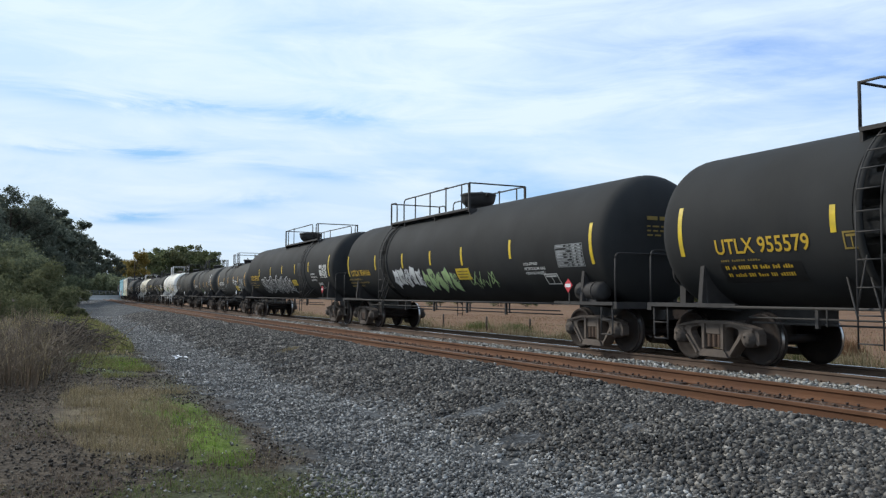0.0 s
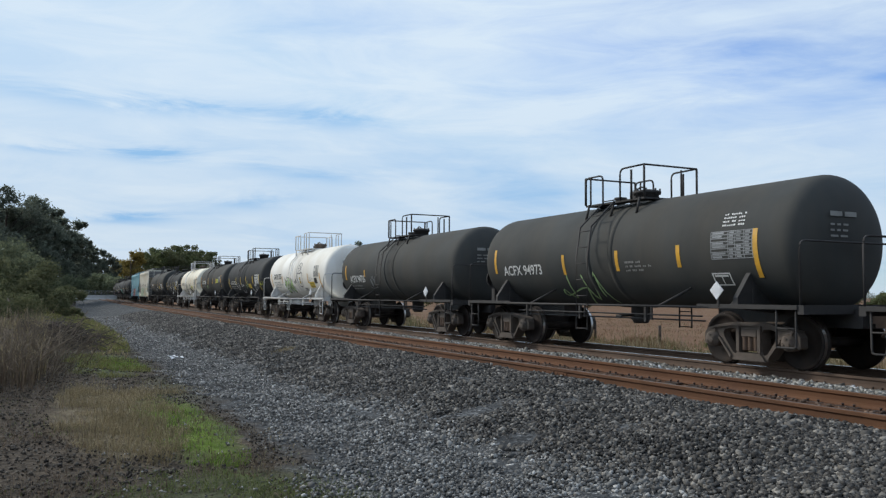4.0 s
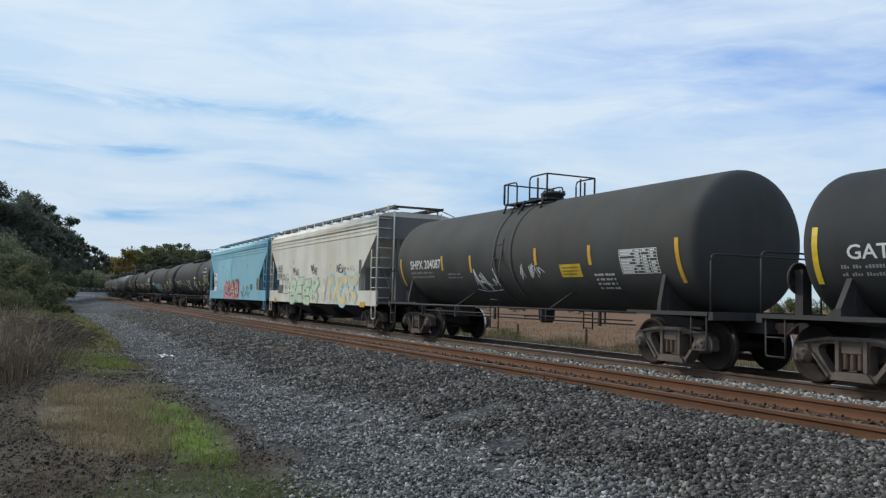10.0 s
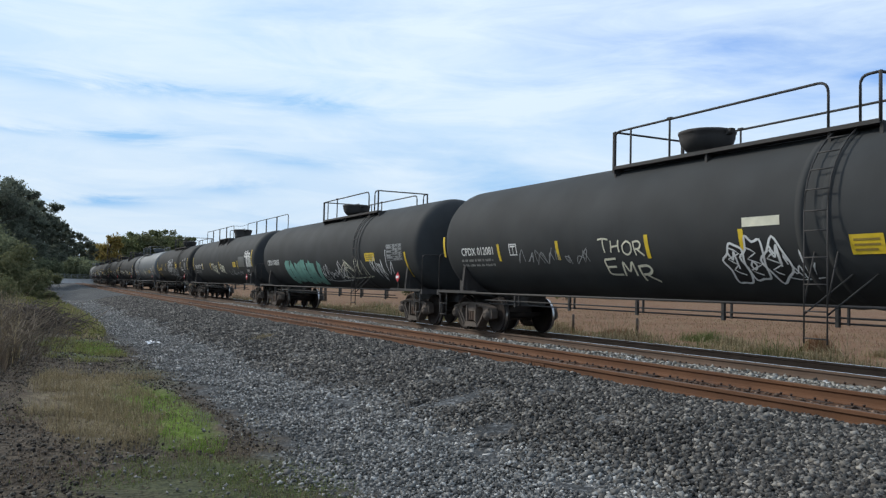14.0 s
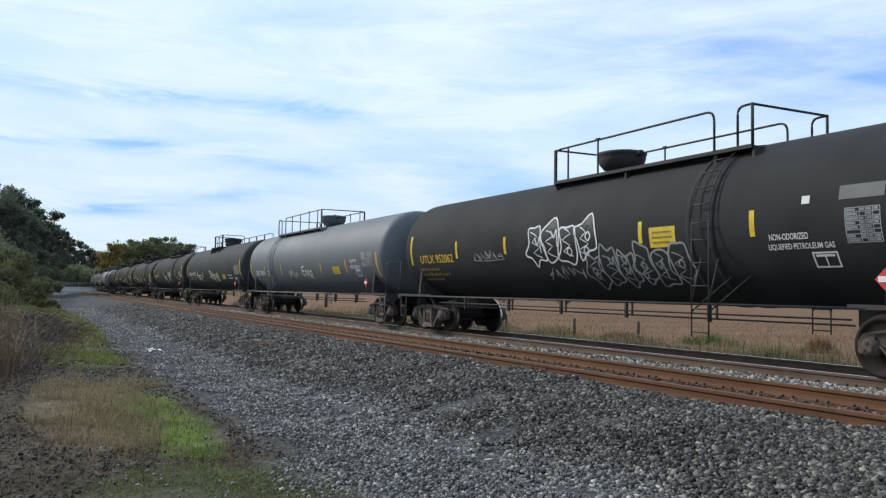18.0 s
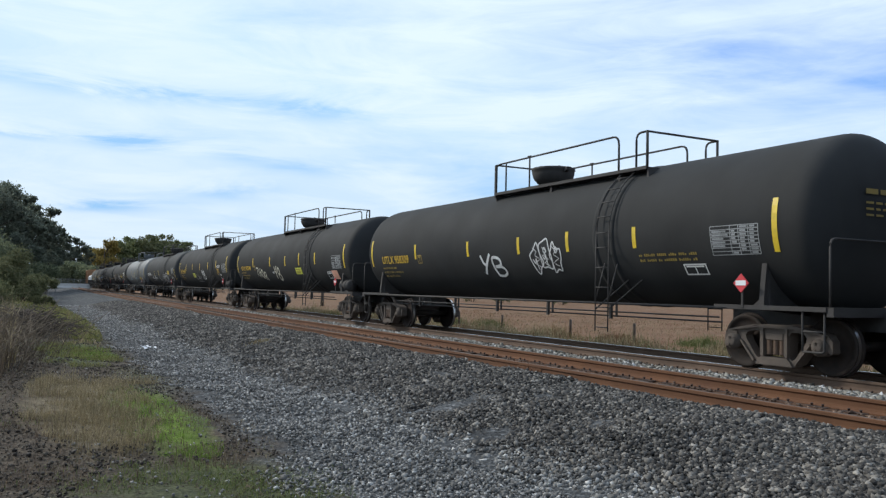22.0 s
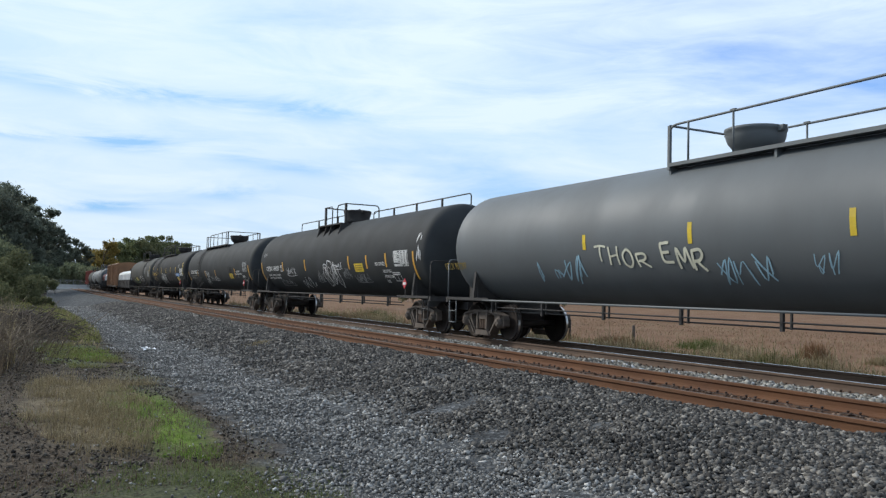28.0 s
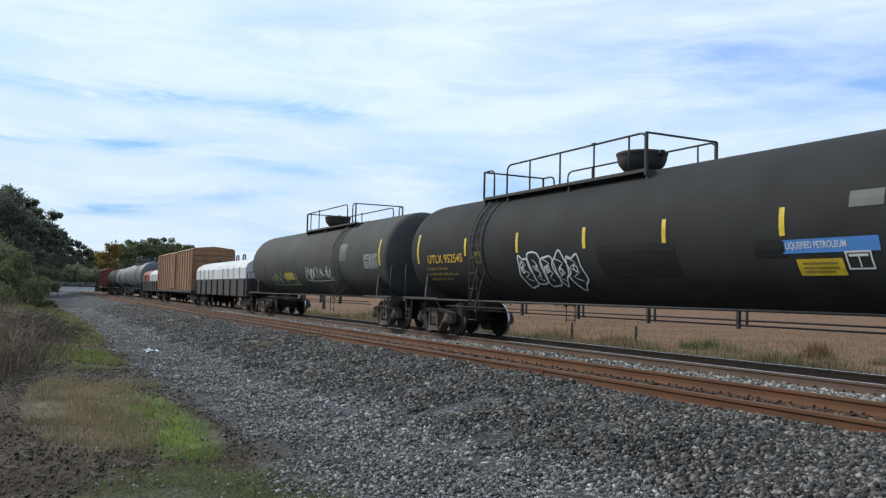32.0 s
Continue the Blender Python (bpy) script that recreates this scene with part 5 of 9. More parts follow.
def graffiti(c, u0, w0, u1, w1, style, m, m2, seed):
    rnd, sk = random.Random(seed), SKINS[c]
    W, H = u1 - u0, w1 - w0
    wid = min(0.045, max(0.026, H * 0.05)) * (0.6 if c in (12, 13) else 1.0)
    s = Shape()
    mats = [m]
    P = lambda x, y: (u0 + W * x, w0 + H * y)
    if style == "scrawl":
        n = max(2, min(7, int(W / max(0.2, H) * 1.3) + 1))
        for i in range(n):
            x = i / n
            k = rnd.randint(4, 7)
            pts = [P(x + rnd.uniform(-0.1, 1.15) / n, (j % 2) * rnd.uniform(0.45, 1) + (1 - j % 2) * rnd.uniform(0, 0.4)) for j in range(k)]
            ribbon(s, sk, smooth_line(pts, n=4), wid * rnd.uniform(0.7, 1.0), 0.010 + 0.0004 * i)
        if rnd.random() < 0.5:
            ribbon(s, sk, smooth_line([P(0.0, 0.12), P(0.4, 0.02), P(1.05, 0.1)]), wid * 0.8, 0.013)
    elif style == "wild":
        # interlocked blades of colour over a jagged dark ground
        mats = [SPRAY_K, SPRAY_P, SPRAY_S, SPRAY_GO, SPRAY_V, SPRAY_Y]
        ring = [P(1.12 * x / 14 - 0.06, -0.02 + 0.03 * (x % 2)) for x in range(15)] + [P(1 - x / 13, rnd.uniform(0.55, 0.72) if x % 2 else rnd.uniform(0.82, 1.0)) for x in range(14)]
        blob(s, sk, ring, 0.0075, 1)
        n = 22
        for i in range(n):
            x, q = (i + 0.5) / n, rnd.uniform(0.03, 0.055)
            lean, lo, hi = rnd.uniform(-0.07, 0.09), rnd.uniform(0.08, 0.35), rnd.uniform(0.6, 0.97)
            blade = [P(x - q * 0.6, lo), P(x + q * 0.7, lo + rnd.uniform(-0.05, 0.06)), P(x + q * 0.9 + lean * 0.5, (lo + hi) / 2), P(x + q * 0.4 + lean, hi), P(x - q * 0.5 + lean, hi - rnd.uniform(0.0, 0.14)), P(x - q * 0.9 + lean * 0.4, (lo + hi) / 2)]
            big = [(p[0] + (0.06 if j in (1, 2, 3) else -0.06), p[1] + (0.06 if j in (3, 4) else (-0.06 if j < 2 else 0))) for j, p in enumerate(blade)]
            blob(s, sk, big, 0.009 + 0.0009 * i, 0)
            blob(s, sk, blade, 0.0094 + 0.0009 * i, rnd.choice((1, 2, 2, 2, 3, 5, 4, 4)))
        for i in range(14):
            ribbon(s, sk, smooth_line([P(rnd.uniform(i / 14, (i + 2) / 14), rnd.uniform(0.15, 0.9)) for _ in range(3)]), 0.03, 0.034, rnd.choice((0, 0, 2)))
    elif style == "lock":
        ring = smooth_line([P(0.02, 0.55), P(0.05, 0.25), P(0.35, 0.02), P(0.75, 0.05), P(0.98, 0.3), P(0.98, 0.58), P(0.5, 0.56)], True)
        ribbon(s, sk, ring, 0.035, 0.010)
        ribbon(s, sk, smooth_line([P(0.2, 0.58), P(0.22, 0.9), P(0.5, 1.0), P(0.78, 0.9), P(0.8, 0.6)]), 0.035, 0.0104)
        ribbon(s, sk, smooth_line([P(0.38, 0.58), P(0.4, 0.8), P(0.5, 0.86), P(0.62, 0.8), P(0.62, 0.6)]), 0.03, 0.0108)
        ribbon(s, sk, smooth_line([P(0.5, 0.42), P(0.4, 0.36), P(0.48, 0.3), P(0.36, 0.15), P(0.64, 0.15), P(0.54, 0.3), P(0.62, 0.36)], True), 0.03, 0.0112)
        mats.append(YELLOW)
        blob(s, sk, smooth_line([P(0.5, 0.4), P(0.42, 0.35), P(0.47, 0.28), P(0.4, 0.17), P(0.6, 0.17), P(0.54, 0.28), P(0.6, 0.35)], True, 3)[:-1], 0.009, 1)
    else:
        # letter-like figures of thick strokes: an outline colour with a narrower fill on it
        n = max(2, min(6, round(W / (H * 0.62))))
        if style == "fill":
            fills, rim = [m], m2
        else:
            fills, rim = [CREAM_T if c == 9 else (PATCH_K if m is SPRAY_W else BLACK)], m
        mats = [rim] + fills
        if style == "balloon":
            mats = [SPRAY_K, m]
        if style in ("bubble", "balloon"):
            # swollen letters: ragged rings that overlap, each with an eye or a notch
            n = max(2, min(6, round(W / (H * 0.55))))
            for i in range(n):
                cx, rx = (i + 0.5) / n, 0.62 / n
                k, a0 = rnd.randint(8, 11), rnd.uniform(0, 1)
                ring = []
                for j in range(k):
                    a = 2 * math.pi * (j + a0) / k
                    q = rnd.uniform(0.95, 1.2) if j % 2 else rnd.uniform(0.62, 0.98)
                    ring.append(P(cx + rx * q * math.cos(a), 0.5 + 0.47 * q * math.sin(a) + (0.06 if i % 2 else -0.06)))
                ring = smooth_line(ring, True, 3) if style == "bubble" else smooth_line(ring, True, 1)
                blob(s, sk, ring[:-1], 0.0075 + 0.001 * i, 1)
                ribbon(s, sk, ring, wid, 0.0105 + 0.001 * i)
                if style == "bubble":
                    zig = [P(cx + rx * (rnd.uniform(-0.6, -0.2) if j % 2 else rnd.uniform(0.1, 0.6)), 0.2 + 0.6 * j / 5) for j in range(6)]
                    ribbon(s, sk, smooth_line(zig, n=2), wid * 0.6, 0.0106 + 0.001 * i)
                for j in range(rnd.randint(1, 2)):
                    ex, ey = cx + rx * rnd.uniform(-0.35, 0.35), rnd.uniform(0.3, 0.72)
                    if rnd.random() < 0.5:
                        eye = smooth_line([P(ex + rx * 0.22 * math.cos(g), ey + 0.09 * math.sin(g)) for g in (0, 1.5, 3.1, 4.6)], True, 3)
                    else:
                        eye = smooth_line([P(ex - rx * 0.3, ey + 0.1), P(ex, ey - 0.05), P(ex + rx * 0.25, ey + 0.12), P(ex + rx * 0.3, ey - 0.25)])
                    ribbon(s, sk, eye, wid * 0.85, 0.0108 + 0.001 * i)
            n = 0
        thick = min(0.34, H * 0.27, W / max(1, n) * 0.5)
        edge = 0.05 if style == "fill" else 0.036
        for i in range(n):
            a, b = (i + 0.16) / n, (i + 0.84) / n
            lean = rnd.uniform(-0.06, 0.1)
            forms = (
                [[(a, 0.1), (a + lean, 0.92)], [(a + lean, 0.9), (b, 0.74), (a + 0.02, 0.52), (b, 0.3), (a, 0.12)]],
                [[(a, 0.1), ((a + b) / 2 + lean, 0.92), (b, 0.1)], [(a, 0.38), (b, 0.4)]],
                [[(b, 0.84), (a, 0.9), (a, 0.12), (b, 0.14), (b, 0.46), ((a + b) / 2, 0.48)]],
                [[(a, 0.92), (a, 0.12), (b, 0.12), (b + lean, 0.92)]],
                [[(a, 0.1), (a, 0.9), ((a + b) / 2, 0.4), (b, 0.92), (b, 0.08)]],
                [[(b, 0.86), (a, 0.82), (a, 0.55), (b, 0.45), (b, 0.14), (a, 0.12)]],
                [[(a, 0.12), (a, 0.88), (b, 0.88)], [(a, 0.5), (b, 0.52)], [(a, 0.12), (b, 0.14)]])
            form = forms[rnd.randrange(len(forms))]
            lift = 0.0015 * i
            for layer, (wd, mm, off) in enumerate(((thick + 2 * edge, 0, 0.0075), (thick, 1 + i % len(fills), 0.0105))):
                for q, line in enumerate(form):
                    pts = [P(x + rnd.uniform(-0.01, 0.01), y) for x, y in line]
                    ends = []
                    for k in range(len(pts) - 1):
                        ends += [(pts[k][0] + (pts[k + 1][0] - pts[k][0]) * g / 3, pts[k][1] + (pts[k + 1][1] - pts[k][1]) * g / 3) for g in range(3)]
                    ribbon(s, sk, smooth_line(ends + [pts[-1]], n=2), wd, off + lift + 0.0004 * q, mm)
    part("graffiti", s, mats, CARS[c], "spray-painted graffiti")


def rust_spots(c, n, w0, w1):
    """Small rusty chips with a short run below each."""
    rnd = random.Random(c)
    for i in range(n):
        u, w = rnd.uniform(-HALVES[c] + 3.5, HALVES[c] - 3.2), rnd.uniform(w0, w1)
        s, q = Shape(), rnd.uniform(0.025, 0.05)
        ring = [(u + q * rnd.uniform(0.7, 1.2) * math.cos(a), w + q * rnd.uniform(0.8, 1.7) * math.sin(a)) for a in (0, 0.9, 1.8, 2.7, 3.6, 4.5, 5.4)]
        blob(s, SKINS[c], ring, 0.007)
        ribbon(s, SKINS[c], [(u, w), (u + 0.01, w - rnd.uniform(0.1, 0.3))], q * 0.6, 0.0066)
        part("rust_chip", s, TRUCK_RUST, CARS[c])


def placard(c, u, w0, m):
    """Diamond hazard sign in a bracket by the leading truck."""
    car = CARS[c]
    y = -1.56
    u, w0 = u + 0.25, w0 - 0.1
    s = Shape()
    q = 0.165
    s.prism([(u, w0 - q), (u + q, w0), (u, w0 + q), (u - q, w0)], y, y + 0.02)
    p = part("placard", s, m, car, "diamond hazard placard")
    s = Shape()
    s.prism([(u - 0.11, w0 - 0.04), (u + 0.11, w0 - 0.04), (u + 0.11, w0 + 0.045), (u - 0.11, w0 + 0.045)], y - 0.006, y - 0.001)
    part("number_field", s, WHITE_P, p)
    s = Shape()
    s.box(u - 0.02, u + 0.02, y + 0.03, y + 0.05, 1.08, w0)
    part("bracket", s, FRAME_BLACK, p)


def head_print(c, m):
    """Car marks on the leading head, as bars."""
    half = HALVES[c]
    sk = SKINS[c]
    s = Shape()
    x = half - 1.25 + (0.62 if sk is LONG else 0.52) + 0.012
    rnd = random.Random(c)
    for i, (w, h, n) in enumerate(((0.42, 0.085, 2), (0.26, 0.035, 3), (0.16, 0.035, 3), (0.06, 0.035, 2))):
        y = -0.55
        for k in range(n):
            q = rnd.uniform(0.08, 0.2) if i else 0.3
            s.add([(x, y, sk.zc + w), (x, y + q, sk.zc + w), (x, y + q, sk.zc + w + h), (x, y, sk.zc + w + h)], [(0, 1, 2, 3)])
            y += q + 0.06
    part("small_print", s, m, CARS[c])


# ---- the train: coupled places at 12 s ----
ENDS = [176.61, 157.2, 137.89, 118.55, 105.47, 92.8, 80.01, 67.62, 55.28, 42.89, 30.5, 18.06, 1.78, -14.18, -31.5, -51.03, -71.4, -91.88, -111.72, -132.25,
        -152.62, -172.72, -192.68, -212.84, -233.52, -254.15, -275.15, -296.05, -316.26, -336.32, -352.8, -372.2, -385.4, -405.0, -421.0, -437.0, -458.0]
HALVES = [(a - b) / 2 for a, b in zip(ENDS, ENDS[1:])]
MIDS = [(a + b) / 2 for a, b in zip(ENDS, ENDS[1:])]


def long_car(c, label, paint, f=1, style="a", ladder=None, start=-1.28):
    CARS[c], SKINS[c] = long_tank("tank_car", label, HALVES[c], paint, f, style, c in (0, 1, 14, 21, 22, 24), ladder=ladder, start=start), LONG
    if c < 28:
        placard(c, HALVES[c] - 2.5, 1.6, RED_P)
        head_print(c, MARK_YD if paint is BLACK else MARK_G)


def short_car(c, label, paint, white=False):
    CARS[c], SKINS[c] = short_tank("tank_car", label, HALVES[c], paint, white, *((1.22, 2.24) if c in (3, 4, 5) else (1.28, 2.3)), inset=1.48 if c == 10 else 1.25), SLIM if c in (3, 4, 5) else SHORT
    placard(c, HALVES[c] - 2.6, 1.48, WHITE_P)
    head_print(c, MARK_G)


def build_train():
    long_car(0, "black pressure tank car with yellow stencils", BLACK, -1, ladder=4.05)
    long_car(1, "black tank car with white and green graffiti", BLACK, -1, ladder=4.5)
    long_car(2, "black tank car with white bubble graffiti along its side", BLACK, 1)
    short_car(3, "short dark grey tank car with white stencils", FADED)
    short_car(4, "short faded black tank car with green tag", FADED)
    short_car(5, "short faded dark tank car with amber strips", FADED)
    short_car(6, "short white tank car with padlock doodle and green graffiti", WHITE_T, True)
    short_car(7, "short black tank car with white and green tags", BLACK_B)
    short_car(8, "short weathered grey-black tank car with green tag", FADED)
    short_car(9, "short cream-white tank car with black outline graffiti", CREAM_T, True)
    short_car(10, "short glossy black tank car with white outline tag", BLACK_B)
    CARS[11], SKINS[11] = short_tank("tank_car", "medium dark grey tank car with small scrawled tags", HALVES[11], FADED, False, 1.455, 2.515), MID
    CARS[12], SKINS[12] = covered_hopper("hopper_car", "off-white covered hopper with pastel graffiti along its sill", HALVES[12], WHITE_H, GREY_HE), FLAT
    CARS[13], SKINS[13] = covered_hopper("hopper_car", "light blue covered hopper with a pink graffiti piece", HALVES[13], BLUE_H, BLUE_SHADED), FLAT
    long_car(14, "black tank car with cream and white tags", BLACK_B, 1, ladder=3.75, start=-1.75)
    long_car(15, "black tank car with a teal graffiti block", BLACK_B, 1)
    long_car(16, "black tank car with full-length roof walkway and large tags", BLACK_B, 1, "c")
    long_car(17, "black tank car with white bubble letters", BLACK, 1)
    long_car(18, "light grey tank car with cream tags and amber strips", PALE_GREY, -1)
    long_car(19, "black tank car with roof walkway and white scrawl", BLACK_B, 1, "b")
    long_car(20, "black tank car with yellow stencils and small white tag", BLACK, 1)
    long_car(21, "black tank car with a large white two-letter tag", BLACK, 1)
    long_car(22, "black tank car with white tag and lime label", BLACK, 1)
    long_car(23, "black tank car with white outline letters", BLACK_B, 1)
    long_car(24, "grey tank car with cream and pale blue tags", GREY, 1)
    long_car(25, "black tank car with roof walkway and many white scrawls", BLACK_B, 1, "b")
    long_car(26, "black tank car with white scrawled tags", BLACK_B, -1)
    long_car(27, "black tank car with blue cargo label and black patches", BLACK, -1)
    long_car(28, "faded black tank car with small pale tags", FADED, 1)
    CARS[29] = coil_car("coil_car", "coil car with two white sheet hoods", HALVES[29], (COIL_W, COIL_W))
    CARS[30] = box_car("boxcar", "rust-brown boxcar with ribbed sides", HALVES[30], BOX_BROWN, BOX_BROWN)
    CARS[31] = coil_car("coil_car", "coil car with one red and one white hood", HALVES[31], (BOX_RED, COIL_W))
    long_car(32, "light grey tank car far down the train", PALE_GREY, 1)
    CARS[33], SKINS[33] = short_tank("tank_car", "grey tank car far down the train", HALVES[33], GREY, False, 1.455, 2.515), MID
    CARS[34], SKINS[34] = short_tank("tank_car", "dark tank car far down the train", HALVES[34], FADED, False, 1.455, 2.515), MID
    CARS[35] = box_car("boxcar", "red boxcar with yellow door edges", HALVES[35], BOX_RED, BOX_RED)


build_train()
text(0, -7.3, -0.57, -5.23, -0.25, 'UTLX 955579', MARK_Y)
panel(0, -7.3, -1.12, -5.5, -0.72, PATCH_K)
lines(0, -7.2, -1.08, -5.6, -0.76, MARK_Y, 2)
lines(0, -7.25, -0.72, -6.3, -0.64, MARK_YD, 1)
strip(0, -8.25, -0.53, -8.12, 0.43)
strip(0, -4.8, -0.28, -4.69, 0.16)
square(0, -4.6, -0.56, -4.3, -0.27, MARK_YD)
text(1, -8.17, -0.58, -6.06, -0.31, 'UTLX 954166', MARK_Y)
lines(1, -8.66, -1.1, -6.51, -0.65, MARK_YD, 3)
strip(1, -5.52, -0.35, -5.28, 0.19)
strip(1, -2.87, -0.36, -2.67, 0.14)
strip(1, -0.55, -0.33, -0.37, 0.13)
strip(1, 1.68, -0.4, 1.86, 0.14)
strip(1, 4.54, -0.31, 4.71, 0.19)
strip(1, 8.16, -0.58, 8.33, 0.37)
strip(1, -8.53, -0.55, -8.39, 0.27)
data_panel(1, 6.8, -0.61, 7.91, -0.07)
words(1, 5.22, -0.8, 6.2, -0.42, 'LIQUEFIED|PETROLEUM GAS|NON-ODORIZED')
square(1, 6.01, -1.09, 6.61, -0.77, MARK_W)
graffiti(1, -3.8, -1.14, -1.33, -0.28, 'balloon', SPRAY_W, SPRAY_K, 11)
graffiti(1, -1.35, -1.35, 1.2, -0.41, 'balloon', SPRAY_LG, SPRAY_W, 12)
warning(1, 1.23, -0.86, 2.1, -0.49)
graffiti(1, 2.02, -1.24, 3.52, -0.61, 'scrawl', SPRAY_LG, '', 13)
text(2, -7.62, -0.51, -5.56, -0.18, 'UTLX 954542', MARK_Y)
lines(2, -7.87, -1.03, -5.92, -0.58, MARK_YD, 3)
strip(2, -5.41, -0.27, -5.28, 0.2)
strip(2, -2.67, -0.22, -2.52, 0.23)
strip(2, -0.12, -0.19, 0.03, 0.24)
strip(2, 2.47, -0.24, 2.61, 0.22)
strip(2, 4.93, -0.22, 5.04, 0.25)
panel(2, 3.08, -0.38, 3.86, 0.27, PATCH_K)
warning(2, 1.7, -0.87, 2.55, -0.56)
words(2, 5.29, -0.69, 6.27, -0.27, 'LIQUEFIED|PETROLEUM GAS|NON-ODORIZED')
graffiti(2, -4.95, -1.38, -2.3, -0.28, 'bubble', SPRAY_W, '', 21)
graffiti(2, -2.16, -1.39, -0.09, -0.34, 'bubble', SPRAY_W, '', 22)
graffiti(2, -0.06, -1.35, 1.57, -0.37, 'bubble', SPRAY_W, '', 23)
data_panel(2, 6.78, -0.52, 7.85, 0.04)
strip(2, 8.09, -0.49, 8.25, 0.47)
square(2, 6.18, -1.08, 6.8, -0.77, MARK_W)
text(3, -4.19, -0.38, -2.33, -0.07, 'ACFX 72641', MARK_W)
lines(3, -4.26, -0.81, -2.66, -0.55, MARK_G, 2)
strip(3, -4.74, -0.42, -4.6, 0.46)
strip(3, -2.33, -0.22, -2.22, 0.24)
strip(3, -0.8, -0.22, -0.7, 0.24)
strip(3, 1.18, -0.22, 1.28, 0.25)
graffiti(3, -2.19, -0.56, -1.18, -0.13, 'scrawl', SPRAY_G, '', 31)
strip(3, 5.01, -0.43, 5.14, 0.47)
strip(3, 2.75, -0.2, 2.86, 0.26)
text(3, 1.21, -0.38, 2.7, -0.04, 'PORT', SPRAY_W)
data_panel(3, 3.32, -0.63, 4.49, 0.04)
warning(3, 1.94, -0.77, 2.74, -0.43)
square(3, 2.78, -0.78, 3.33, -0.43, MARK_W)
strip(3, 1.0, -0.16, 1.11, 0.24)
text(4, -4.32, -0.47, -2.42, -0.17, 'ACFX 94973', MARK_W)
strip(4, -4.8, -0.37, -4.66, 0.29)
strip(4, -1.5, -0.47, -1.35, 0.02)
strip(4, 0.56, -0.43, 0.72, 0.03)
strip(4, 2.52, -0.4, 2.68, 0.05)
strip(4, 4.49, -0.66, 4.68, 0.25)
data_panel(4, 3.51, -0.27, 4.52, 0.24)
graffiti(4, -1.71, -1.54, -0.11, -0.41, 'scrawl', SPRAY_LG, '', 41)
lines(4, 3.77, 0.3, 4.33, 0.6, MARK_W, 4)
square(4, 3.41, -0.82, 3.87, -0.54, MARK_W)
lines(4, 0.92, -0.49, 1.77, -0.22, MARK_G, 3)
text(5, -4.24, -0.52, -2.56, -0.19, 'ACFX 94726', MARK_W)
lines(5, -4.25, -0.85, -3.1, -0.6, MARK_G, 2)
strip(5, -4.8, -0.35, -4.67, 0.24)
strip(5, -2.56, -0.26, -2.46, -0.0)
graffiti(5, -2.21, -0.76, -1.49, -0.2, 'scrawl', SPRAY_G, '', 51)
text(6, -4.08, -0.25, -2.51, 0.06, 'GATX 7255', MARK_K)
lines(6, -4.12, -0.76, -2.48, -0.36, MARK_G, 3)
graffiti(6, -2.03, -1.05, -0.43, -0.12, 'balloon', SPRAY_LG, SPRAY_K, 61)
graffiti(6, -0.43, -0.51, 0.29, -0.22, 'scrawl', SPRAY_K, '', 62)
graffiti(6, 0.57, -0.68, 1.4, 0.55, 'lock', SPRAY_K, '', 63)
graffiti(6, 1.4, -0.9, 1.81, -0.68, 'scrawl', SPRAY_K, '', 64)
strip(6, -4.71, -0.62, -4.52, 0.09)
strip(6, -2.47, -0.45, -2.31, -0.05)
strip(6, 2.29, -0.48, 2.41, -0.03)
warning(6, 2.47, -0.74, 3.27, -0.43)
lines(6, 2.55, -0.41, 3.14, -0.21, MARK_G, 3)
data_panel(6, 3.38, -0.18, 4.12, 0.32)
panel(6, 3.36, -0.52, 3.79, -0.25, MARK_K)
strip(6, 4.21, -0.8, 4.38, -0.03)
text(7, -4.02, -0.42, -2.29, -0.16, 'GATX 7328', MARK_W)
lines(7, -4.11, -0.77, -2.52, -0.5, MARK_G, 2)
strip(7, -4.7, -0.85, -4.54, 0.06)
strip(7, -2.32, -0.38, -2.21, 0.07)
strip(7, -0.89, -0.39, -0.78, 0.07)
strip(7, 0.81, -0.36, 0.92, 0.07)
graffiti(7, -2.2, -0.75, -1.3, -0.21, 'scrawl', SPRAY_W, '', 71)
graffiti(7, -0.73, -0.53, -0.05, -0.31, 'scrawl', SPRAY_W, '', 72)
graffiti(7, -0.91, -1.02, -0.26, -0.76, 'scrawl', SPRAY_W, '', 73)
graffiti(7, 0.5, -0.74, 1.41, -0.18, 'scrawl', SPRAY_LG, '', 74)
warning(7, 1.43, -0.68, 2.14, -0.38)
data_panel(7, 3.36, -0.41, 4.46, 0.15)
strip(7, 2.7, -0.42, 2.81, 0.09)
strip(7, 4.38, -0.85, 4.55, 0.12)
square(7, 3.02, -0.8, 3.58, -0.4, MARK_W)
graffiti(7, 2.01, -1.11, 2.85, -0.62, 'scrawl', SPRAY_W, '', 75)
graffiti(7, 4.6, -0.56, 5.28, -0.24, 'scrawl', LIME, '', 76)
text(8, -3.92, -0.28, -2.15, 0.04, 'GATX 8746', MARK_W)
lines(8, -3.94, -0.55, -2.37, -0.35, MARK_G, 2)
strip(8, -4.68, -0.51, -4.54, 0.39)
strip(8, -3.16, -0.24, -3.03, 0.2)
strip(8, -1.18, -0.23, -1.06, 0.23)
graffiti(8, -1.99, -0.59, -1.24, -0.17, 'scrawl', SPRAY_LG, '', 81)
warning(8, 2.47, -0.19, 3.25, 0.09)
strip(8, 2.24, -0.24, 2.37, 0.15)
strip(8, 4.3, -0.5, 4.5, 0.37)
strip(8, 0.85, -0.23, 0.96, 0.2)
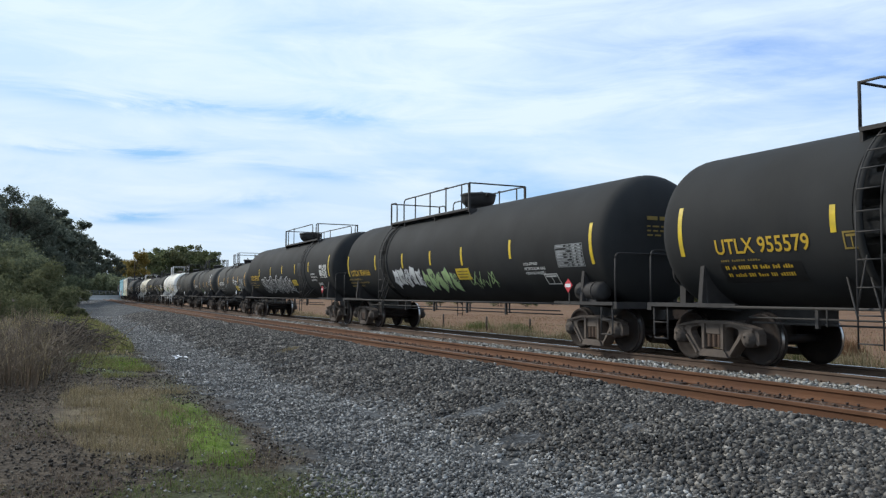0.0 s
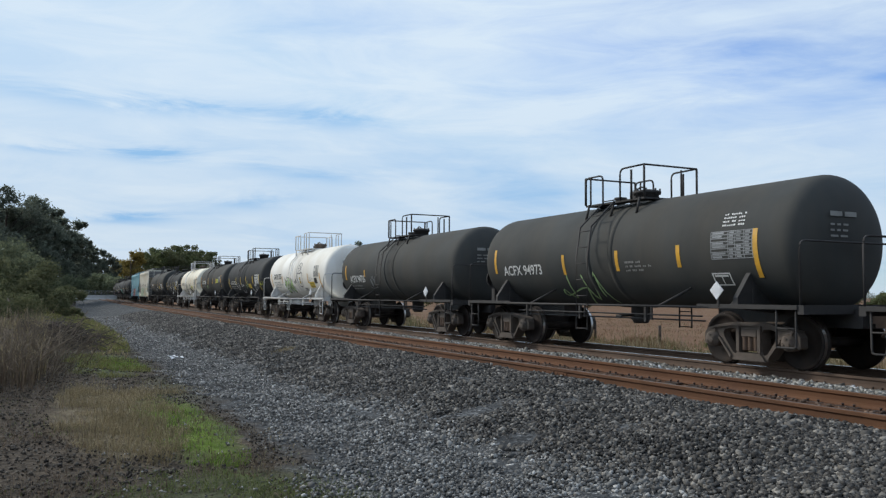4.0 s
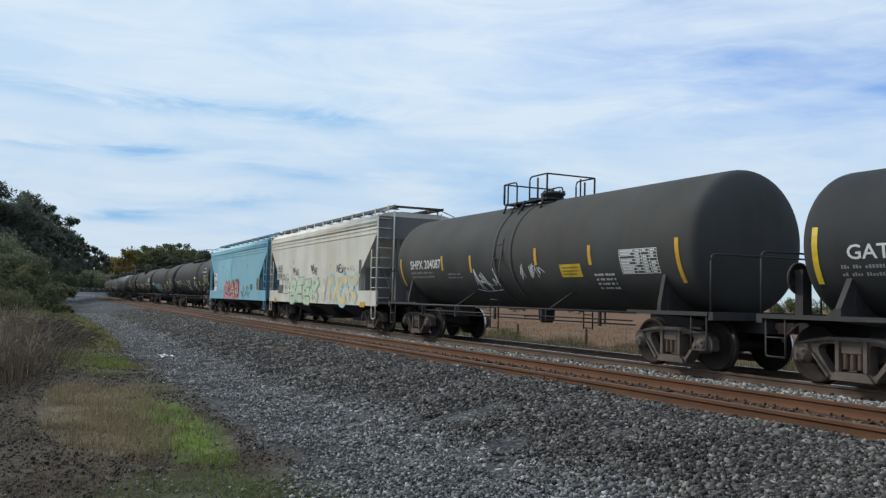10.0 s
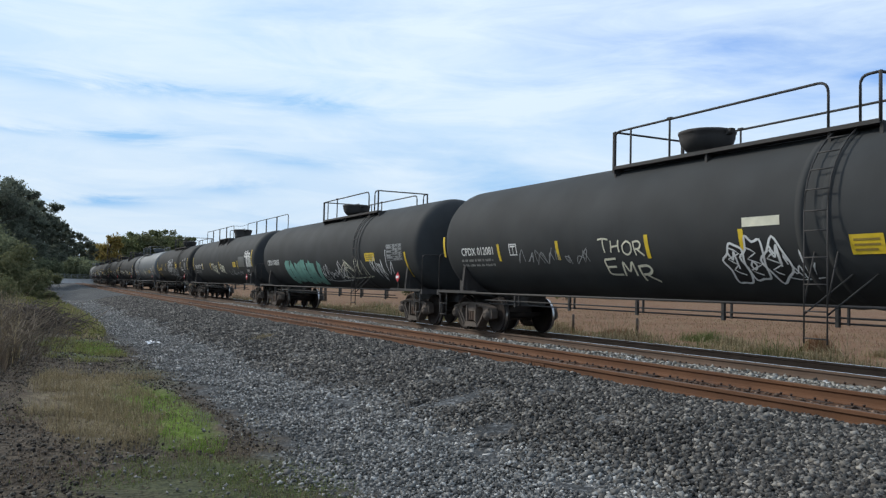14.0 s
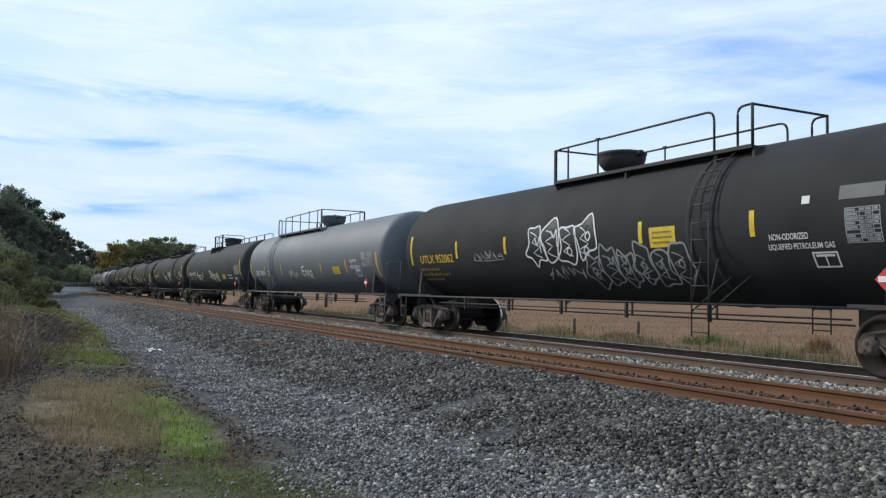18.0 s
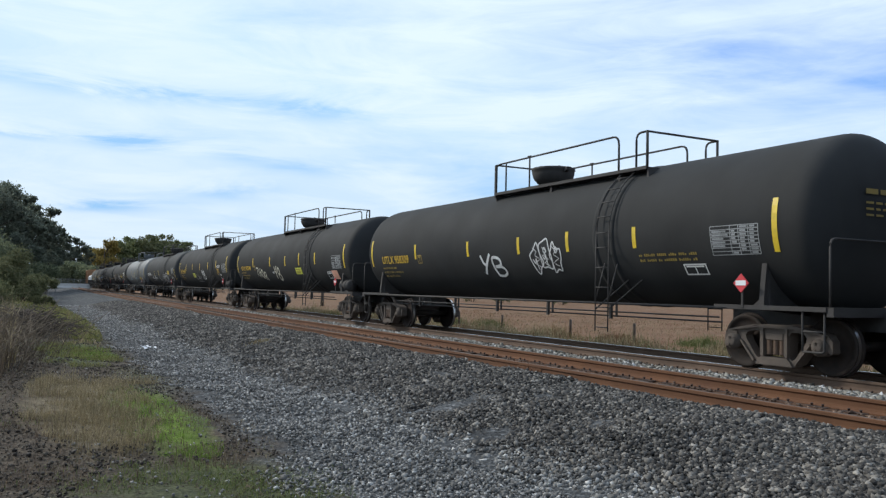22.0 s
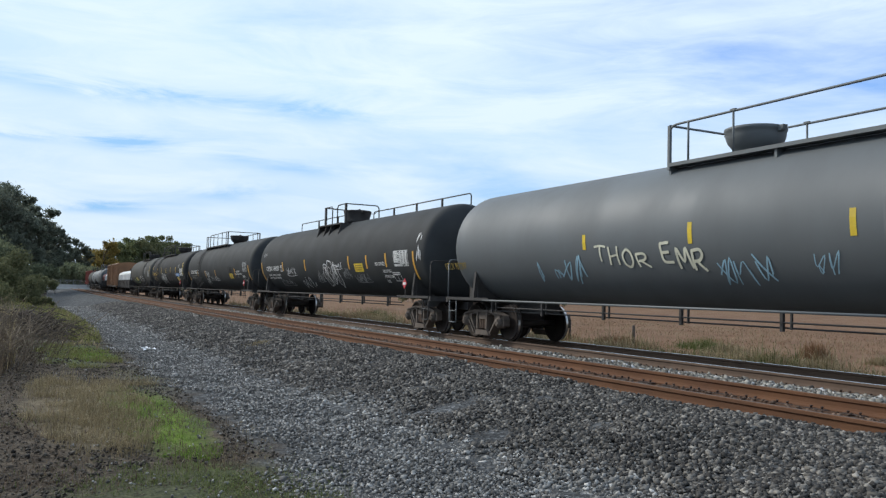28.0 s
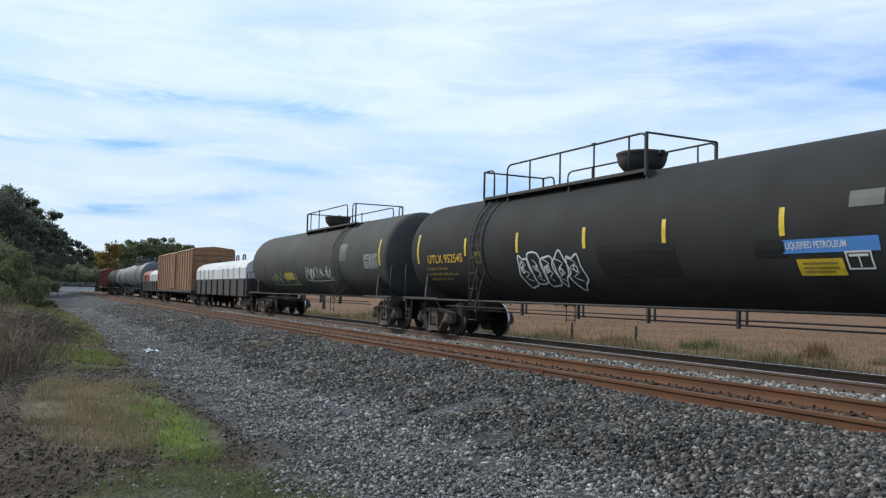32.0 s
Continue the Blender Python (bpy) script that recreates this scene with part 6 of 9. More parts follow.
data_panel(8, 3.34, -0.14, 4.14, 0.25)
text(9, -3.99, -0.26, -2.28, -0.02, 'GATX 21391', MARK_K)
text(9, -3.32, -0.91, -2.39, -0.58, 'KUeF', SPRAY_K)
strip(9, -4.86, -0.26, -4.63, 0.66)
strip(9, -1.6, -0.04, -1.47, 0.39)
strip(9, 1.37, -0.08, 1.5, 0.37)
strip(9, 2.83, -0.11, 2.96, 0.35)
strip(9, 4.63, -0.37, 4.73, 0.53)
graffiti(9, -2.0, -0.97, -0.49, -0.04, 'bubble', SPRAY_K, '', 92)
graffiti(9, 0.31, -0.4, 1.67, -0.06, 'scrawl', SPRAY_K, '', 93)
graffiti(9, 0.31, -0.99, 1.81, -0.41, 'bubble', SPRAY_K, '', 94)
warning(9, 1.66, -0.57, 2.33, -0.32)
data_panel(9, 3.55, -0.25, 4.61, 0.26)
panel(9, 3.36, -0.59, 3.77, -0.36, MARK_K)
graffiti(9, 4.89, 0.08, 5.26, 0.48, 'scrawl', SPRAY_K, '', 95)
text(10, -4.14, -0.31, -2.31, -0.05, 'GATX 6060', MARK_W)
lines(10, -4.28, -0.62, -2.17, -0.37, MARK_G, 2)
strip(10, -4.85, -0.69, -4.6, 0.26)
strip(10, -2.29, -0.33, -2.16, 0.17)
strip(10, -0.99, -0.32, -0.81, 0.19)
strip(10, 0.75, -0.3, 0.91, 0.2)
strip(10, 2.27, -0.3, 2.46, 0.21)
strip(10, 4.53, -0.64, 4.7, 0.3)
graffiti(10, -1.5, -0.65, -0.65, -0.16, 'scrawl', SPRAY_W, '', 101)
graffiti(10, 0.34, -1.03, 2.16, -0.21, 'bubble', SPRAY_W, '', 102)
warning(10, 2.27, -0.6, 3.07, -0.29)
text(10, 2.79, -0.28, 3.37, -0.15, 'FRA AP', MARK_W)
data_panel(10, 3.37, -0.3, 4.46, 0.27)
square(10, 3.27, -0.85, 3.82, -0.48, MARK_W)
text(11, -5.94, -0.35, -3.71, -0.04, 'SHPX 204087', MARK_W)
lines(11, -5.98, -0.68, -4.3, -0.41, MARK_G, 2)
strip(11, -6.8, -0.88, -6.66, 0.05)
strip(11, -3.68, -0.4, -3.57, 0.05)
strip(11, -1.88, -0.49, -1.75, 0.0)
strip(11, 1.53, -0.37, 1.66, 0.06)
strip(11, 3.75, -0.42, 3.88, 0.03)
graffiti(11, -1.88, -1.12, -0.48, -0.31, 'scrawl', SPRAY_W, '', 111)
graffiti(11, 0.71, -0.75, 1.94, -0.22, 'scrawl', SPRAY_W, '', 112)
warning(11, 2.59, -0.7, 3.42, -0.38)
data_panel(11, 4.87, -0.65, 6.05, -0.13)
strip(11, 6.56, -0.89, 6.7, 0.04)
lines(11, 3.87, -1.09, 4.57, -0.63, MARK_W, 4)
lines(11, -3.36, -0.71, -2.45, -0.49, MARK_G, 2)
panel(12, -6.15, 2.04, -5.2, 2.77, PALE_PATCH)
text(12, -5.99, 2.39, -5.32, 2.64, 'TRLX', MARK_K)
text(12, -6.05, 2.09, -5.23, 2.33, '74224', MARK_K)
panel(12, -5.84, 1.36, -4.92, 1.77, PATCH_G)
graffiti(12, -5.13, 1.31, -3.69, 2.2, 'scrawl', SPRAY_K, '', 121)
text(12, -3.28, 2.24, -2.22, 2.53, 'NeWS', SPRAY_K)
text(12, -0.4, 2.24, 0.55, 2.55, 'NeWS', SPRAY_K)
text(12, 3.1, 2.2, 4.3, 2.52, 'NeWS', SPRAY_K)
square(12, -4.99, 2.0, -4.71, 2.28, PATCH_G)
panel(12, -6.51, 0.9, -6.08, 1.12, ORANGE_Y)
block_letters(12, -3.7, 0.9, 0.9, 2.05, 'BEEK', SPRAY_MINT, MINT_RIM, 0.34, 0.035, "fat mint-green spray-painted letters")
block_letters(12, 1.0, 0.95, 5.7, 2.15, 'INCK', SPRAY_Y, SPRAY_PB)
graffiti(12, 4.4, 2.2, 5.2, 2.5, 'scrawl', SPRAY_K, '', 127)
panel(12, 5.7, 2.11, 5.94, 2.67, PATCH_G)
panel(12, 4.63, 1.37, 5.3, 1.85, MARK_K)
panel(12, 5.94, 0.88, 6.47, 1.07, ORANGE_Y)
panel(13, -6.68, 1.86, -5.54, 2.66, WHITE_P)
text(13, -6.56, 2.37, -6.0, 2.61, 'SIRX', MARK_K)
text(13, -6.54, 1.91, -5.73, 2.16, '525506', MARK_K)
panel(13, -6.53, 1.44, -5.6, 1.79, WHITE_P)
lines(13, -6.45, 1.49, -5.68, 1.74, MARK_K, 2)
strip(13, -4.11, 1.41, -3.96, 1.82)
graffiti(13, -2.9, 1.0, 1.4, 2.25, 'wild', SPRAY_P, SPRAY_V, 131)
graffiti(13, 2.13, 0.98, 4.58, 1.83, 'scrawl', SPRAY_K, '', 133)
panel(13, 4.51, 1.52, 4.99, 1.84, PATCH_G)
panel(13, 6.04, 1.54, 6.45, 2.16, PATCH_G)
strip(13, 6.48, 1.41, 6.72, 2.25)
strip(13, 3.38, 1.49, 3.56, 1.79)
text(14, -7.78, -0.48, -6.07, -0.24, 'CPDX 012081', MARK_W)
lines(14, -7.88, -0.85, -6.13, -0.56, MARK_G, 2)
strip(14, -8.88, -0.47, -8.71, 0.12)
strip(14, -5.88, -0.64, -5.71, -0.19)
strip(14, -3.26, -0.66, -3.11, -0.2)
strip(14, -0.21, -0.68, -0.05, -0.19)
text(14, -1.64, -0.57, -0.18, -0.24, 'THOR', SPRAY_C)
text(14, -1.59, -1.12, -0.1, -0.68, 'EMR', SPRAY_C)
graffiti(14, -4.88, -0.77, -2.11, -0.34, 'scrawl', SPRAY_G, '', 141)
graffiti(14, 1.82, -1.25, 3.09, -0.34, 'bubble', SPRAY_W, '', 142)
graffiti(14, 2.99, -1.18, 3.67, -0.59, 'scrawl', SPRAY_W, '', 143)
panel(14, 2.33, -0.17, 3.12, -0.01, SPRAY_C)
strip(14, 2.22, -0.65, 2.35, -0.2)
warning(14, 4.35, -0.71, 4.91, -0.39)
square(14, -5.27, -0.5, -4.92, -0.2, MARK_W)
data_panel(14, 6.83, -0.51, 8.02, 0.07)
lines(14, 6.38, 0.18, 7.94, 0.34, MARK_W, 1)
lines(14, 6.8, 0.46, 7.7, 0.59, MARK_W, 1)
strip(14, 8.3, -0.73, 8.59, 0.15)
square(14, 5.95, -0.93, 6.55, -0.57, MARK_W)
graffiti(15, -5.36, -1.57, -0.76, -0.37, 'fill', SPRAY_T, SPRAY_T, 151)
graffiti(15, -0.37, -1.4, 2.44, -0.39, 'scrawl', SPRAY_W, '', 152)
graffiti(15, 1.88, -1.21, 4.82, -0.25, 'scrawl', SPRAY_C, '', 153)
warning(15, 4.83, -0.49, 5.73, -0.19)
graffiti(15, 5.15, -1.38, 7.15, -0.08, 'scrawl', SPRAY_W, '', 154)
data_panel(15, 6.84, -0.49, 8.09, 0.04)
strip(15, 8.17, -1.14, 8.47, -0.23)
text(15, -8.31, -0.52, -6.28, -0.23, 'CPDX 108055', MARK_W)
text(16, -8.04, -0.51, -6.02, -0.21, 'CPDX 101120', MARK_W)
lines(16, -8.12, -0.85, -6.12, -0.58, MARK_G, 2)
square(16, -5.77, -0.55, -5.33, -0.19, MARK_W)
strip(16, -8.96, -0.58, -8.68, 0.34)
strip(16, -5.44, -0.56, -5.26, -0.14)
strip(16, -2.67, -0.61, -2.52, -0.12)
strip(16, 0.12, -0.58, 0.25, -0.13)
text(16, -2.17, -0.77, -0.39, -0.25, 'THOR', SPRAY_C)
text(16, 0.44, -0.8, 1.73, -0.31, 'EMR', SPRAY_C)
warning(16, 4.09, -0.49, 4.87, -0.19)
panel(16, 5.56, -0.49, 7.04, 0.09, PATCH_G)
text(16, 7.16, 0.2, 7.99, 0.39, 'NON ODORIZED', MARK_W)
panel(16, 7.16, 0.03, 8.47, 0.27, MARK_W)
text(16, 7.2, 0.06, 8.44, 0.23, 'LIQUEFIED PETROLEUM GAS', MARK_K)
data_panel(16, 7.54, -0.5, 8.63, 0.06)
strip(16, 8.71, -0.48, 8.82, 0.41)
strip(16, 5.26, -0.58, 5.4, -0.12)
square(16, 7.28, -1.01, 7.84, -0.68, MARK_W)
graffiti(16, 2.66, -1.09, 6.06, -0.6, 'scrawl', SPRAY_G, '', 161)
text(17, -7.79, -0.51, -5.65, -0.23, 'UTLX 952062', MARK_Y)
lines(17, -7.99, -1.16, -6.11, -0.63, MARK_YD, 3)
graffiti(17, -1.68, -0.7, 0.91, 0.37, 'bubble', SPRAY_W, '', 171)
graffiti(17, 0.48, -1.32, 3.67, -0.3, 'bubble', SPRAY_G, '', 172)
graffiti(17, -1.16, -1.09, 0.27, -0.67, 'scrawl', SPRAY_G, '', 173)
warning(17, 2.67, -0.4, 3.39, -0.0)
strip(17, -8.52, -0.52, -8.31, 0.4)
strip(17, -5.47, -0.38, -5.33, 0.1)
strip(17, -2.84, -0.34, -2.71, 0.1)
strip(17, 2.33, -0.3, 2.48, 0.14)
strip(17, 5.17, -0.31, 5.3, 0.14)
text(17, 5.57, -0.41, 6.33, -0.29, 'NON-ODORIZED', MARK_W)
text(17, 5.53, -0.59, 6.78, -0.46, 'LIQUEFIED PETROLEUM GAS', MARK_W)
data_panel(17, 7.01, -0.5, 7.58, 0.03)
square(17, 6.33, -0.9, 6.79, -0.62, MARK_W)
panel(17, 6.23, 0.16, 6.38, 0.29, MARK_W)
graffiti(17, -4.46, -0.5, -2.93, -0.21, 'scrawl', SPRAY_G, '', 174)
panel(17, 6.9, 0.17, 7.65, 0.39, PATCH_G)
strip(17, 8.38, -0.54, 8.63, 0.39)
graffiti(18, -2.21, -0.91, -0.73, -0.39, 'scrawl', SPRAY_C, '', 181)
text(18, 0.04, -0.86, 1.55, -0.41, 'EMR', SPRAY_C)
strip(18, 2.61, -0.62, 2.78, -0.24)
strip(18, 5.61, -0.68, 5.78, -0.16)
warning(18, 4.14, -0.72, 4.91, -0.42)
words(18, 6.2, -0.57, 7.2, -0.14, 'LIQUEFIED|PETROLEUM GAS')
square(18, 6.65, -0.85, 7.12, -0.56, MARK_W)
data_panel(18, 7.39, -0.46, 8.45, 0.05)
strip(18, 8.76, -0.88, 8.91, 0.01)
text(18, -8.0, -0.7, -6.3, -0.39, 'CPDX 108003', MARK_W)
lines(18, -8.05, -1.16, -6.43, -0.87, MARK_G, 2)
strip(18, -9.0, -0.87, -8.79, -0.04)
strip(18, -6.25, -0.66, -6.14, -0.2)
strip(18, -3.24, -0.66, -3.12, -0.16)
square(18, -5.78, -0.68, -5.49, -0.41, MARK_W)
text(19, -7.94, -0.51, -6.04, -0.23, 'CPDX 101176', MARK_W)
lines(19, -8.0, -0.85, -6.1, -0.59, MARK_G, 2)
strip(19, -8.98, -0.55, -8.81, 0.37)
strip(19, -5.48, -0.68, -5.35, -0.24)
strip(19, -2.82, -0.65, -2.7, -0.18)
text(19, -4.75, -0.83, -3.24, -0.36, 'PORT', SPRAY_W)
square(19, -5.8, -0.48, -5.5, -0.2, MARK_W)
text(19, -0.23, -0.89, 1.49, -0.3, 'THOR', SPRAY_C)
text(19, 1.58, -0.95, 2.69, -0.4, 'YB', SPRAY_C)
warning(19, 3.65, -0.8, 4.51, -0.5)
data_panel(19, 7.35, -0.52, 8.48, 0.01)
strip(19, 8.7, -0.59, 8.92, 0.33)
lines(19, 5.27, -0.88, 6.53, -0.52, MARK_W, 2)
square(19, 6.92, -1.09, 7.54, -0.72, MARK_W)
text(20, -7.8, -0.48, -5.74, -0.19, 'UTLX 958309', MARK_Y)
lines(20, -7.89, -1.0, -6.31, -0.56, MARK_YD, 3)
strip(20, -8.77, -0.53, -8.61, 0.38)
strip(20, -5.27, -0.34, -5.14, 0.12)
square(20, -5.07, -0.48, -4.79, -0.21, MARK_YD)
text(20, -1.3, -0.93, -0.01, -0.32, 'YB', SPRAY_W)
graffiti(20, 1.25, -0.84, 2.43, -0.06, 'bubble', SPRAY_W, '', 201)
strip(20, -5.18, -0.41, -5.01, 0.09)
strip(20, -1.94, -0.34, -1.8, 0.07)
strip(20, 0.64, -0.35, 0.76, 0.07)
strip(20, 2.67, -0.35, 2.81, 0.1)
strip(20, 4.93, -0.35, 5.08, 0.08)
strip(20, 8.37, -0.54, 8.57, 0.37)
data_panel(20, 7.06, -0.56, 8.13, -0.04)
square(20, 6.24, -0.95, 6.81, -0.71, MARK_W)
lines(20, 5.09, -0.7, 6.66, -0.48, MARK_YD, 2)
text(21, -7.8, -0.47, -5.75, -0.22, 'UTLX 957040', MARK_Y)
lines(21, -7.95, -1.03, -6.34, -0.53, MARK_YD, 3)
strip(21, -8.73, -0.56, -8.5, 0.39)
strip(21, -5.28, -0.3, -5.13, 0.17)
strip(21, -1.99, -0.31, -1.84, 0.16)
strip(21, 0.63, -0.32, 0.75, 0.15)
text(21, -4.68, -0.89, -2.89, -0.38, 'THOR', SPRAY_C)
text(21, -1.32, -1.0, -0.31, -0.28, 'YB', SPRAY_C)
lines(21, -1.69, -0.76, -1.34, -0.57, SPRAY_W, 1)
square(21, -5.05, -0.46, -4.79, -0.22, MARK_YD)
warning(21, 2.15, -0.74, 3.03, -0.43)
strip(21, 4.93, -0.32, 5.13, 0.16)
strip(21, 2.74, -0.33, 2.87, 0.21)
data_panel(21, 7.1, -0.53, 8.17, -0.02)
strip(21, 8.39, -0.52, 8.6, 0.39)
panel(21, 6.85, -1.0, 7.5, -0.61, SPRAY_S)
square(21, 6.3, -0.97, 6.84, -0.65, MARK_W)
text(22, -7.89, -0.47, -5.81, -0.17, 'UTLX 952417', MARK_Y)
lines(22, -8.0, -1.02, -6.24, -0.57, MARK_YD, 3)
strip(22, -8.58, -0.47, -8.39, 0.44)
strip(22, -5.66, -0.27, -5.5, 0.2)
strip(22, -3.02, -0.26, -2.89, 0.22)
strip(22, -0.18, -0.27, -0.04, 0.2)
strip(22, 2.65, -0.26, 2.79, 0.24)
strip(22, 5.32, -0.19, 5.44, 0.28)
text(22, 0.45, -0.99, 1.52, -0.29, 'YB', SPRAY_W)
warning(22, -2.98, -0.79, -2.13, -0.47)
graffiti(22, -2.1, -1.17, -0.18, -0.46, 'scrawl', SPRAY_G, '', 221)
text(22, 5.59, -0.21, 6.65, -0.03, 'NON-ODORIZED', MARK_W)
panel(22, 5.58, -0.71, 6.25, -0.22, PATCH_K)
words_yellow(22, 5.6, -0.69, 6.23, -0.24, 'LIQUEFIED|PETROLEUM|GAS')
square(22, 6.22, -0.93, 6.6, -0.59, MARK_W)
data_panel(22, 7.07, -0.5, 8.14, 0.02)
strip(22, 8.3, -0.49, 8.51, 0.48)
text(23, -8.18, -0.52, -5.69, -0.21, 'CPDX 108070', MARK_W)
graffiti(23, -5.47, -1.11, -1.89, -0.28, 'scrawl', SPRAY_W, '', 231)
graffiti(23, -0.54, -1.2, 1.93, -0.39, 'scrawl', SPRAY_G, '', 232)
graffiti(23, 2.19, -1.33, 5.15, -0.26, 'bubble', SPRAY_W, '', 233)
warning(23, 5.14, -0.48, 6.03, -0.16)
data_panel(23, 7.45, -0.46, 8.49, 0.05)
strip(23, 8.71, -0.98, 9.14, -0.05)
lines(23, 5.96, -0.65, 7.2, -0.44, MARK_G, 2)
square(23, 6.91, -1.03, 7.65, -0.71, MARK_W)
strip(23, -0.54, -0.52, -0.34, -0.06)
strip(23, -3.3, -0.52, -3.13, -0.04)
text(24, -3.0, -0.66, -1.3, -0.28, 'THOR', SPRAY_C)
text(24, -0.99, -0.77, 0.19, -0.32, 'EMR', SPRAY_C)
graffiti(24, -5.35, -1.14, -3.51, -0.37, 'scrawl', SPRAY_LB, '', 241)
graffiti(24, 0.4, -1.18, 1.5, -0.49, 'scrawl', SPRAY_LB, '', 242)
graffiti(24, 2.39, -0.94, 2.96, -0.49, 'scrawl', SPRAY_LB, '', 243)
warning(24, 4.4, -0.93, 5.25, -0.6)
words_yellow(24, 5.57, -1.04, 6.43, -0.39, 'NON-ODORIZED|LIQUEFIED|PETROLEUM|GAS')
data_panel(24, 7.21, -0.42, 8.3, 0.09)
strip(24, 8.63, -0.55, 8.78, 0.39)
strip(24, 6.01, -0.34, 6.19, 0.16)
strip(24, 3.08, -0.3, 3.26, 0.12)
strip(24, -0.26, -0.28, -0.08, 0.12)
strip(24, -3.45, -0.29, -3.25, 0.04)
panel(24, 6.51, -0.9, 7.02, -0.6, MARK_W)
panel(24, 6.58, -0.85, 6.95, -0.64, MARK_K)
panel(24, 7.17, -0.77, 7.5, -0.62, FRAME_BLACK)
lines(24, 4.55, -1.09, 5.04, -0.96, MARK_K, 2)
text(24, -9.99, -0.68, -8.76, -0.45, 'UTLX 957297', MARK_YD)
text(25, -8.32, -0.5, -6.17, -0.24, 'CPDX 199037', MARK_W)
square(25, -5.98, -0.52, -5.68, -0.22, MARK_W)
graffiti(25, -6.6, -1.32, -4.7, -0.88, 'scrawl', SPRAY_G, '', 258)
graffiti(25, -8.9, 0.2, -8.3, 0.45, 'scrawl', SPRAY_G, '', 259)
words(25, -8.26, -0.9, -6.2, -0.6, 'LD LMT 163800 LB 74350 KG|LT WT 99100 LB 44350 KG')
strip(25, -9.32, -0.96, -9.05, -0.03)
strip(25, -5.64, -0.51, -5.47, -0.07)
strip(25, -2.33, -0.53, -2.14, -0.04)
strip(25, 2.95, -0.53, 3.14, -0.03)
strip(25, 4.74, -0.53, 4.91, -0.04)
strip(25, 6.49, -0.5, 6.64, -0.03)
strip(25, 8.62, -0.97, 8.87, -0.03)
graffiti(25, 8.98, -0.35, 9.32, 0.15, 'scrawl', SPRAY_W, '', 2591)
graffiti(25, 8.98, 0.15, 9.3, 0.65, 'scrawl', SPRAY_W, '', 2592)
graffiti(25, -5.05, -0.76, -3.67, -0.3, 'scrawl', SPRAY_W, '', 251)
graffiti(25, -3.27, -1.46, -1.53, -0.68, 'scrawl', SPRAY_W, '', 252)
graffiti(25, 0.03, -1.26, 1.74, -0.17, 'bubble', SPRAY_W, '', 253)
graffiti(25, 1.25, -0.53, 2.26, -0.18, 'scrawl', SPRAY_W, '', 254)
graffiti(25, -1.12, -1.09, -0.21, -0.48, 'scrawl', SPRAY_G, '', 255)
graffiti(25, 2.17, -0.98, 3.06, -0.46, 'scrawl', SPRAY_G, '', 256)
graffiti(25, 3.31, -1.1, 4.77, -0.67, 'scrawl', SPRAY_G, '', 257)
warning(25, 3.59, -0.64, 4.44, -0.32)
text(25, 5.6, -0.45, 6.44, -0.31, 'NON-ODORIZED', MARK_W)
words(25, 6.14, -1.13, 6.86, -0.55, 'LIQUEFIED|PETROLEUM|GAS')
data_panel(25, 7.24, -0.48, 8.34, 0.02)
square(25, 6.88, -1.04, 7.47, -0.69, MARK_W)
text(26, -8.19, -0.46, -6.0, -0.18, 'CPDX 108082', MARK_W)
lines(26, -8.07, -0.84, -6.33, -0.54, MARK_G, 2)
strip(26, -9.28, -0.94, -9.07, -0.22)
strip(26, -6.0, -0.68, -5.8, -0.23)
strip(26, -3.25, -0.71, -3.09, -0.24)
strip(26, -0.01, -0.7, 0.15, -0.23)
text(26, -3.01, -0.66, -1.89, -0.35, 'THOR', SPRAY_W)
graffiti(26, -3.41, -1.31, -2.33, -0.69, 'scrawl', SPRAY_W, '', 261)
graffiti(26, -1.86, -0.95, -0.46, -0.6, 'scrawl', SPRAY_G, '', 262)
graffiti(26, -0.41, -0.97, 0.72, -0.62, 'scrawl', SPRAY_W, '', 263)
square(26, -5.77, -0.42, -5.49, -0.15, MARK_W)
text(27, -7.87, -0.44, -5.71, -0.16, 'UTLX 952545', MARK_Y)
lines(27, -8.02, -1.05, -6.13, -0.54, MARK_YD, 3)
strip(27, -8.63, -0.4, -8.43, 0.51)
strip(27, -5.6, -0.24, -5.44, 0.25)
strip(27, -2.94, -0.24, -2.78, 0.26)
strip(27, -0.2, -0.24, -0.06, 0.23)
strip(27, 2.3, -0.23, 2.48, 0.23)
strip(27, 5.08, -0.24, 5.21, 0.23)
graffiti(27, -2.92, -1.21, -0.4, -0.24, 'bubble', SPRAY_W, '', 271)
panel(27, 0.29, -0.92, 2.12, -0.21, PATCH_K)
panel(27, 1.88, -0.91, 2.63, -0.25, PATCH_K)
panel(27, 4.52, -0.59, 5.15, -0.3, PATCH_K)
panel(27, 5.11, -0.54, 6.82, -0.31, BLUE_P)
text(27, 5.18, -0.5, 6.28, -0.35, 'LIQUEFIED PETROLEUM', MARK_W)
warning(27, 5.32, -0.94, 6.16, -0.64)
square(27, 6.22, -0.84, 6.66, -0.53, MARK_W)
panel(27, 6.36, 0.13, 6.93, 0.38, PATCH_G)
square(27, -5.03, -0.46, -4.7, -0.15, MARK_YD)
data_panel(27, 7.16, -0.49, 8.36, 0.03)
strip(27, 8.39, -0.47, 8.63, 0.5)
graffiti(28, -5.66, -1.19, -1.46, -0.28, 'scrawl', SPRAY_LG, '', 281)
graffiti(28, -0.03, -0.96, 3.45, -0.25, 'scrawl', SPRAY_W, '', 282)
data_panel(28, 7.04, -0.47, 8.35, 0.03)
strip(28, 8.32, -0.39, 8.68, 0.52)
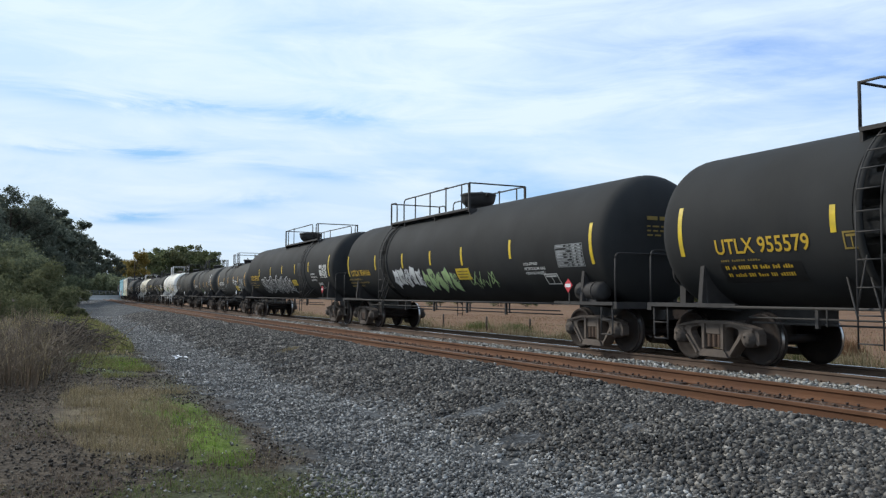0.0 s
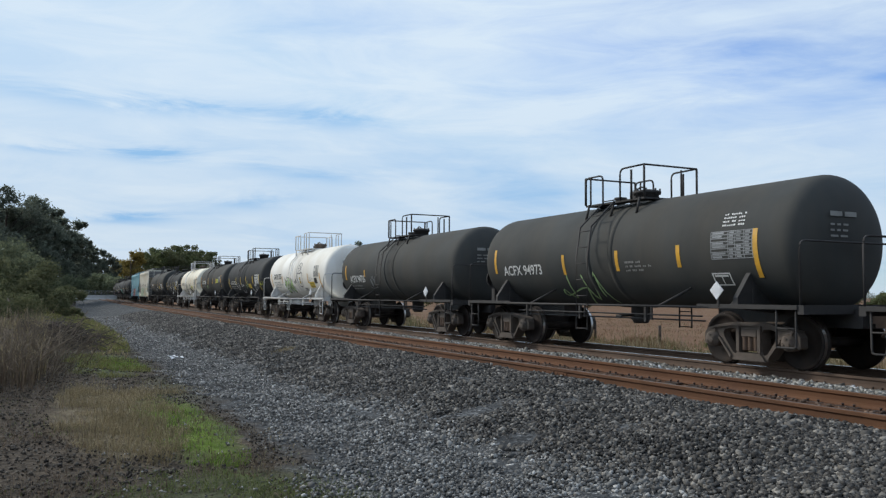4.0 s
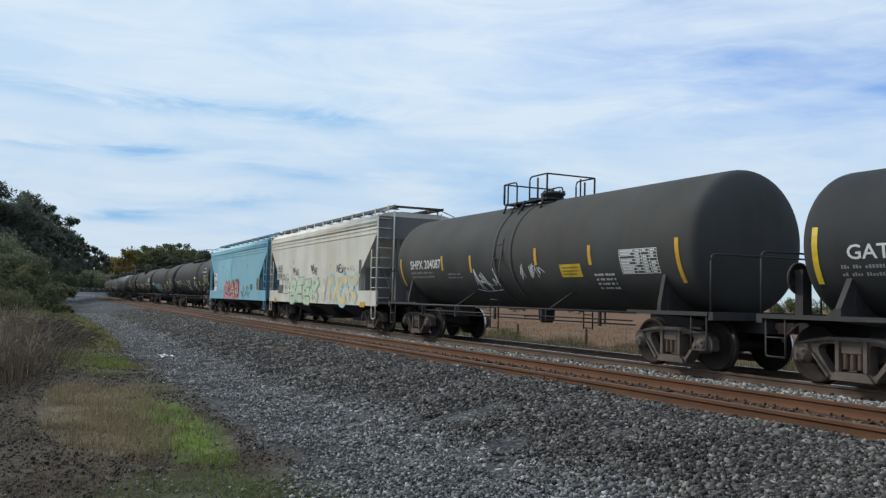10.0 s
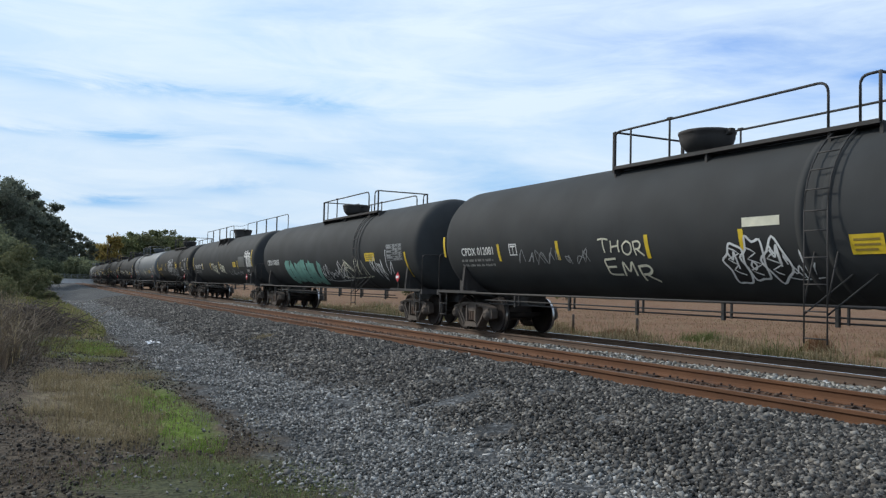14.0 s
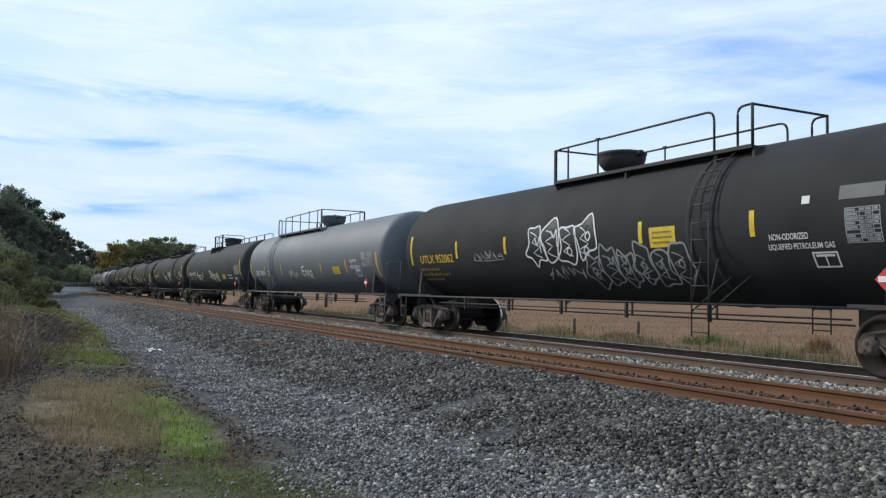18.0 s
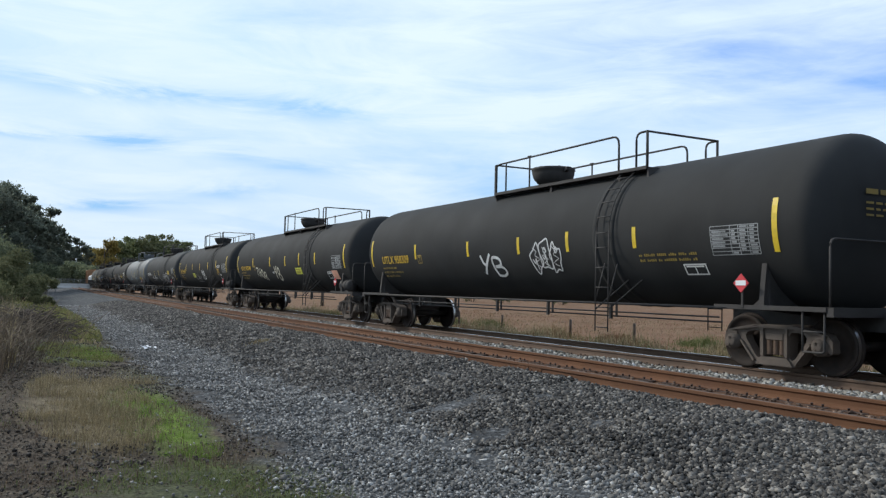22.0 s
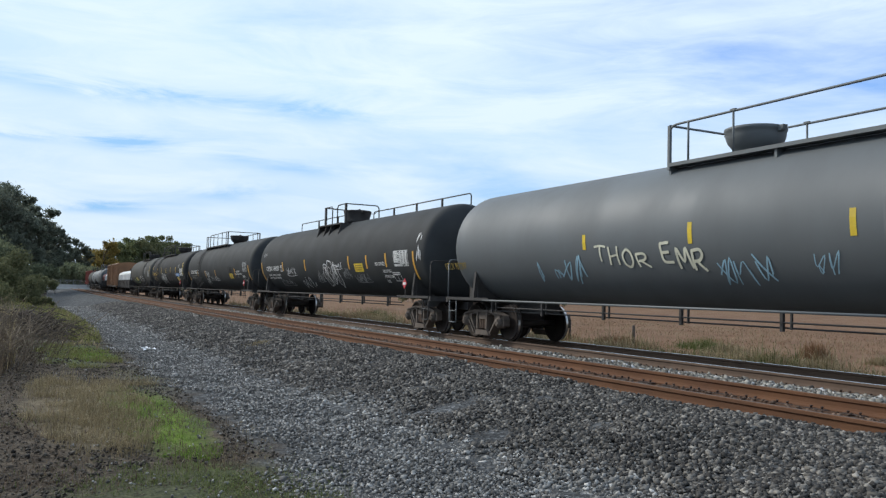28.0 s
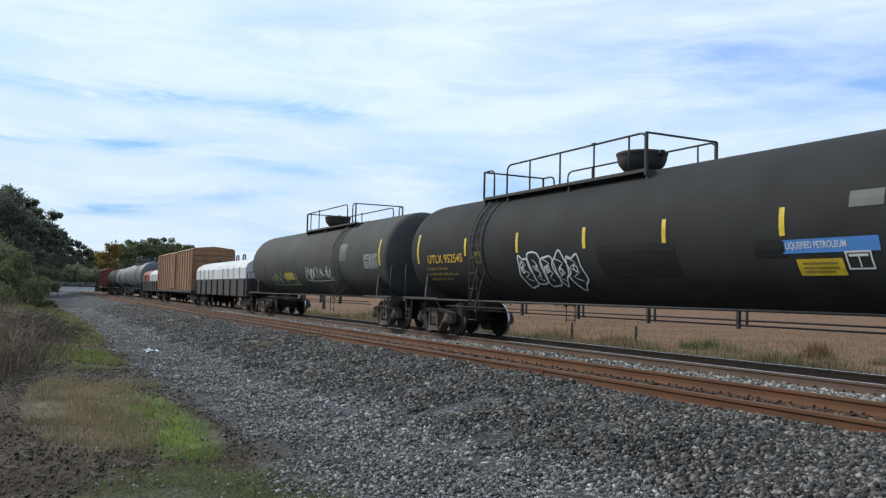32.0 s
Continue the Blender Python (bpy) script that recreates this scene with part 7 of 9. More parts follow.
panel(28, 4.47, -0.14, 5.23, 0.52, PATCH_G)
warning(28, -3.18, -0.85, -1.85, -0.51)
panel(26, 3.99, -0.44, 4.94, -0.09, PATCH_K)
warning(26, 3.97, -0.81, 4.85, -0.51)
strip(26, 5.45, -0.7, 5.63, -0.24)
text(26, 5.88, -0.48, 6.71, -0.36, 'NON-ODORIZED', MARK_W)
text(26, 5.73, -0.63, 7.08, -0.5, 'LIQUEFIED PETROLEUM GAS', MARK_W)
lines(26, 5.87, -0.79, 6.45, -0.67, MARK_G, 2)
square(26, 7.19, -1.01, 7.73, -0.66, MARK_W)
data_panel(26, 7.55, -0.44, 8.5, 0.08)
strip(26, 8.76, -0.95, 8.96, -0.11)
rust_spots(13, 11, 2, 3.2)
rust_spots(12, 9, 2, 3.0)
panel(13, -5.2, 1.52, -1.0, 3.52, BLUE_R)


# ---- ground ----


def ground_z(x, a):
    """Height of the ground; a: metres across from the train's centre line, negative on the camera's side."""
    z = np.interp(a, (-900, -200, -60, -22, -15, -10.6, -8.3, -6.5, -5.08, -4.9, -3.5, -3.3, -2.0, -1.1, -0.7, 2.3, 3.6, 9, 60, 300, 900),
                  (25, 14, 3.5, 0.4, -0.30, -0.46, -0.46, -0.10, -0.06, -0.11, -0.11, -0.10, -0.11, -0.17, -0.22, -0.22, -0.55, -0.6, -0.5, 0.2, 1.5))
    return z


def ground_material():
    m = bpy.data.materials.new("ground_cover")
    m.use_nodes = True
    n, l = m.node_tree.nodes, m.node_tree.links
    b = n["Principled BSDF"]
    b.inputs["Roughness"].default_value = 0.95
    b.inputs["Specular IOR Level"].default_value = 0.2
    at = n.new("ShaderNodeAttribute")
    at.attribute_name = "across"
    geo = n.new("ShaderNodeNewGeometry")

    def noise_at(scale, detail=6, rough=0.6):
        q = n.new("ShaderNodeTexNoise")
        q.inputs["Scale"].default_value = scale
        q.inputs["Detail"].default_value = detail
        q.inputs["Roughness"].default_value = rough
        l.new(geo.outputs["Position"], q.inputs["Vector"])
        return q.outputs["Fac"]

    def ramp(fac, stops):
        r = n.new("ShaderNodeValToRGB")
        while len(r.color_ramp.elements) < len(stops):
            r.color_ramp.elements.new(0.5)
        for e, (p, c) in zip(r.color_ramp.elements, stops):
            e.position, e.color = p, (*c, 1)
        l.new(fac, r.inputs[0])
        return r.outputs[0]

    def mixc(fac, a, c):
        x = n.new("ShaderNodeMix")
        x.data_type = "RGBA"
        l.new(fac, x.inputs[0])
        l.new(a, x.inputs[6])
        l.new(c, x.inputs[7])
        return x.outputs[2]

    def step(value, lo, hi, wobble, scale):
        q = n.new("ShaderNodeMath")
        q.operation = "MULTIPLY_ADD"
        l.new(noise_at(scale), q.inputs[0])
        q.inputs[1].default_value = wobble
        q.inputs[2].default_value = -wobble / 2
        s = n.new("ShaderNodeMath")
        s.operation = "ADD"
        l.new(value, s.inputs[0])
        l.new(q.outputs[0], s.inputs[1])
        r = n.new("ShaderNodeMapRange")
        r.inputs["From Min"].default_value, r.inputs["From Max"].default_value = lo, hi
        l.new(s.outputs[0], r.inputs["Value"])
        return r.outputs[0]

    vor = n.new("ShaderNodeTexVoronoi")
    vor.inputs["Scale"].default_value = 22.0
    vor.inputs["Randomness"].default_value = 1.0
    l.new(geo.outputs["Position"], vor.inputs["Vector"])
    sep = n.new("ShaderNodeSeparateColor")
    l.new(vor.outputs["Color"], sep.inputs[0])
    gravel = ramp(sep.outputs[0], ((0.0, (0.035, 0.036, 0.037)), (0.6, (0.068, 0.07, 0.071)), (0.9, (0.115, 0.117, 0.118)), (1.0, (0.24, 0.24, 0.24))))
    worn = ramp(noise_at(0.45, 5, 0.6), ((0.35, (0.72, 0.72, 0.72)), (0.65, (1.25, 1.25, 1.24))))
    tone = n.new("ShaderNodeMix")
    tone.data_type, tone.blend_type = "RGBA", "MULTIPLY"
    tone.inputs[0].default_value = 1.0
    l.new(gravel, tone.inputs[6])
    l.new(worn, tone.inputs[7])
    gravel = tone.outputs[2]
    dirt = ramp(noise_at(5.5, 12, 0.8), ((0.38, (0.024, 0.018, 0.013)), (0.5, (0.062, 0.047, 0.033)), (0.63, (0.135, 0.105, 0.075))))
    place = n.new("ShaderNodeSeparateXYZ")
    l.new(geo.outputs["Position"], place.inputs[0])

    def zone(cx, cy, rx, ry):
        """Soft uneven oval on the ground."""
        q = n.new("ShaderNodeCombineXYZ")
        for k, (c0, r0) in enumerate(((cx, rx), (cy, ry))):
            d = n.new("ShaderNodeMath")
            d.operation = "MULTIPLY_ADD"
            l.new(place.outputs[k], d.inputs[0])
            d.inputs[1].default_value, d.inputs[2].default_value = 1 / r0, -c0 / r0
            l.new(d.outputs[0], q.inputs[k])
        ln = n.new("ShaderNodeVectorMath")
        ln.operation = "LENGTH"
        l.new(q.outputs[0], ln.inputs[0])
        return step(ln.outputs["Value"], 1.25, 0.6, 1.3, 1.6)

    def two(scale, lo, hi):
        return ramp(noise_at(scale, 9, 0.75), ((0.35, lo), (0.65, hi)))

    verge = dirt
    for spot, lo, hi, scale in (((-12.2, 0.9, 3.2, 0.75), (0.1, 0.08, 0.05), (0.25, 0.2, 0.125), 7.0),
                                ((-7.1, 1.7, 1.0, 1.2), (0.035, 0.04, 0.02), (0.09, 0.095, 0.045), 6.0),
                                ((-21.5, 1.35, 3.4, 0.85), (0.05, 0.065, 0.025), (0.12, 0.145, 0.05), 4.0),
                                ((-44, 2.2, 16, 0.75), (0.12, 0.125, 0.05), (0.24, 0.225, 0.1), 1.5),
                                ((-15.5, 2.2, 2.2, 0.45), (0.05, 0.05, 0.03), (0.13, 0.12, 0.08), 5.0),
                                ((-11.2, 1.66, 2.6, 0.52), (0.07, 0.11, 0.015), (0.16, 0.23, 0.03), 6.0)):
        verge = mixc(zone(*spot), verge, two(scale, lo, hi))
    field = ramp(noise_at(0.3, 9, 0.75), ((0.3, (0.13, 0.068, 0.036)), (0.5, (0.19, 0.105, 0.058)), (0.72, (0.22, 0.15, 0.085))))
    brown = ramp(sep.outputs[1], ((0.0, (0.06, 0.045, 0.035)), (1.0, (0.16, 0.12, 0.1))))
    c = mixc(step(at.outputs["Fac"], -10.5, -9.8, 1.8, 2.2), verge, gravel)
    c = mixc(step(at.outputs["Fac"], -1.6, -0.9, 0.5, 2.0), c, brown)
    c = mixc(step(at.outputs["Fac"], 2.6, 3.4, 0.8, 0.8), c, field)
    rusty = ramp(noise_at(3.0, 6, 0.6), ((0.35, (0.075, 0.04, 0.024)), (0.65, (0.13, 0.072, 0.044))))
    c = mixc(step(at.outputs["Fac"], -4.98, -4.9, 0.02, 2.0), c, mixc(step(at.outputs["Fac"], -3.46, -3.4, 0.02, 2.0), rusty, c))
    l.new(c, b.inputs["Base Color"])
    bp = n.new("ShaderNodeBump")
    bp.inputs["Strength"].default_value = 0.7
    bp.inputs["Distance"].default_value = 0.03
    l.new(vor.outputs["Distance"], bp.inputs["Height"])
    l.new(bp.outputs[0], b.inputs["Normal"])
    return m


def build_ground():
    xs = np.concatenate([-np.geomspace(4000, 60, 26), np.arange(-58, 30, 0.8), np.geomspace(32, 4000, 18)])
    aa = np.concatenate([-np.geomspace(4000, 24, 24), np.arange(-22, -11.5, 0.7), np.arange(-11, 5, 0.35), np.arange(5, 14, 1.0), np.geomspace(15, 4000, 28)])
    vs, across = [], []
    for x in xs:
        c = float(line_y(x)) if x > -420 else float(line_y(-420))
        for a in aa:
            z = float(ground_z(x, a))
            near = math.exp(-((x + 12) / 40) ** 2)
            if abs(a + 6) < 12:
                z += near * 0.05 * (noise.noise((x * 0.7, a * 0.7, 0)) + 0.5 * noise.noise((x * 2.1, a * 2.1, 3)))
            if -8.4 < a < -6.2:
                z += near * 0.05 * noise.noise((x * 1.3, a * 1.3, 9))
            vs.append((x, c + a, z))
            across.append(a)
    n = len(aa)
    fs = [(i * n + j, (i + 1) * n + j, (i + 1) * n + j + 1, i * n + j + 1) for i in range(len(xs) - 1) for j in range(n - 1)]
    me = bpy.data.meshes.new("ground")
    me.from_pydata(vs, [], fs)
    me.attributes.new("across", "FLOAT", "POINT").data.foreach_set("value", across)
    me.polygons.foreach_set("use_smooth", [True] * len(fs))
    me.materials.append(ground_material())
    tagged(new("ground", me), "gravel trackside, weedy verge and dry reddish field", "ground", kind="structure")


build_ground()


# ---- rails ----
RAIL_PROFILE = [(-0.07, -0.18), (0.07, -0.18), (0.07, -0.165), (0.02, -0.145), (0.011, -0.12), (0.011, -0.06), (0.034, -0.042), (0.034, -0.008), (0.026, 0.0),
                (-0.026, 0.0), (-0.034, -0.008), (-0.034, -0.042), (-0.011, -0.06), (-0.011, -0.12), (-0.02, -0.145), (-0.07, -0.165)]


def rail_mesh(lat, z, s0, s1, side, top):
    s, n = Shape(), len(RAIL_PROFILE)
    stations = list(np.arange(s0, -60, 6.0)) + list(np.arange(-60, s1, 1.5))
    vs = []
    for q in stations:
        for dy, dz in RAIL_PROFILE:
            p, _ = on_line(q, lat + dy, z + dz)
            vs.append(p)
    fs, ms = [], []
    for i in range(len(stations) - 1):
        for j in range(n):
            fs.append((i * n + j, i * n + (j + 1) % n, (i + 1) * n + (j + 1) % n, (i + 1) * n + j))
            ms.append(1 if j in (8, ) else 0)
    s.add(vs, fs)
    s.m = ms
    return s.mesh("rail", side, top)


def build_tracks():
    tie = Shape()
    tie.box(-0.11, 0.11, -1.3, 1.3, -0.17, 0.0, bevel=0.012)
    tie_me = tie.mesh("tie", TIE)
    clip = Shape()
    clip.box(-0.16, 0.16, -0.16, 0.16, 0.0, 0.016)
    for y in (-0.105, 0.105):
        for x in (-0.08, 0.08):
            clip.lathe([(0.0, 0.014), (0.025, 0.014), (0.028, 0.022), (0.04, 0.018)], "z", (x, y, 0.01), 6)
    clip_me = clip.mesh("tie_plate", CLIP)
    for name, label, lat, z, side, top, s1 in (("track_near", "unused siding track with rusty orange rails", -SPACING, NEAR_Z, RAIL_RUST, RAIL_TOP, 60),
                                               ("track_main", "main track with polished rail heads", 0.0, 0.0, RAIL_BROWN, RAIL_SHINE, 120)):
        track = tagged(new(name), label, "railway track", kind="structure")
        for y in (-0.7535, 0.7535):
            part("rail", rail_mesh(lat + y, z, -600, s1, side, top), None, track)
        for i in range(150):
            q = 6.0 - i * 0.52
            p, a = on_line(q, lat)
            m = part("tie", tie_me, None, track)
            m.location, m.rotation_euler = (p.x, p.y, z - 0.19), (0, 0, a)
            if i < 110:
                for y in ((0.7535,) if name == "track_near" else (-0.7535, 0.7535)):
                    p, a = on_line(q, lat + y)
                    c = part("tie_plate", clip_me, None, track)
                    c.location, c.rotation_euler = (p.x, p.y, z - 0.186), (0, 0, a)
        if name == "track_near":
            for q in (-11.4, -23.3):
                p, a = on_line(q, lat - 0.7535)
                s = Shape()
                s.box(-0.36, 0.36, -0.024, -0.012, -0.12, -0.055)
                for i in range(4):
                    s.lathe([(0.0, 0.016), (-0.012, 0.016)], "y", (-0.27 + 0.18 * i, -0.024, -0.09), 6)
                s.box(-0.005, 0.005, -0.037, 0.0, -0.17, 0.001)
                j = part("joint_bar", s, RAIL_RUST, track)
                j.location, j.rotation_euler = (p.x, p.y, z), (0, 0, a)


build_tracks()


# ---- loose stones ----


def stone_material(name, lo, mid, hi):
    m = bpy.data.materials.new(name)
    m.use_nodes = True
    n, l = m.node_tree.nodes, m.node_tree.links
    b = n["Principled BSDF"]
    b.inputs["Roughness"].default_value = 0.85
    g = n.new("ShaderNodeNewGeometry")
    r = n.new("ShaderNodeValToRGB")
    r.color_ramp.elements.new(0.5)
    r.color_ramp.elements.new(0.9)
    for e, (p, c) in zip(r.color_ramp.elements, ((0.0, lo), (0.5, mid), (0.88, hi), (1.0, tuple(min(0.6, 1.8 * q) for q in hi)))):
        e.position, e.color = p, (*c, 1)
    l.new(g.outputs["Random Per Island"], r.inputs[0])
    l.new(r.outputs[0], b.inputs["Base Color"])
    return m


def scatter_stones(name, label, material, spots, seed):
    """spots: arrays of x, across, size. Angular stones half sunk in the bed."""
    rng = np.random.default_rng(seed)
    x, a, size = spots
    n = len(x)
    base = np.array([(i, j, k) for k in (-1, 1) for i, j in ((-1, -1), (1, -1), (1, 1), (-1, 1))], float) * 0.72
    f = np.array([(3, 2, 1, 0), (4, 5, 6, 7), (0, 1, 5, 4), (1, 2, 6, 5), (2, 3, 7, 6), (3, 0, 4, 7)])
    v = (np.repeat(base[None], n, 0) + rng.uniform(-0.34, 0.34, (n, 8, 3))) * rng.uniform(0.5, 1.2, (n, 1, 3))
    spin, d = np.linalg.qr(rng.normal(size=(n, 3, 3)))
    v = np.einsum("nij,nkj->nki", spin * np.sign(np.linalg.det(spin))[:, None, None], v) * size[:, None, None]
    vx, vy, vz = v[..., 0], v[..., 1], v[..., 2] * 0.85
    z0 = ground_z(x, a)
    near = np.exp(-((x + 12) / 40) ** 2)
    bumps = np.array([noise.noise((p * 0.7, q * 0.7, 0)) + 0.5 * noise.noise((p * 2.1, q * 2.1, 3)) for p, q in zip(x, a)])
    extra = np.array([noise.noise((p * 1.3, q * 1.3, 9)) if -8.4 < q < -6.2 else 0.0 for p, q in zip(x, a)])
    z0 = z0 + near * 0.05 * (bumps + extra)
    y = line_y(x) + a
    co = np.stack([vx + x[:, None], vy + y[:, None], vz + (z0 + 0.2 * size + 0.009)[:, None]], -1).reshape(-1, 3)
    faces = (f[None] + 8 * np.arange(n)[:, None, None]).reshape(-1, 4)
    me = bpy.data.meshes.new(name)
    me.vertices.add(len(co))
    me.vertices.foreach_set("co", co.ravel())
    me.loops.add(faces.size)
    me.loops.foreach_set("vertex_index", faces.ravel().astype(np.int32))
    me.polygons.add(len(faces))
    me.polygons.foreach_set("loop_start", np.arange(0, faces.size, 4, dtype=np.int32))
    me.update(calc_edges=True)
    me.materials.append(material)
    return tagged(new(name, me), label, "gravel", kind="stuff")


def build_stones():
    rng = np.random.default_rng(5)
    grey = stone_material("crushed_grey_rock", (0.019, 0.0168, 0.0148), (0.058, 0.052, 0.0455), (0.18, 0.164, 0.142))
    pale = stone_material("pale_crushed_rock", (0.07, 0.062, 0.052), (0.22, 0.205, 0.175), (0.4, 0.38, 0.335))
    bed = stone_material("rust_stained_rock", (0.06, 0.034, 0.021), (0.1, 0.06, 0.038), (0.15, 0.1, 0.07))
    n = 190000
    t = rng.random(n)
    x = -3.2 - 62 * t ** 2.1
    a = rng.uniform(-11.4, -5.05, n)
    edge = -9.85 + 1.0 * np.array([noise.noise((p * 0.5, 2.0, 4)) for p in x])
    keep = (a > edge + rng.exponential(0.3, n) - 0.35)
    x, a = x[keep], a[keep]
    size = np.exp(rng.normal(0, 0.3, len(x))) * 0.0175 * np.where(a > -8.4, 1.1, 0.8) * (1 + 0.008 * np.maximum(0, -x - 7))
    road = stone_material("worn_road_gravel", (0.058, 0.056, 0.052), (0.135, 0.13, 0.121), (0.3, 0.29, 0.27))
    edge = a + 0.5 * np.array([noise.noise((p * 0.4, q * 0.8, 6)) for p, q in zip(x, a)]) + rng.normal(0, 0.2, len(a)) < -8.1
    scatter_stones("gravel", "dark grey crushed ballast stones beside the siding", grey, (x[~edge], a[~edge], size[~edge]), 1)
    scatter_stones("gravel", "paler worn gravel of the service road", road, (x[edge], a[edge], size[edge]), 4)
    # clods and small stones strewn on the verge
    soil = stone_material("brown_soil_clod", (0.014, 0.01, 0.007), (0.04, 0.03, 0.021), (0.1, 0.085, 0.065))
    n = 16000
    x = -5.5 - 22 * rng.random(n) ** 1.5
    a = rng.uniform(-1.6, 2.5, n) - line_y(x)
    size = np.minimum(np.exp(rng.normal(0, 0.4, n)) * 0.012, 0.024)
    y = a + line_y(x)
    bare = (((x + 10.8) / 2.4) ** 2 + ((y - 1.68) / 0.6) ** 2 > 1) & (((x + 12.2) / 3.2) ** 2 + ((y - 0.85) / 0.75) ** 2 > 1) & (((x + 7.1) / 1.1) ** 2 + ((y - 1.7) / 1.2) ** 2 > 1)
    x, a, size = x[bare], a[bare], size[bare]
    scatter_stones("soil", "dark brown soil clods and pebbles on the verge", soil, (x, a, size), 6)
    n = 420
    x = -6.0 - 14 * rng.random(n) ** 1.4
    a = rng.uniform(0.6, 2.6, n) - line_y(x)
    scatter_stones("gravel", "grey stones strewn into the verge", road, (x, a, np.minimum(np.exp(rng.normal(0, 0.3, n)) * 0.013, 0.02)), 7)
    n = 17000
    x = -7.0 - 44 * rng.random(n) ** 1.6
    a = rng.uniform(-3.2, -0.95, n)
    size = np.exp(rng.normal(0, 0.3, n)) * 0.026
    scatter_stones("gravel", "pale crushed ballast between the two tracks", pale, (x, a, size), 2)
    n = 1500
    x = -6.0 - 25 * rng.random(n) ** 1.4
    a = rng.uniform(-4.8, -3.6, n)
    size = np.exp(rng.normal(0, 0.3, n)) * 0.022
    scatter_stones("gravel", "dark ballast inside the siding track", bed, (x, a, size), 3)


build_stones()


# ---- plants ----


def leaf_material(name, lo, hi, trans=0.25):
    m = bpy.data.materials.new(name)
    m.use_nodes = True
    n, l = m.node_tree.nodes, m.node_tree.links
    b = n["Principled BSDF"]
    thin = n.new("ShaderNodeBsdfTranslucent")
    both = n.new("ShaderNodeMixShader")
    both.inputs[0].default_value = trans
    l.new(b.outputs[0], both.inputs[1])
    l.new(thin.outputs[0], both.inputs[2])
    l.new(both.outputs[0], n["Material Output"].inputs["Surface"])
    b.inputs["Roughness"].default_value = 0.75
    b.inputs["Specular IOR Level"].default_value = 0.25
    g = n.new("ShaderNodeNewGeometry")
    oi = n.new("ShaderNodeObjectInfo")
    mx = n.new("ShaderNodeMix")
    mx.data_type = "RGBA"
    l.new(g.outputs["Random Per Island"], mx.inputs[0])
    mx.inputs[6].default_value, mx.inputs[7].default_value = (*lo, 1), (*hi, 1)
    r = n.new("ShaderNodeMapRange")
    r.inputs["To Min"].default_value, r.inputs["To Max"].default_value = 0.8, 1.2
    l.new(oi.outputs["Random"], r.inputs["Value"])
    h = n.new("ShaderNodeHueSaturation")
    l.new(r.outputs[0], h.inputs["Value"])
    l.new(mx.outputs[2], h.inputs["Color"])
    l.new(h.outputs[0], b.inputs["Base Color"])
    l.new(h.outputs[0], thin.inputs["Color"])
    return m


LEAF_DARK = leaf_material("dark_evergreen_leaves", (0.11, 0.128, 0.1), (0.22, 0.245, 0.185), 0.5)
LEAF_MID = leaf_material("dull_green_thicket_leaves", (0.1, 0.12, 0.075), (0.22, 0.24, 0.14), 0.5)
LEAF_OLIVE = leaf_material("olive_leaves", (0.1, 0.115, 0.058), (0.22, 0.225, 0.12), 0.5)
LEAF_GREEN = leaf_material("mid_green_leaves", (0.09, 0.11, 0.05), (0.2, 0.22, 0.105), 0.45)
LEAF_YELLOW = leaf_material("yellowing_leaves", (0.22, 0.17, 0.05), (0.42, 0.32, 0.1), 0.45)
BARK = mat("grey_brown_bark", (0.09, 0.07, 0.055), 0.9, 0, 0.3, 5.0, (0.04, 0.032, 0.027), 0.6, 3.0, 0.5, 20)
BLADE_GREEN = leaf_material("fresh_grass_blades", (0.1, 0.17, 0.02), (0.2, 0.3, 0.045))
BLADE_MID = leaf_material("trackside_grass_blades", (0.07, 0.095, 0.028), (0.16, 0.175, 0.06))
BLADE_YELLOW = leaf_material("yellow_green_grass_blades", (0.13, 0.14, 0.045), (0.27, 0.26, 0.095))
BLADE_DRY = leaf_material("dry_grass_blades", (0.17, 0.137, 0.076), (0.38, 0.305, 0.178))
BLADE_BROWN = leaf_material("dead_brown_stalks", (0.075, 0.056, 0.04), (0.19, 0.145, 0.105), 0.35)
BLADE_RED = leaf_material("reddish_dry_stalks", (0.14, 0.075, 0.04), (0.26, 0.155, 0.085), 0.35)


def leaves_mesh(name, centres, radii, n, size, material, seed, flat=0.8):
    """Small bent leaf clumps filling a cluster of lobes, thickest near their skins."""
    rng = np.random.default_rng(seed)
    k = rng.integers(0, len(centres), n)
    d = rng.normal(size=(n, 3))
    d /= np.linalg.norm(d, axis=1)[:, None]
    r = rng.random(n) ** 0.4 * (1 + 0.12 * rng.normal(size=n))
    c = np.array(centres)[k] + d * (np.array(radii)[k] * r)[:, None] * np.array((1, 1, flat))
    e1 = rng.normal(size=(n, 3))
    e1 /= np.linalg.norm(e1, axis=1)[:, None]
    e2 = np.cross(e1, rng.normal(size=(n, 3)))
    e2 /= np.linalg.norm(e2, axis=1)[:, None]
    q = size * np.exp(rng.normal(0, 0.3, n))[:, None]
    bendv = np.cross(e1, e2) * q * 0.35
    v = np.stack([c - e1 * q, c - e2 * q * 0.55 + bendv, c + e1 * q, c + e2 * q * 0.55 + bendv], 1).reshape(-1, 3)
    faces = np.concatenate([np.array([(0, 1, 2), (0, 2, 3)])[None] + 4 * np.arange(n)[:, None, None]]).reshape(-1, 3)
    me = bpy.data.meshes.new(name)
    me.from_pydata(v.tolist(), [], faces.tolist())
    me.materials.append(material)
    return me


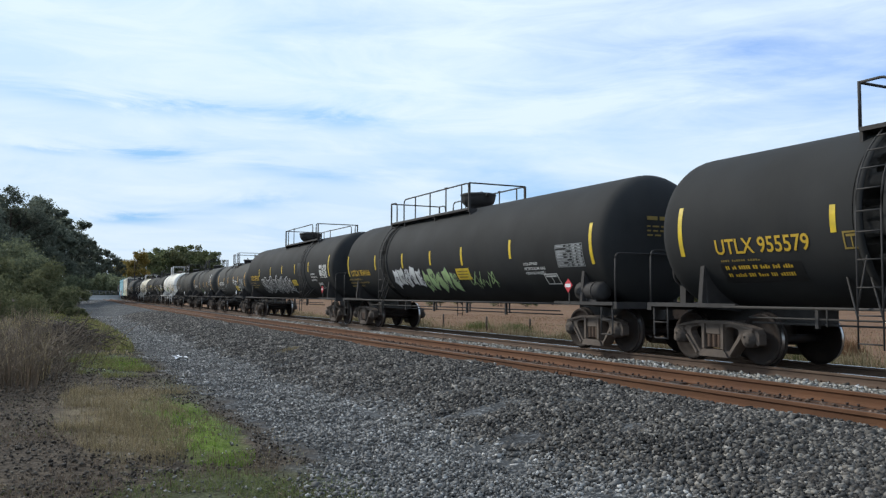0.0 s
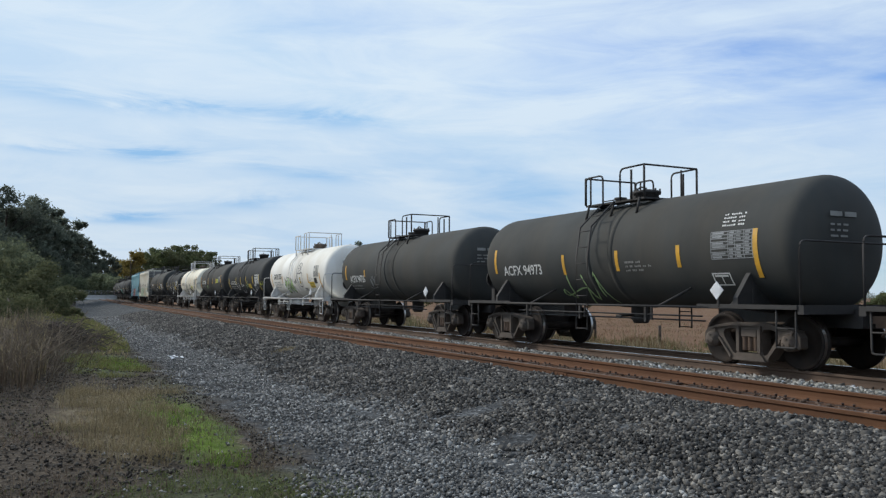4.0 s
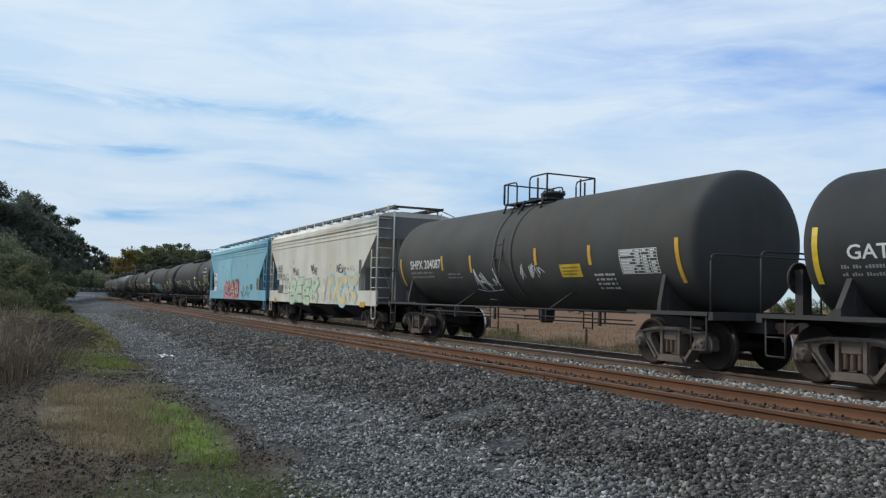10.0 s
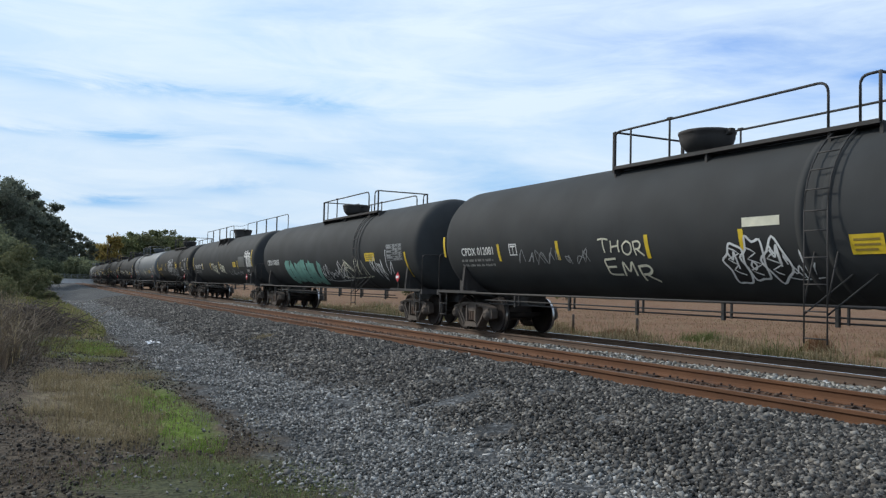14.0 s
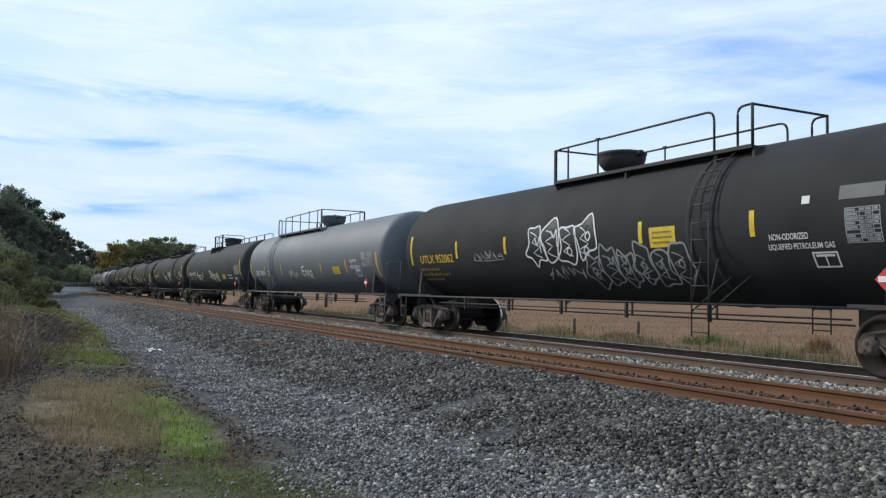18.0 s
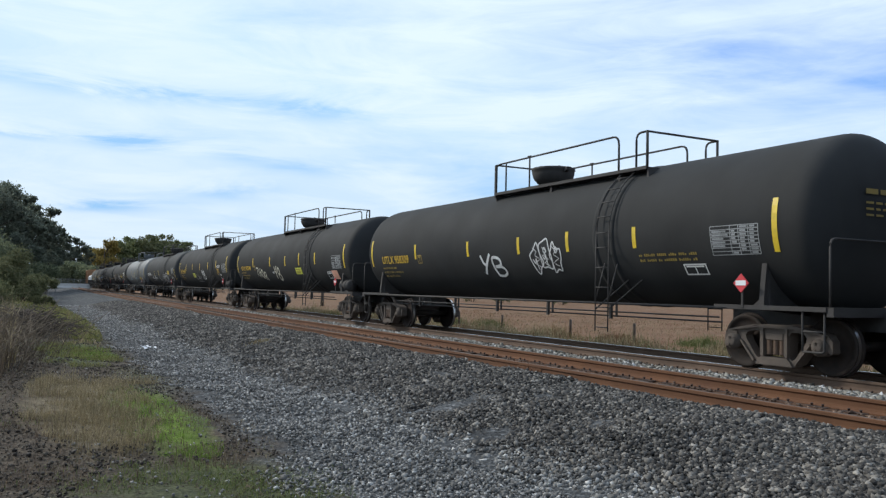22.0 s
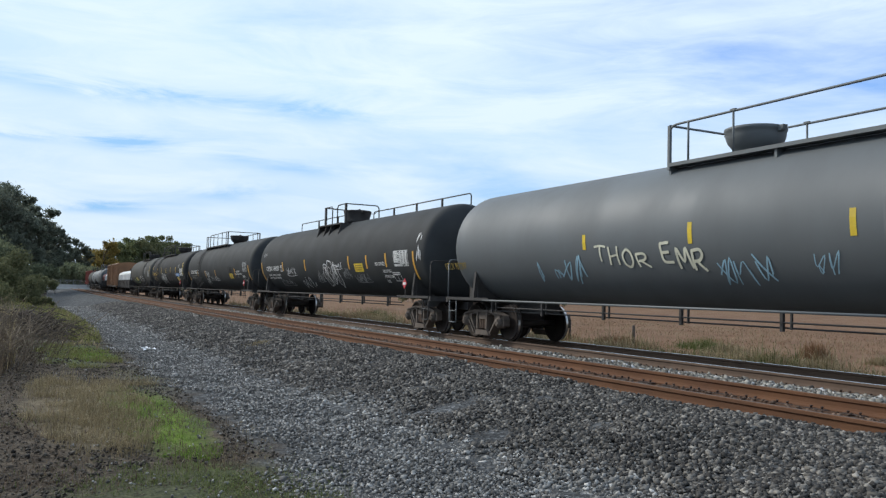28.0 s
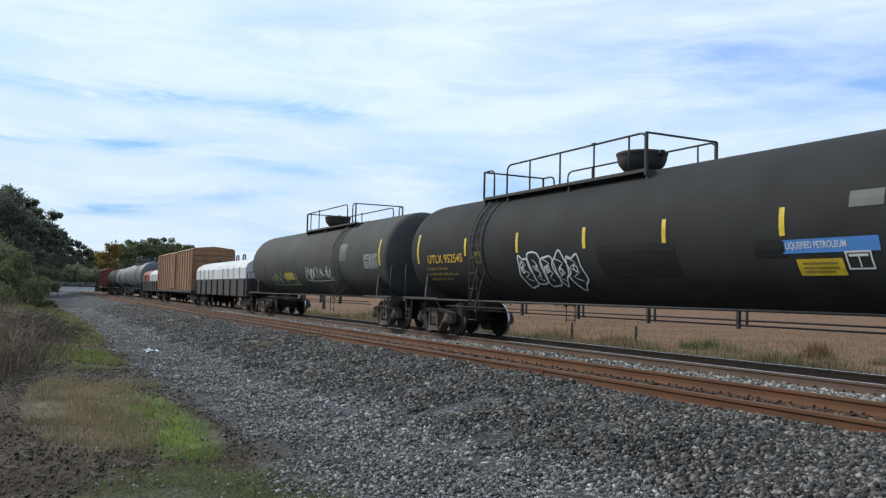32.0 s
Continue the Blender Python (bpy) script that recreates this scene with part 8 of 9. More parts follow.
def tree(label, height, width, material, seed, lobes=14, n=2600, size=0.3, trunk=0.3, slim=1.0):
    rnd = random.Random(seed)
    t = thing("tree", label, "tree")
    s = Shape()
    tops = []
    h0 = height * rnd.uniform(0.22, 0.32)
    prof = [(0, trunk), (h0 * 0.5, trunk * 0.8), (h0, trunk * 0.7), (height * 0.8, trunk * 0.2)]
    s.lathe(prof, "z", (0, 0, 0), 8)
    cs, rs = [], []
    for i in range(lobes):
        z = height * (0.34 + 0.56 * (i + rnd.random()) / lobes)
        spread = width / 2 * (1 - 0.75 * ((z / height - 0.42) / 0.58) ** 2) * slim
        a, r = rnd.uniform(0, 2 * math.pi), rnd.uniform(0.25, 0.85) * spread
        c = (r * math.cos(a), r * math.sin(a), z)
        cs.append(c)
        rs.append(width * rnd.uniform(0.12, 0.2))
        for j in range(3):
            b, up = rnd.uniform(0, 2 * math.pi), rnd.uniform(-0.5, 1.0)
            cs.append((c[0] + rs[-1] * math.cos(b), c[1] + rs[-1] * math.sin(b), c[2] + rs[-1] * up))
            rs.append(width * rnd.uniform(0.045, 0.09))
        s.tube([(0, 0, z * 0.72), (c[0] * 0.5, c[1] * 0.5, z * 0.88), c], trunk * 0.16, 5)
    part("trunk", s, BARK, t)
    part("crown", leaves_mesh("crown", cs, rs, n, size, material, seed), None, t)
    return t


def bush(label, height, width, material, seed, n=1800, size=0.07):
    rnd = random.Random(seed)
    t = thing("bush", label, "bush")
    s, cs, rs = Shape(), [], []
    for i in range(11):
        a, r = rnd.uniform(0, 2 * math.pi), width / 2 * rnd.uniform(0.1, 0.75)
        z = height * rnd.uniform(0.3, 0.85) * (1 - 0.3 * r / width)
        c = (r * math.cos(a), r * math.sin(a), z)
        cs.append(c)
        rs.append(min(width, height) * rnd.uniform(0.16, 0.28))
        s.tube([(c[0] * 0.2, c[1] * 0.2, 0), (c[0] * 0.6, c[1] * 0.6, z * 0.5), c], 0.025, 5)
    part("stem", s, BARK, t)
    part("foliage", leaves_mesh("foliage", cs, rs, n, size, material, seed, 1.0), None, t)
    return t


def gz(x, y):
    return float(ground_z(x, y - float(line_y(x))))


def put(t, x, y, turn=0.0, sink=0.0):
    t.matrix_basis = pose(x, y, gz(x, y) - sink, 0, 0, turn)
    return t


def far(az, dist):
    """A place at az degrees round from the line's far end, dist metres off."""
    a = radians(az)
    return -math.cos(a) * dist, math.sin(a) * dist


def build_trees():
    rnd = random.Random(4)
    # wooded hill on the camera's side of the line
    kinds = [tree("tall dark evergreen tree on the wooded hill", 17, 11, LEAF_DARK, 1, 20, 15000, 0.14),
             tree("broad dark evergreen tree on the wooded hill", 14, 12, LEAF_DARK, 2, 20, 15000, 0.14),
             tree("slim dark eucalyptus on the wooded hill", 16, 7, LEAF_DARK, 3, 15, 9000, 0.2, slim=0.9)]
    spots = [(-16.5, 110, 1, 6.5), (-14, 120, 0, 6.5), (-12, 130, 1, 6.6), (-9.5, 120, 0, 6.8), (-8.5, 150, 0, 6.4), (-7.5, 105, 1, 6.6), (-6.0, 125, 0, 6.6), (-4.6, 112, 1, 6.3), (-3.4, 130, 0, 6.2),
             (-2.2, 134, 1, 6.35), (-1.5, 140, 1, 6.0), (-0.9, 150, 1, 5.3), (-0.15, 150, 2, 5.6), (0.5, 155, 2, 5.0), (1.3, 160, 2, 4.85), (0.9, 152, 2, 4.2), (1.85, 165, 2, 4.2), (1.5, 168, 2, 3.6), (2.4, 240, 2, 3.6),
             (2.1, 238, 2, 2.9), (2.95, 245, 2, 3.0), (2.7, 240, 2, 2.4), (3.3, 250, 2, 2.5), (3.75, 252, 2, 2.8), (4.1, 255, 2, 2.3), (-0.4, 146, 2, 4.9), (0.1, 158, 2, 5.4)]
    used = set()
    heights = (17, 14, 16)
    for az, d, k, el in spots:
        x, y = far(az, d)
        z = gz(x, y)
        want = 1.25 + d * math.tan(radians(el)) - z
        sc = max(0.3, want / heights[k] * 1.04)
        t = kinds[k] if k not in used else copy_thing(kinds[k], pose(0, 0, 0))
        used.add(k)
        t.matrix_basis = pose(x, y, z, 0, 0, rnd.uniform(0, 360)) @ Matrix.Scale(sc, 4)
    # broad-leaved trees past the far end of the train
    greens = [tree("green broad-leaved tree beyond the train", 14, 13, LEAF_OLIVE, 11, 18, 8000, 0.22), tree("green leafy tree beyond the train", 13, 12, LEAF_GREEN, 12, 18, 8000, 0.22)]
    yellow = tree("yellowing autumn tree beyond the train", 13, 11, LEAF_YELLOW, 13, 12, 4200, 0.2)
    used = set()
    for az, d, el, k in ((4.55, 330, 2.1, 1), (5.75, 300, 2.5, 0), (6.3, 320, 2.75, 0), (6.8, 300, 2.95, 1), (7.35, 325, 2.8, 0), (7.9, 300, 2.9, 0), (8.45, 310, 3.15, 1), (9.0, 305, 3.0, 0), (9.55, 300, 2.85, 1),
                         (10.1, 300, 2.4, 0), (10.8, 320, 1.9, 1), (11.6, 330, 1.8, 0), (12.6, 340, 1.75, 1), (14, 360, 1.6, 0), (15.5, 350, 1.65, 1), (17.4, 360, 1.5, 0), (22, 380, 1.35, 1)):
        x, y = far(az, d)
        z = gz(x, y)
        want = 1.25 + d * math.tan(radians(el)) - z
        t = greens[k] if k not in used else copy_thing(greens[k], pose(0, 0, 0))
        used.add(k)
        t.matrix_basis = pose(x, y, z, 0, 0, rnd.uniform(0, 360)) @ Matrix.Scale(want / (14 if k == 0 else 13) * 1.04, 4)
    for i, (az, d, el) in enumerate(((5.1, 290, 2.95), (4.75, 300, 2.35))):
        x, y = far(az, d)
        t = yellow if i == 0 else copy_thing(yellow, pose(0, 0, 0))
        t.matrix_basis = pose(x, y, gz(x, y), 0, 0, 40 * i) @ Matrix.Scale((1.25 + d * math.tan(radians(el)) - gz(x, y)) / 13 * 1.04, 4)
    # woods that close the far distance
    rng = np.random.default_rng(77)
    cs, rs = [], []
    for i in range(210):
        az = -24 + i * 0.42 + rng.uniform(-0.3, 0.3)
        d = rng.uniform(330, 460) if az > 12 else rng.uniform(235, 300)
        if az < 4.6 and az > -1:
            d = rng.uniform(228, 250)
        x, y = far(az, d)
        r = rng.uniform(2.5, 4.2)
        top = (3.4 if az > 12 else 5.6) * rng.uniform(0.55, 1.0)
        cs.append((x, y, gz(x, y) + top * 0.55))
        rs.append(r)
    cz, rz = [], []
    for i in range(130):
        x, y = far(rng.uniform(-2, 5.2), rng.uniform(219, 236))
        cz.append((x, y, gz(x, y) + rng.uniform(0.3, 5.6)))
        rz.append(rng.uniform(1.2, 2.2))
    tagged(new("far_thicket", leaves_mesh("far_thicket", cz, rz, 34000, 0.24, LEAF_MID, 8, 0.9)), "dense dark thicket behind the far fence", "thicket", kind="stuff")
    tagged(new("far_woods", leaves_mesh("far_woods", cs, rs, 60000, 0.26, LEAF_DARK, 7, 0.9)), "distant dark woods closing the view", "woods", kind="stuff")
    # dark tree standing behind the train
    t = tree("dark wind-shaped cypress standing behind the main track", 7.4, 5.6, LEAF_DARK, 21, 12, 7000, 0.1, 0.2)
    x, y = far(19.3, 84)
    put(t, x, y)
    # brown shrubs beyond the field, seen between the cars
    kinds = [bush("brown-green shrub beyond the dry field", 4.6, 7.5, LEAF_OLIVE, 31, 1700, 0.22), bush("dull green shrub beyond the dry field", 3.6, 7.0, LEAF_GREEN, 32, 1500, 0.22)]
    used = set()
    for i in range(22):
        az = 26 + i * 1.9 + rnd.uniform(-0.6, 0.6)
        d = rnd.uniform(120, 170)
        x, y = far(az, d)
        k = i % 2
        t = kinds[k] if k not in used else copy_thing(kinds[k], pose(0, 0, 0))
        used.add(k)
        t.matrix_basis = pose(x, y, gz(x, y) - 0.1, 0, 0, rnd.uniform(0, 360)) @ Matrix.Scale(rnd.uniform(0.6, 1.25), 4)


build_trees()


def blades_mesh(name, x, y, h, w, material, seed, lean=0.35):
    """Grass blades: tapered bent strips."""
    rng = np.random.default_rng(seed)
    n = len(x)
    z = np.array([gz(p, q) for p, q in zip(x, y)]) - 0.02
    a = rng.uniform(0, 2 * np.pi, n)
    d = np.stack([np.cos(a), np.sin(a), np.zeros(n)], 1)
    side = np.stack([-np.sin(a), np.cos(a), np.zeros(n)], 1) * (w * 0.5)[:, None]
    base = np.stack([x, y, z], 1)
    tilt = rng.uniform(0.05, lean, n)[:, None]
    mid = base + np.array((0, 0, 1)) * (h * 0.55)[:, None] + d * h[:, None] * tilt * 0.4
    top = base + np.array((0, 0, 1)) * h[:, None] * (1 - tilt * 0.5) + d * h[:, None] * tilt * 1.3
    v = np.stack([base - side, base + side, mid + side * 0.8, mid - side * 0.8, top], 1).reshape(-1, 3)
    k = 5 * np.arange(n)
    faces = [(i, i + 1, i + 2, i + 3) for i in k.tolist()] + [(i + 3, i + 2, i + 4) for i in k.tolist()]
    me = bpy.data.meshes.new(name)
    me.from_pydata(v.tolist(), [], faces)
    me.materials.append(material)
    return me


def clumped(rng, n, x0, x1, y0, y1, scale, cut):
    """Random places kept where a slow noise is high."""
    x, y = rng.uniform(x0, x1, n), rng.uniform(y0, y1, n)
    f = np.array([noise.noise((p * scale, q * scale, 7.7)) for p, q in zip(x, y)])
    k = f > cut
    return x[k], y[k]


def grass(label, n, x0, x1, y0, y1, h, w, material, seed, scale=0.6, cut=-0.2, lean=0.5):
    rng = np.random.default_rng(seed)
    x, y = clumped(rng, n, x0, x1, y0, y1, scale, cut)
    hh = h * np.exp(rng.normal(0, 0.35, len(x)))
    tagged(new("grass", blades_mesh("grass", x, y, hh, np.full(len(x), w), material, seed, lean)), label, "grass", kind="stuff")


def build_verge():
    rng = np.random.default_rng(8)
    def oval(label, n, cx, cy, rx, ry, h, w, material, seed, lean=0.8, cut=-0.25):
        u, r = rng.uniform(0, 2 * np.pi, n), rng.random(n) ** 0.6 * 1.15
        x, y = cx + rx * r * np.cos(u), cy + ry * r * np.sin(u)
        k = np.array([noise.noise((p * 1.3, q * 1.3, seed)) for p, q in zip(x, y)]) > cut + 0.35 * (r - 0.5)
        hh = h * np.exp(rng.normal(0, 0.4, k.sum()))
        tagged(new("grass", blades_mesh("grass", x[k], y[k], hh, np.full(k.sum(), w), material, seed, lean)), label, "grass", kind="stuff")

    oval("bright green new grass patch beside the gravel", 19000, -11.2, 1.66, 2.7, 0.52, 0.04, 0.006, BLADE_GREEN, 3, 1.0, -0.2)
    oval("thin dry stalks in the green patch", 2600, -10.4, 1.75, 2.4, 0.6, 0.08, 0.006, BLADE_BROWN, 31, 0.7)
    oval("dry tan grass on the verge", 17000, -12.4, 0.95, 3.2, 0.75, 0.1, 0.006, BLADE_DRY, 4, 1.1, -0.1)
    oval("tall dry tufts on the verge", 4200, -12.0, 1.0, 3.4, 0.7, 0.2, 0.006, BLADE_DRY, 41, 0.7, 0.05)
    oval("tan grass at the head of the green patch", 2500, -14.2, 1.75, 1.3, 0.5, 0.1, 0.008, BLADE_DRY, 32, 1.0, -0.1)
    oval("dull green weeds near the camera", 6500, -7.1, 1.7, 1.1, 1.3, 0.04, 0.006, BLADE_MID, 33, 1.2, -0.15)
    oval("green weed strip on the verge", 12000, -21.5, 1.35, 3.6, 0.9, 0.07, 0.012, BLADE_YELLOW, 34, 0.9, -0.05)
    oval("brighter grass in the weed strip", 2200, -21.3, 1.75, 2.4, 0.4, 0.06, 0.012, BLADE_GREEN, 35, 0.9, -0.2)
    oval("yellow-green grass further along the verge", 13000, -44, 2.0, 17, 0.8, 0.12, 0.03, BLADE_YELLOW, 36, 0.6, -0.3)
    oval("pale straw further along the verge", 3000, -42, 1.8, 17, 0.9, 0.16, 0.03, BLADE_DRY, 37, 0.7, -0.15)
    grass("thin tan grass at the edge of the gravel", 2600, -24, -7, 1.8, 2.7, 0.06, 0.007, BLADE_DRY, 5, 1.2, 0.0, 1.2)
    grass("scattered green weeds on the verge", 9000, -30, -6.0, -1.2, 2.5, 0.045, 0.008, BLADE_MID, 6, 0.7, 0.0, 1.2)
    grass("green weeds in the far verge", 6000, -90, -30, -2, 2.7, 0.2, 0.04, BLADE_YELLOW, 7, 0.25, -0.1, 0.7)
    grass("dead brown stalks on the verge", 9000, -22, -6.5, -2.0, 0.7, 0.09, 0.007, BLADE_BROWN, 10, 0.7, -0.15, 1.9)
    grass("tall dead stalks beside the bushes", 3600, -30, -15, -3.0, -0.1, 0.6, 0.01, BLADE_BROWN, 11, 0.5, -0.1, 0.6)
    grass("tall dry grass beside the bushes", 3000, -44, -17, -3.0, 0.1, 0.7, 0.014, BLADE_DRY, 12, 0.5, -0.1, 0.6)
    grass("flattened leaf litter on the verge", 12000, -18, -6.2, -1.5, 2.3, 0.035, 0.014, BLADE_BROWN, 17, 0.9, -0.2, 2.4)
    grass("flattened pale straw on the verge", 1600, -18, -6.2, -1.0, 2.4, 0.045, 0.007, BLADE_DRY, 18, 1.1, -0.1, 2.4)
    # beyond the main track
    grass("dry field grass beyond the main track", 14000, -60, -8, 18.0, 40, 0.11, 0.018, BLADE_DRY, 13, 0.2, -0.25, 0.8)
    grass("reddish dry stalks in the field", 20000, -70, -8, 18.5, 45, 0.09, 0.02, BLADE_RED, 14, 0.15, -0.2, 0.8)
    grass("green weeds beside the main track", 9000, -60, -10, 17.0, 20.5, 0.26, 0.014, BLADE_MID, 15, 0.3, 0.05, 0.8)
    for lab, n, y0, y1, h, w, m, sd, cut in (("tall dry grass along the far side of the main track", 26000, 16.4, 18.6, 0.52, 0.016, BLADE_DRY, 71, -0.1), ("rough green growth along the far side of the main track", 9000, 16.8, 19.0, 0.5, 0.016, BLADE_MID, 72, 0.15),
                                             ("reddish dead growth along the far side of the main track", 11000, 16.6, 19.0, 0.5, 0.016, BLADE_RED, 73, 0.05)):
        x, y = clumped(rng, n, -75, -6, y0, y1, 0.33 + 0.1 * (sd - 71), cut)
        y += line_y(x) - 12.59
        lump = np.array([noise.noise((p * 0.5, q * 0.4, sd)) for p, q in zip(x, y)])
        hh = h * np.exp(rng.normal(0, 0.3, len(x))) * np.clip(0.75 + 1.1 * lump, 0.3, 1.6)
        tagged(new("grass", blades_mesh("grass", x, y, hh, np.full(len(x), w), m, sd, 1.0)), lab, "grass", kind="stuff")
    # tan tuft and litter in the gravel
    x, y = -20.7 + 0.25 * rng.normal(size=260), 5.65 + 0.14 * rng.normal(size=260)
    tagged(new("grass_tuft", blades_mesh("grass_tuft", x, y, np.full(260, 0.12), np.full(260, 0.014), BLADE_DRY, 16, 1.0)), "small tan grass tuft growing in the gravel", "grass", kind="stuff")
    s = Shape()
    for i in range(6):
        a = rng.uniform(0, 6.28)
        px, py = -22.75 + 0.22 * rng.normal(), 3.15 + 0.1 * rng.normal()
        q = 0.1
        z = gz(px, py) + 0.03
        s.add([(px + q * math.cos(a), py + q * math.sin(a), z), (px - q * math.sin(a), py + q * math.cos(a), z + 0.05), (px - q * math.cos(a), py - q * math.sin(a), z + 0.01), (px + q * math.sin(a), py - q * math.cos(a), z + 0.06)], [(0, 1, 2), (0, 2, 3)])
    tagged(new("litter", s.mesh("litter", WHITE_P)), "crumpled white litter lying on the gravel", "litter")
    # bushes at the camera's side
    for i, (x, y, h, w, m, n, sz, lab) in enumerate((
            (-33, -2.7, 2.8, 4.0, LEAF_OLIVE, 9000, 0.05, "large olive-green bush at the verge"),
            (-44, -1.9, 2.9, 5.0, LEAF_OLIVE, 8000, 0.06, "large grey-green bush at the verge"),
            (-27, -3.2, 2.2, 3.6, LEAF_OLIVE, 8000, 0.045, "rounded grey-green bush at the verge"),
            (-58, -1.6, 4.4, 5.4, LEAF_OLIVE, 8000, 0.08, "tall brownish olive bush along the verge"),
            (-80, -1.2, 5.2, 6.4, LEAF_MID, 7000, 0.1, "tall olive thicket along the verge"),
            (-70, 0.3, 2.2, 3.6, LEAF_OLIVE, 5000, 0.08, "low olive bush along the verge"),
            (-105, 0.2, 4.0, 7.0, LEAF_MID, 6000, 0.13, "dark thicket far along the verge"),
            (-140, 3.2, 4.6, 5.5, LEAF_MID, 5000, 0.16, "dark thicket near the far road"),
            (-92, 2.2, 2.8, 4.2, LEAF_OLIVE, 5000, 0.1, "olive bush beside the far verge"),
            (-75, 1.3, 2.0, 3.2, LEAF_OLIVE, 5000, 0.08, "rounded olive bush beside the verge"),
            (-62, 1.7, 0.9, 2.2, LEAF_OLIVE, 2000, 0.05, "low pale bush at the verge"),
            (-95, -5, 7.0, 9.0, LEAF_MID, 7000, 0.12, "dark thicket at the foot of the hill"),
            (-112, -2.5, 6.6, 8.0, LEAF_MID, 7000, 0.13, "dark thicket under the hill trees"),
            (-90, -11, 8.0, 10.0, LEAF_DARK, 7000, 0.12, "tall dark thicket at the foot of the hill"),
            (-125, 0.0, 5.6, 7.0, LEAF_MID, 6000, 0.14, "dark thicket below the eucalyptus trees"),
            (-37, -6.5, 3.6, 6.0, LEAF_DARK, 6000, 0.09, "dark bush behind the verge"),
            (-52, -6.0, 5.0, 8.0, LEAF_DARK, 6000, 0.1, "dark bush below the hill"),
            (-70, -7.0, 7.0, 10.0, LEAF_DARK, 6000, 0.13, "dark thicket below the hill"))):
        put(bush(lab, h, w, m, 40 + i, n, sz), x, y, 30 * i, 0.05)
    # brush heap of dead branches
    heap = thing("brush_heap", "heap of dead brown branches on the verge", "brush")
    s, rnd = Shape(), random.Random(5)
    for i in range(420):
        x, y = rnd.gauss(0, 1.1), rnd.gauss(0, 0.38)
        a, q = rnd.uniform(0, 6.28), rnd.uniform(0.4, 1.1)
        z = 0.65 * math.exp(-(x / 1.8) ** 2 - (y / 0.8) ** 2) * rnd.random()
        s.tube([(x, y, z), (x + q * 0.5 * math.cos(a), y + q * 0.5 * math.sin(a), z + rnd.uniform(0.05, 0.3)), (x + q * math.cos(a), y + q * math.sin(a), z + rnd.uniform(-0.05, 0.35))], 0.012, 4)
    part("brushwood", s, BARK, heap)
    put(heap, -29.5, 0.4, 20)
    stalk = thing("dead_shrub", "bare dead shrub of upright brown stalks", "shrub")
    dry = mat("dry_stalk", (0.16, 0.12, 0.08), 0.9, 0, 0.3, 3.0, (0.06, 0.045, 0.03), 0.6, 4.0)
    for i in range(120):
        if i % 20 == 0:
            s = Shape()
        x, y = rnd.gauss(-0.9 + 0.3 * (i // 20), 0.3), rnd.gauss(0, 0.3)
        k = rnd.uniform(0.35, 1.0)
        s.tube([(x, y, 0), (x * 1.2 + rnd.gauss(0, 0.1), y * 1.2, 0.6 * k), (x * 1.5 + rnd.gauss(0, 0.3), y * 1.4 + rnd.gauss(0, 0.2), k * rnd.uniform(0.8, 1.3))], 0.006, 4)
        if i % 20 == 19:
            part("stalk_clump", s, dry, stalk)
    put(stalk, -16.8, -0.4)
    for x, y in ((-19.2, -0.25), (-22.0, -0.4), (-15.2, -1.2), (-25.0, -0.7)):
        copy_thing(stalk, pose(x, y, gz(x, y), 0, 0, 70 * x))
    # grass clumps and posts beside the main track
    for i, (x, y, h, w, m) in enumerate(((-22.3, 22.6, 0.55, 1.1, BLADE_MID), (-21.0, 22.4, 0.4, 0.8, BLADE_DRY), (-17.8, 22.9, 0.75, 0.5, BLADE_RED), (-15.5, 23.2, 0.45, 0.7, BLADE_DRY), (-36.0, 21.5, 0.7, 1.2, BLADE_MID),
                                         (-40.5, 21.8, 0.6, 1.0, BLADE_MID), (-12.0, 23.0, 0.45, 0.9, BLADE_MID), (-52, 22.0, 0.9, 1.8, BLADE_MID), (-26.5, 22.0, 0.4, 0.9, BLADE_RED), (-31, 21.8, 0.5, 1.0, BLADE_DRY))):
        k = 900
        gx, gy = x + w * rng.normal(size=k) * 0.6, y + 0.4 * w * rng.normal(size=k)
        hh = h * np.exp(-((gx - x) / w) ** 2) * rng.uniform(0.4, 1.15, k)
        tagged(new("grass_clump", blades_mesh("grass_clump", gx, gy, hh, np.full(k, 0.014), m, 60 + i, 0.7)), "soft clump of rough grass at the edge of the dry field", "grass", kind="stuff")
    post = thing("fence_post", "short weathered wooden post in the dry field", "post", "posts in the field")
    s = Shape()
    s.lathe([(0, 0.06), (0.72, 0.055), (0.75, 0.03)], "z", (0, 0, 0), 8)
    part("stake", s, TIE, post)
    put(post, -25.1, 21.7)
    for x, y in ((-28.6, 21.2), (-33.8, 21.0), (-38.5, 21.2), (-44.0, 21.3)):
        copy_thing(post, pose(x, y, gz(x, y)))


build_verge()


# ---- far end of the service road ----


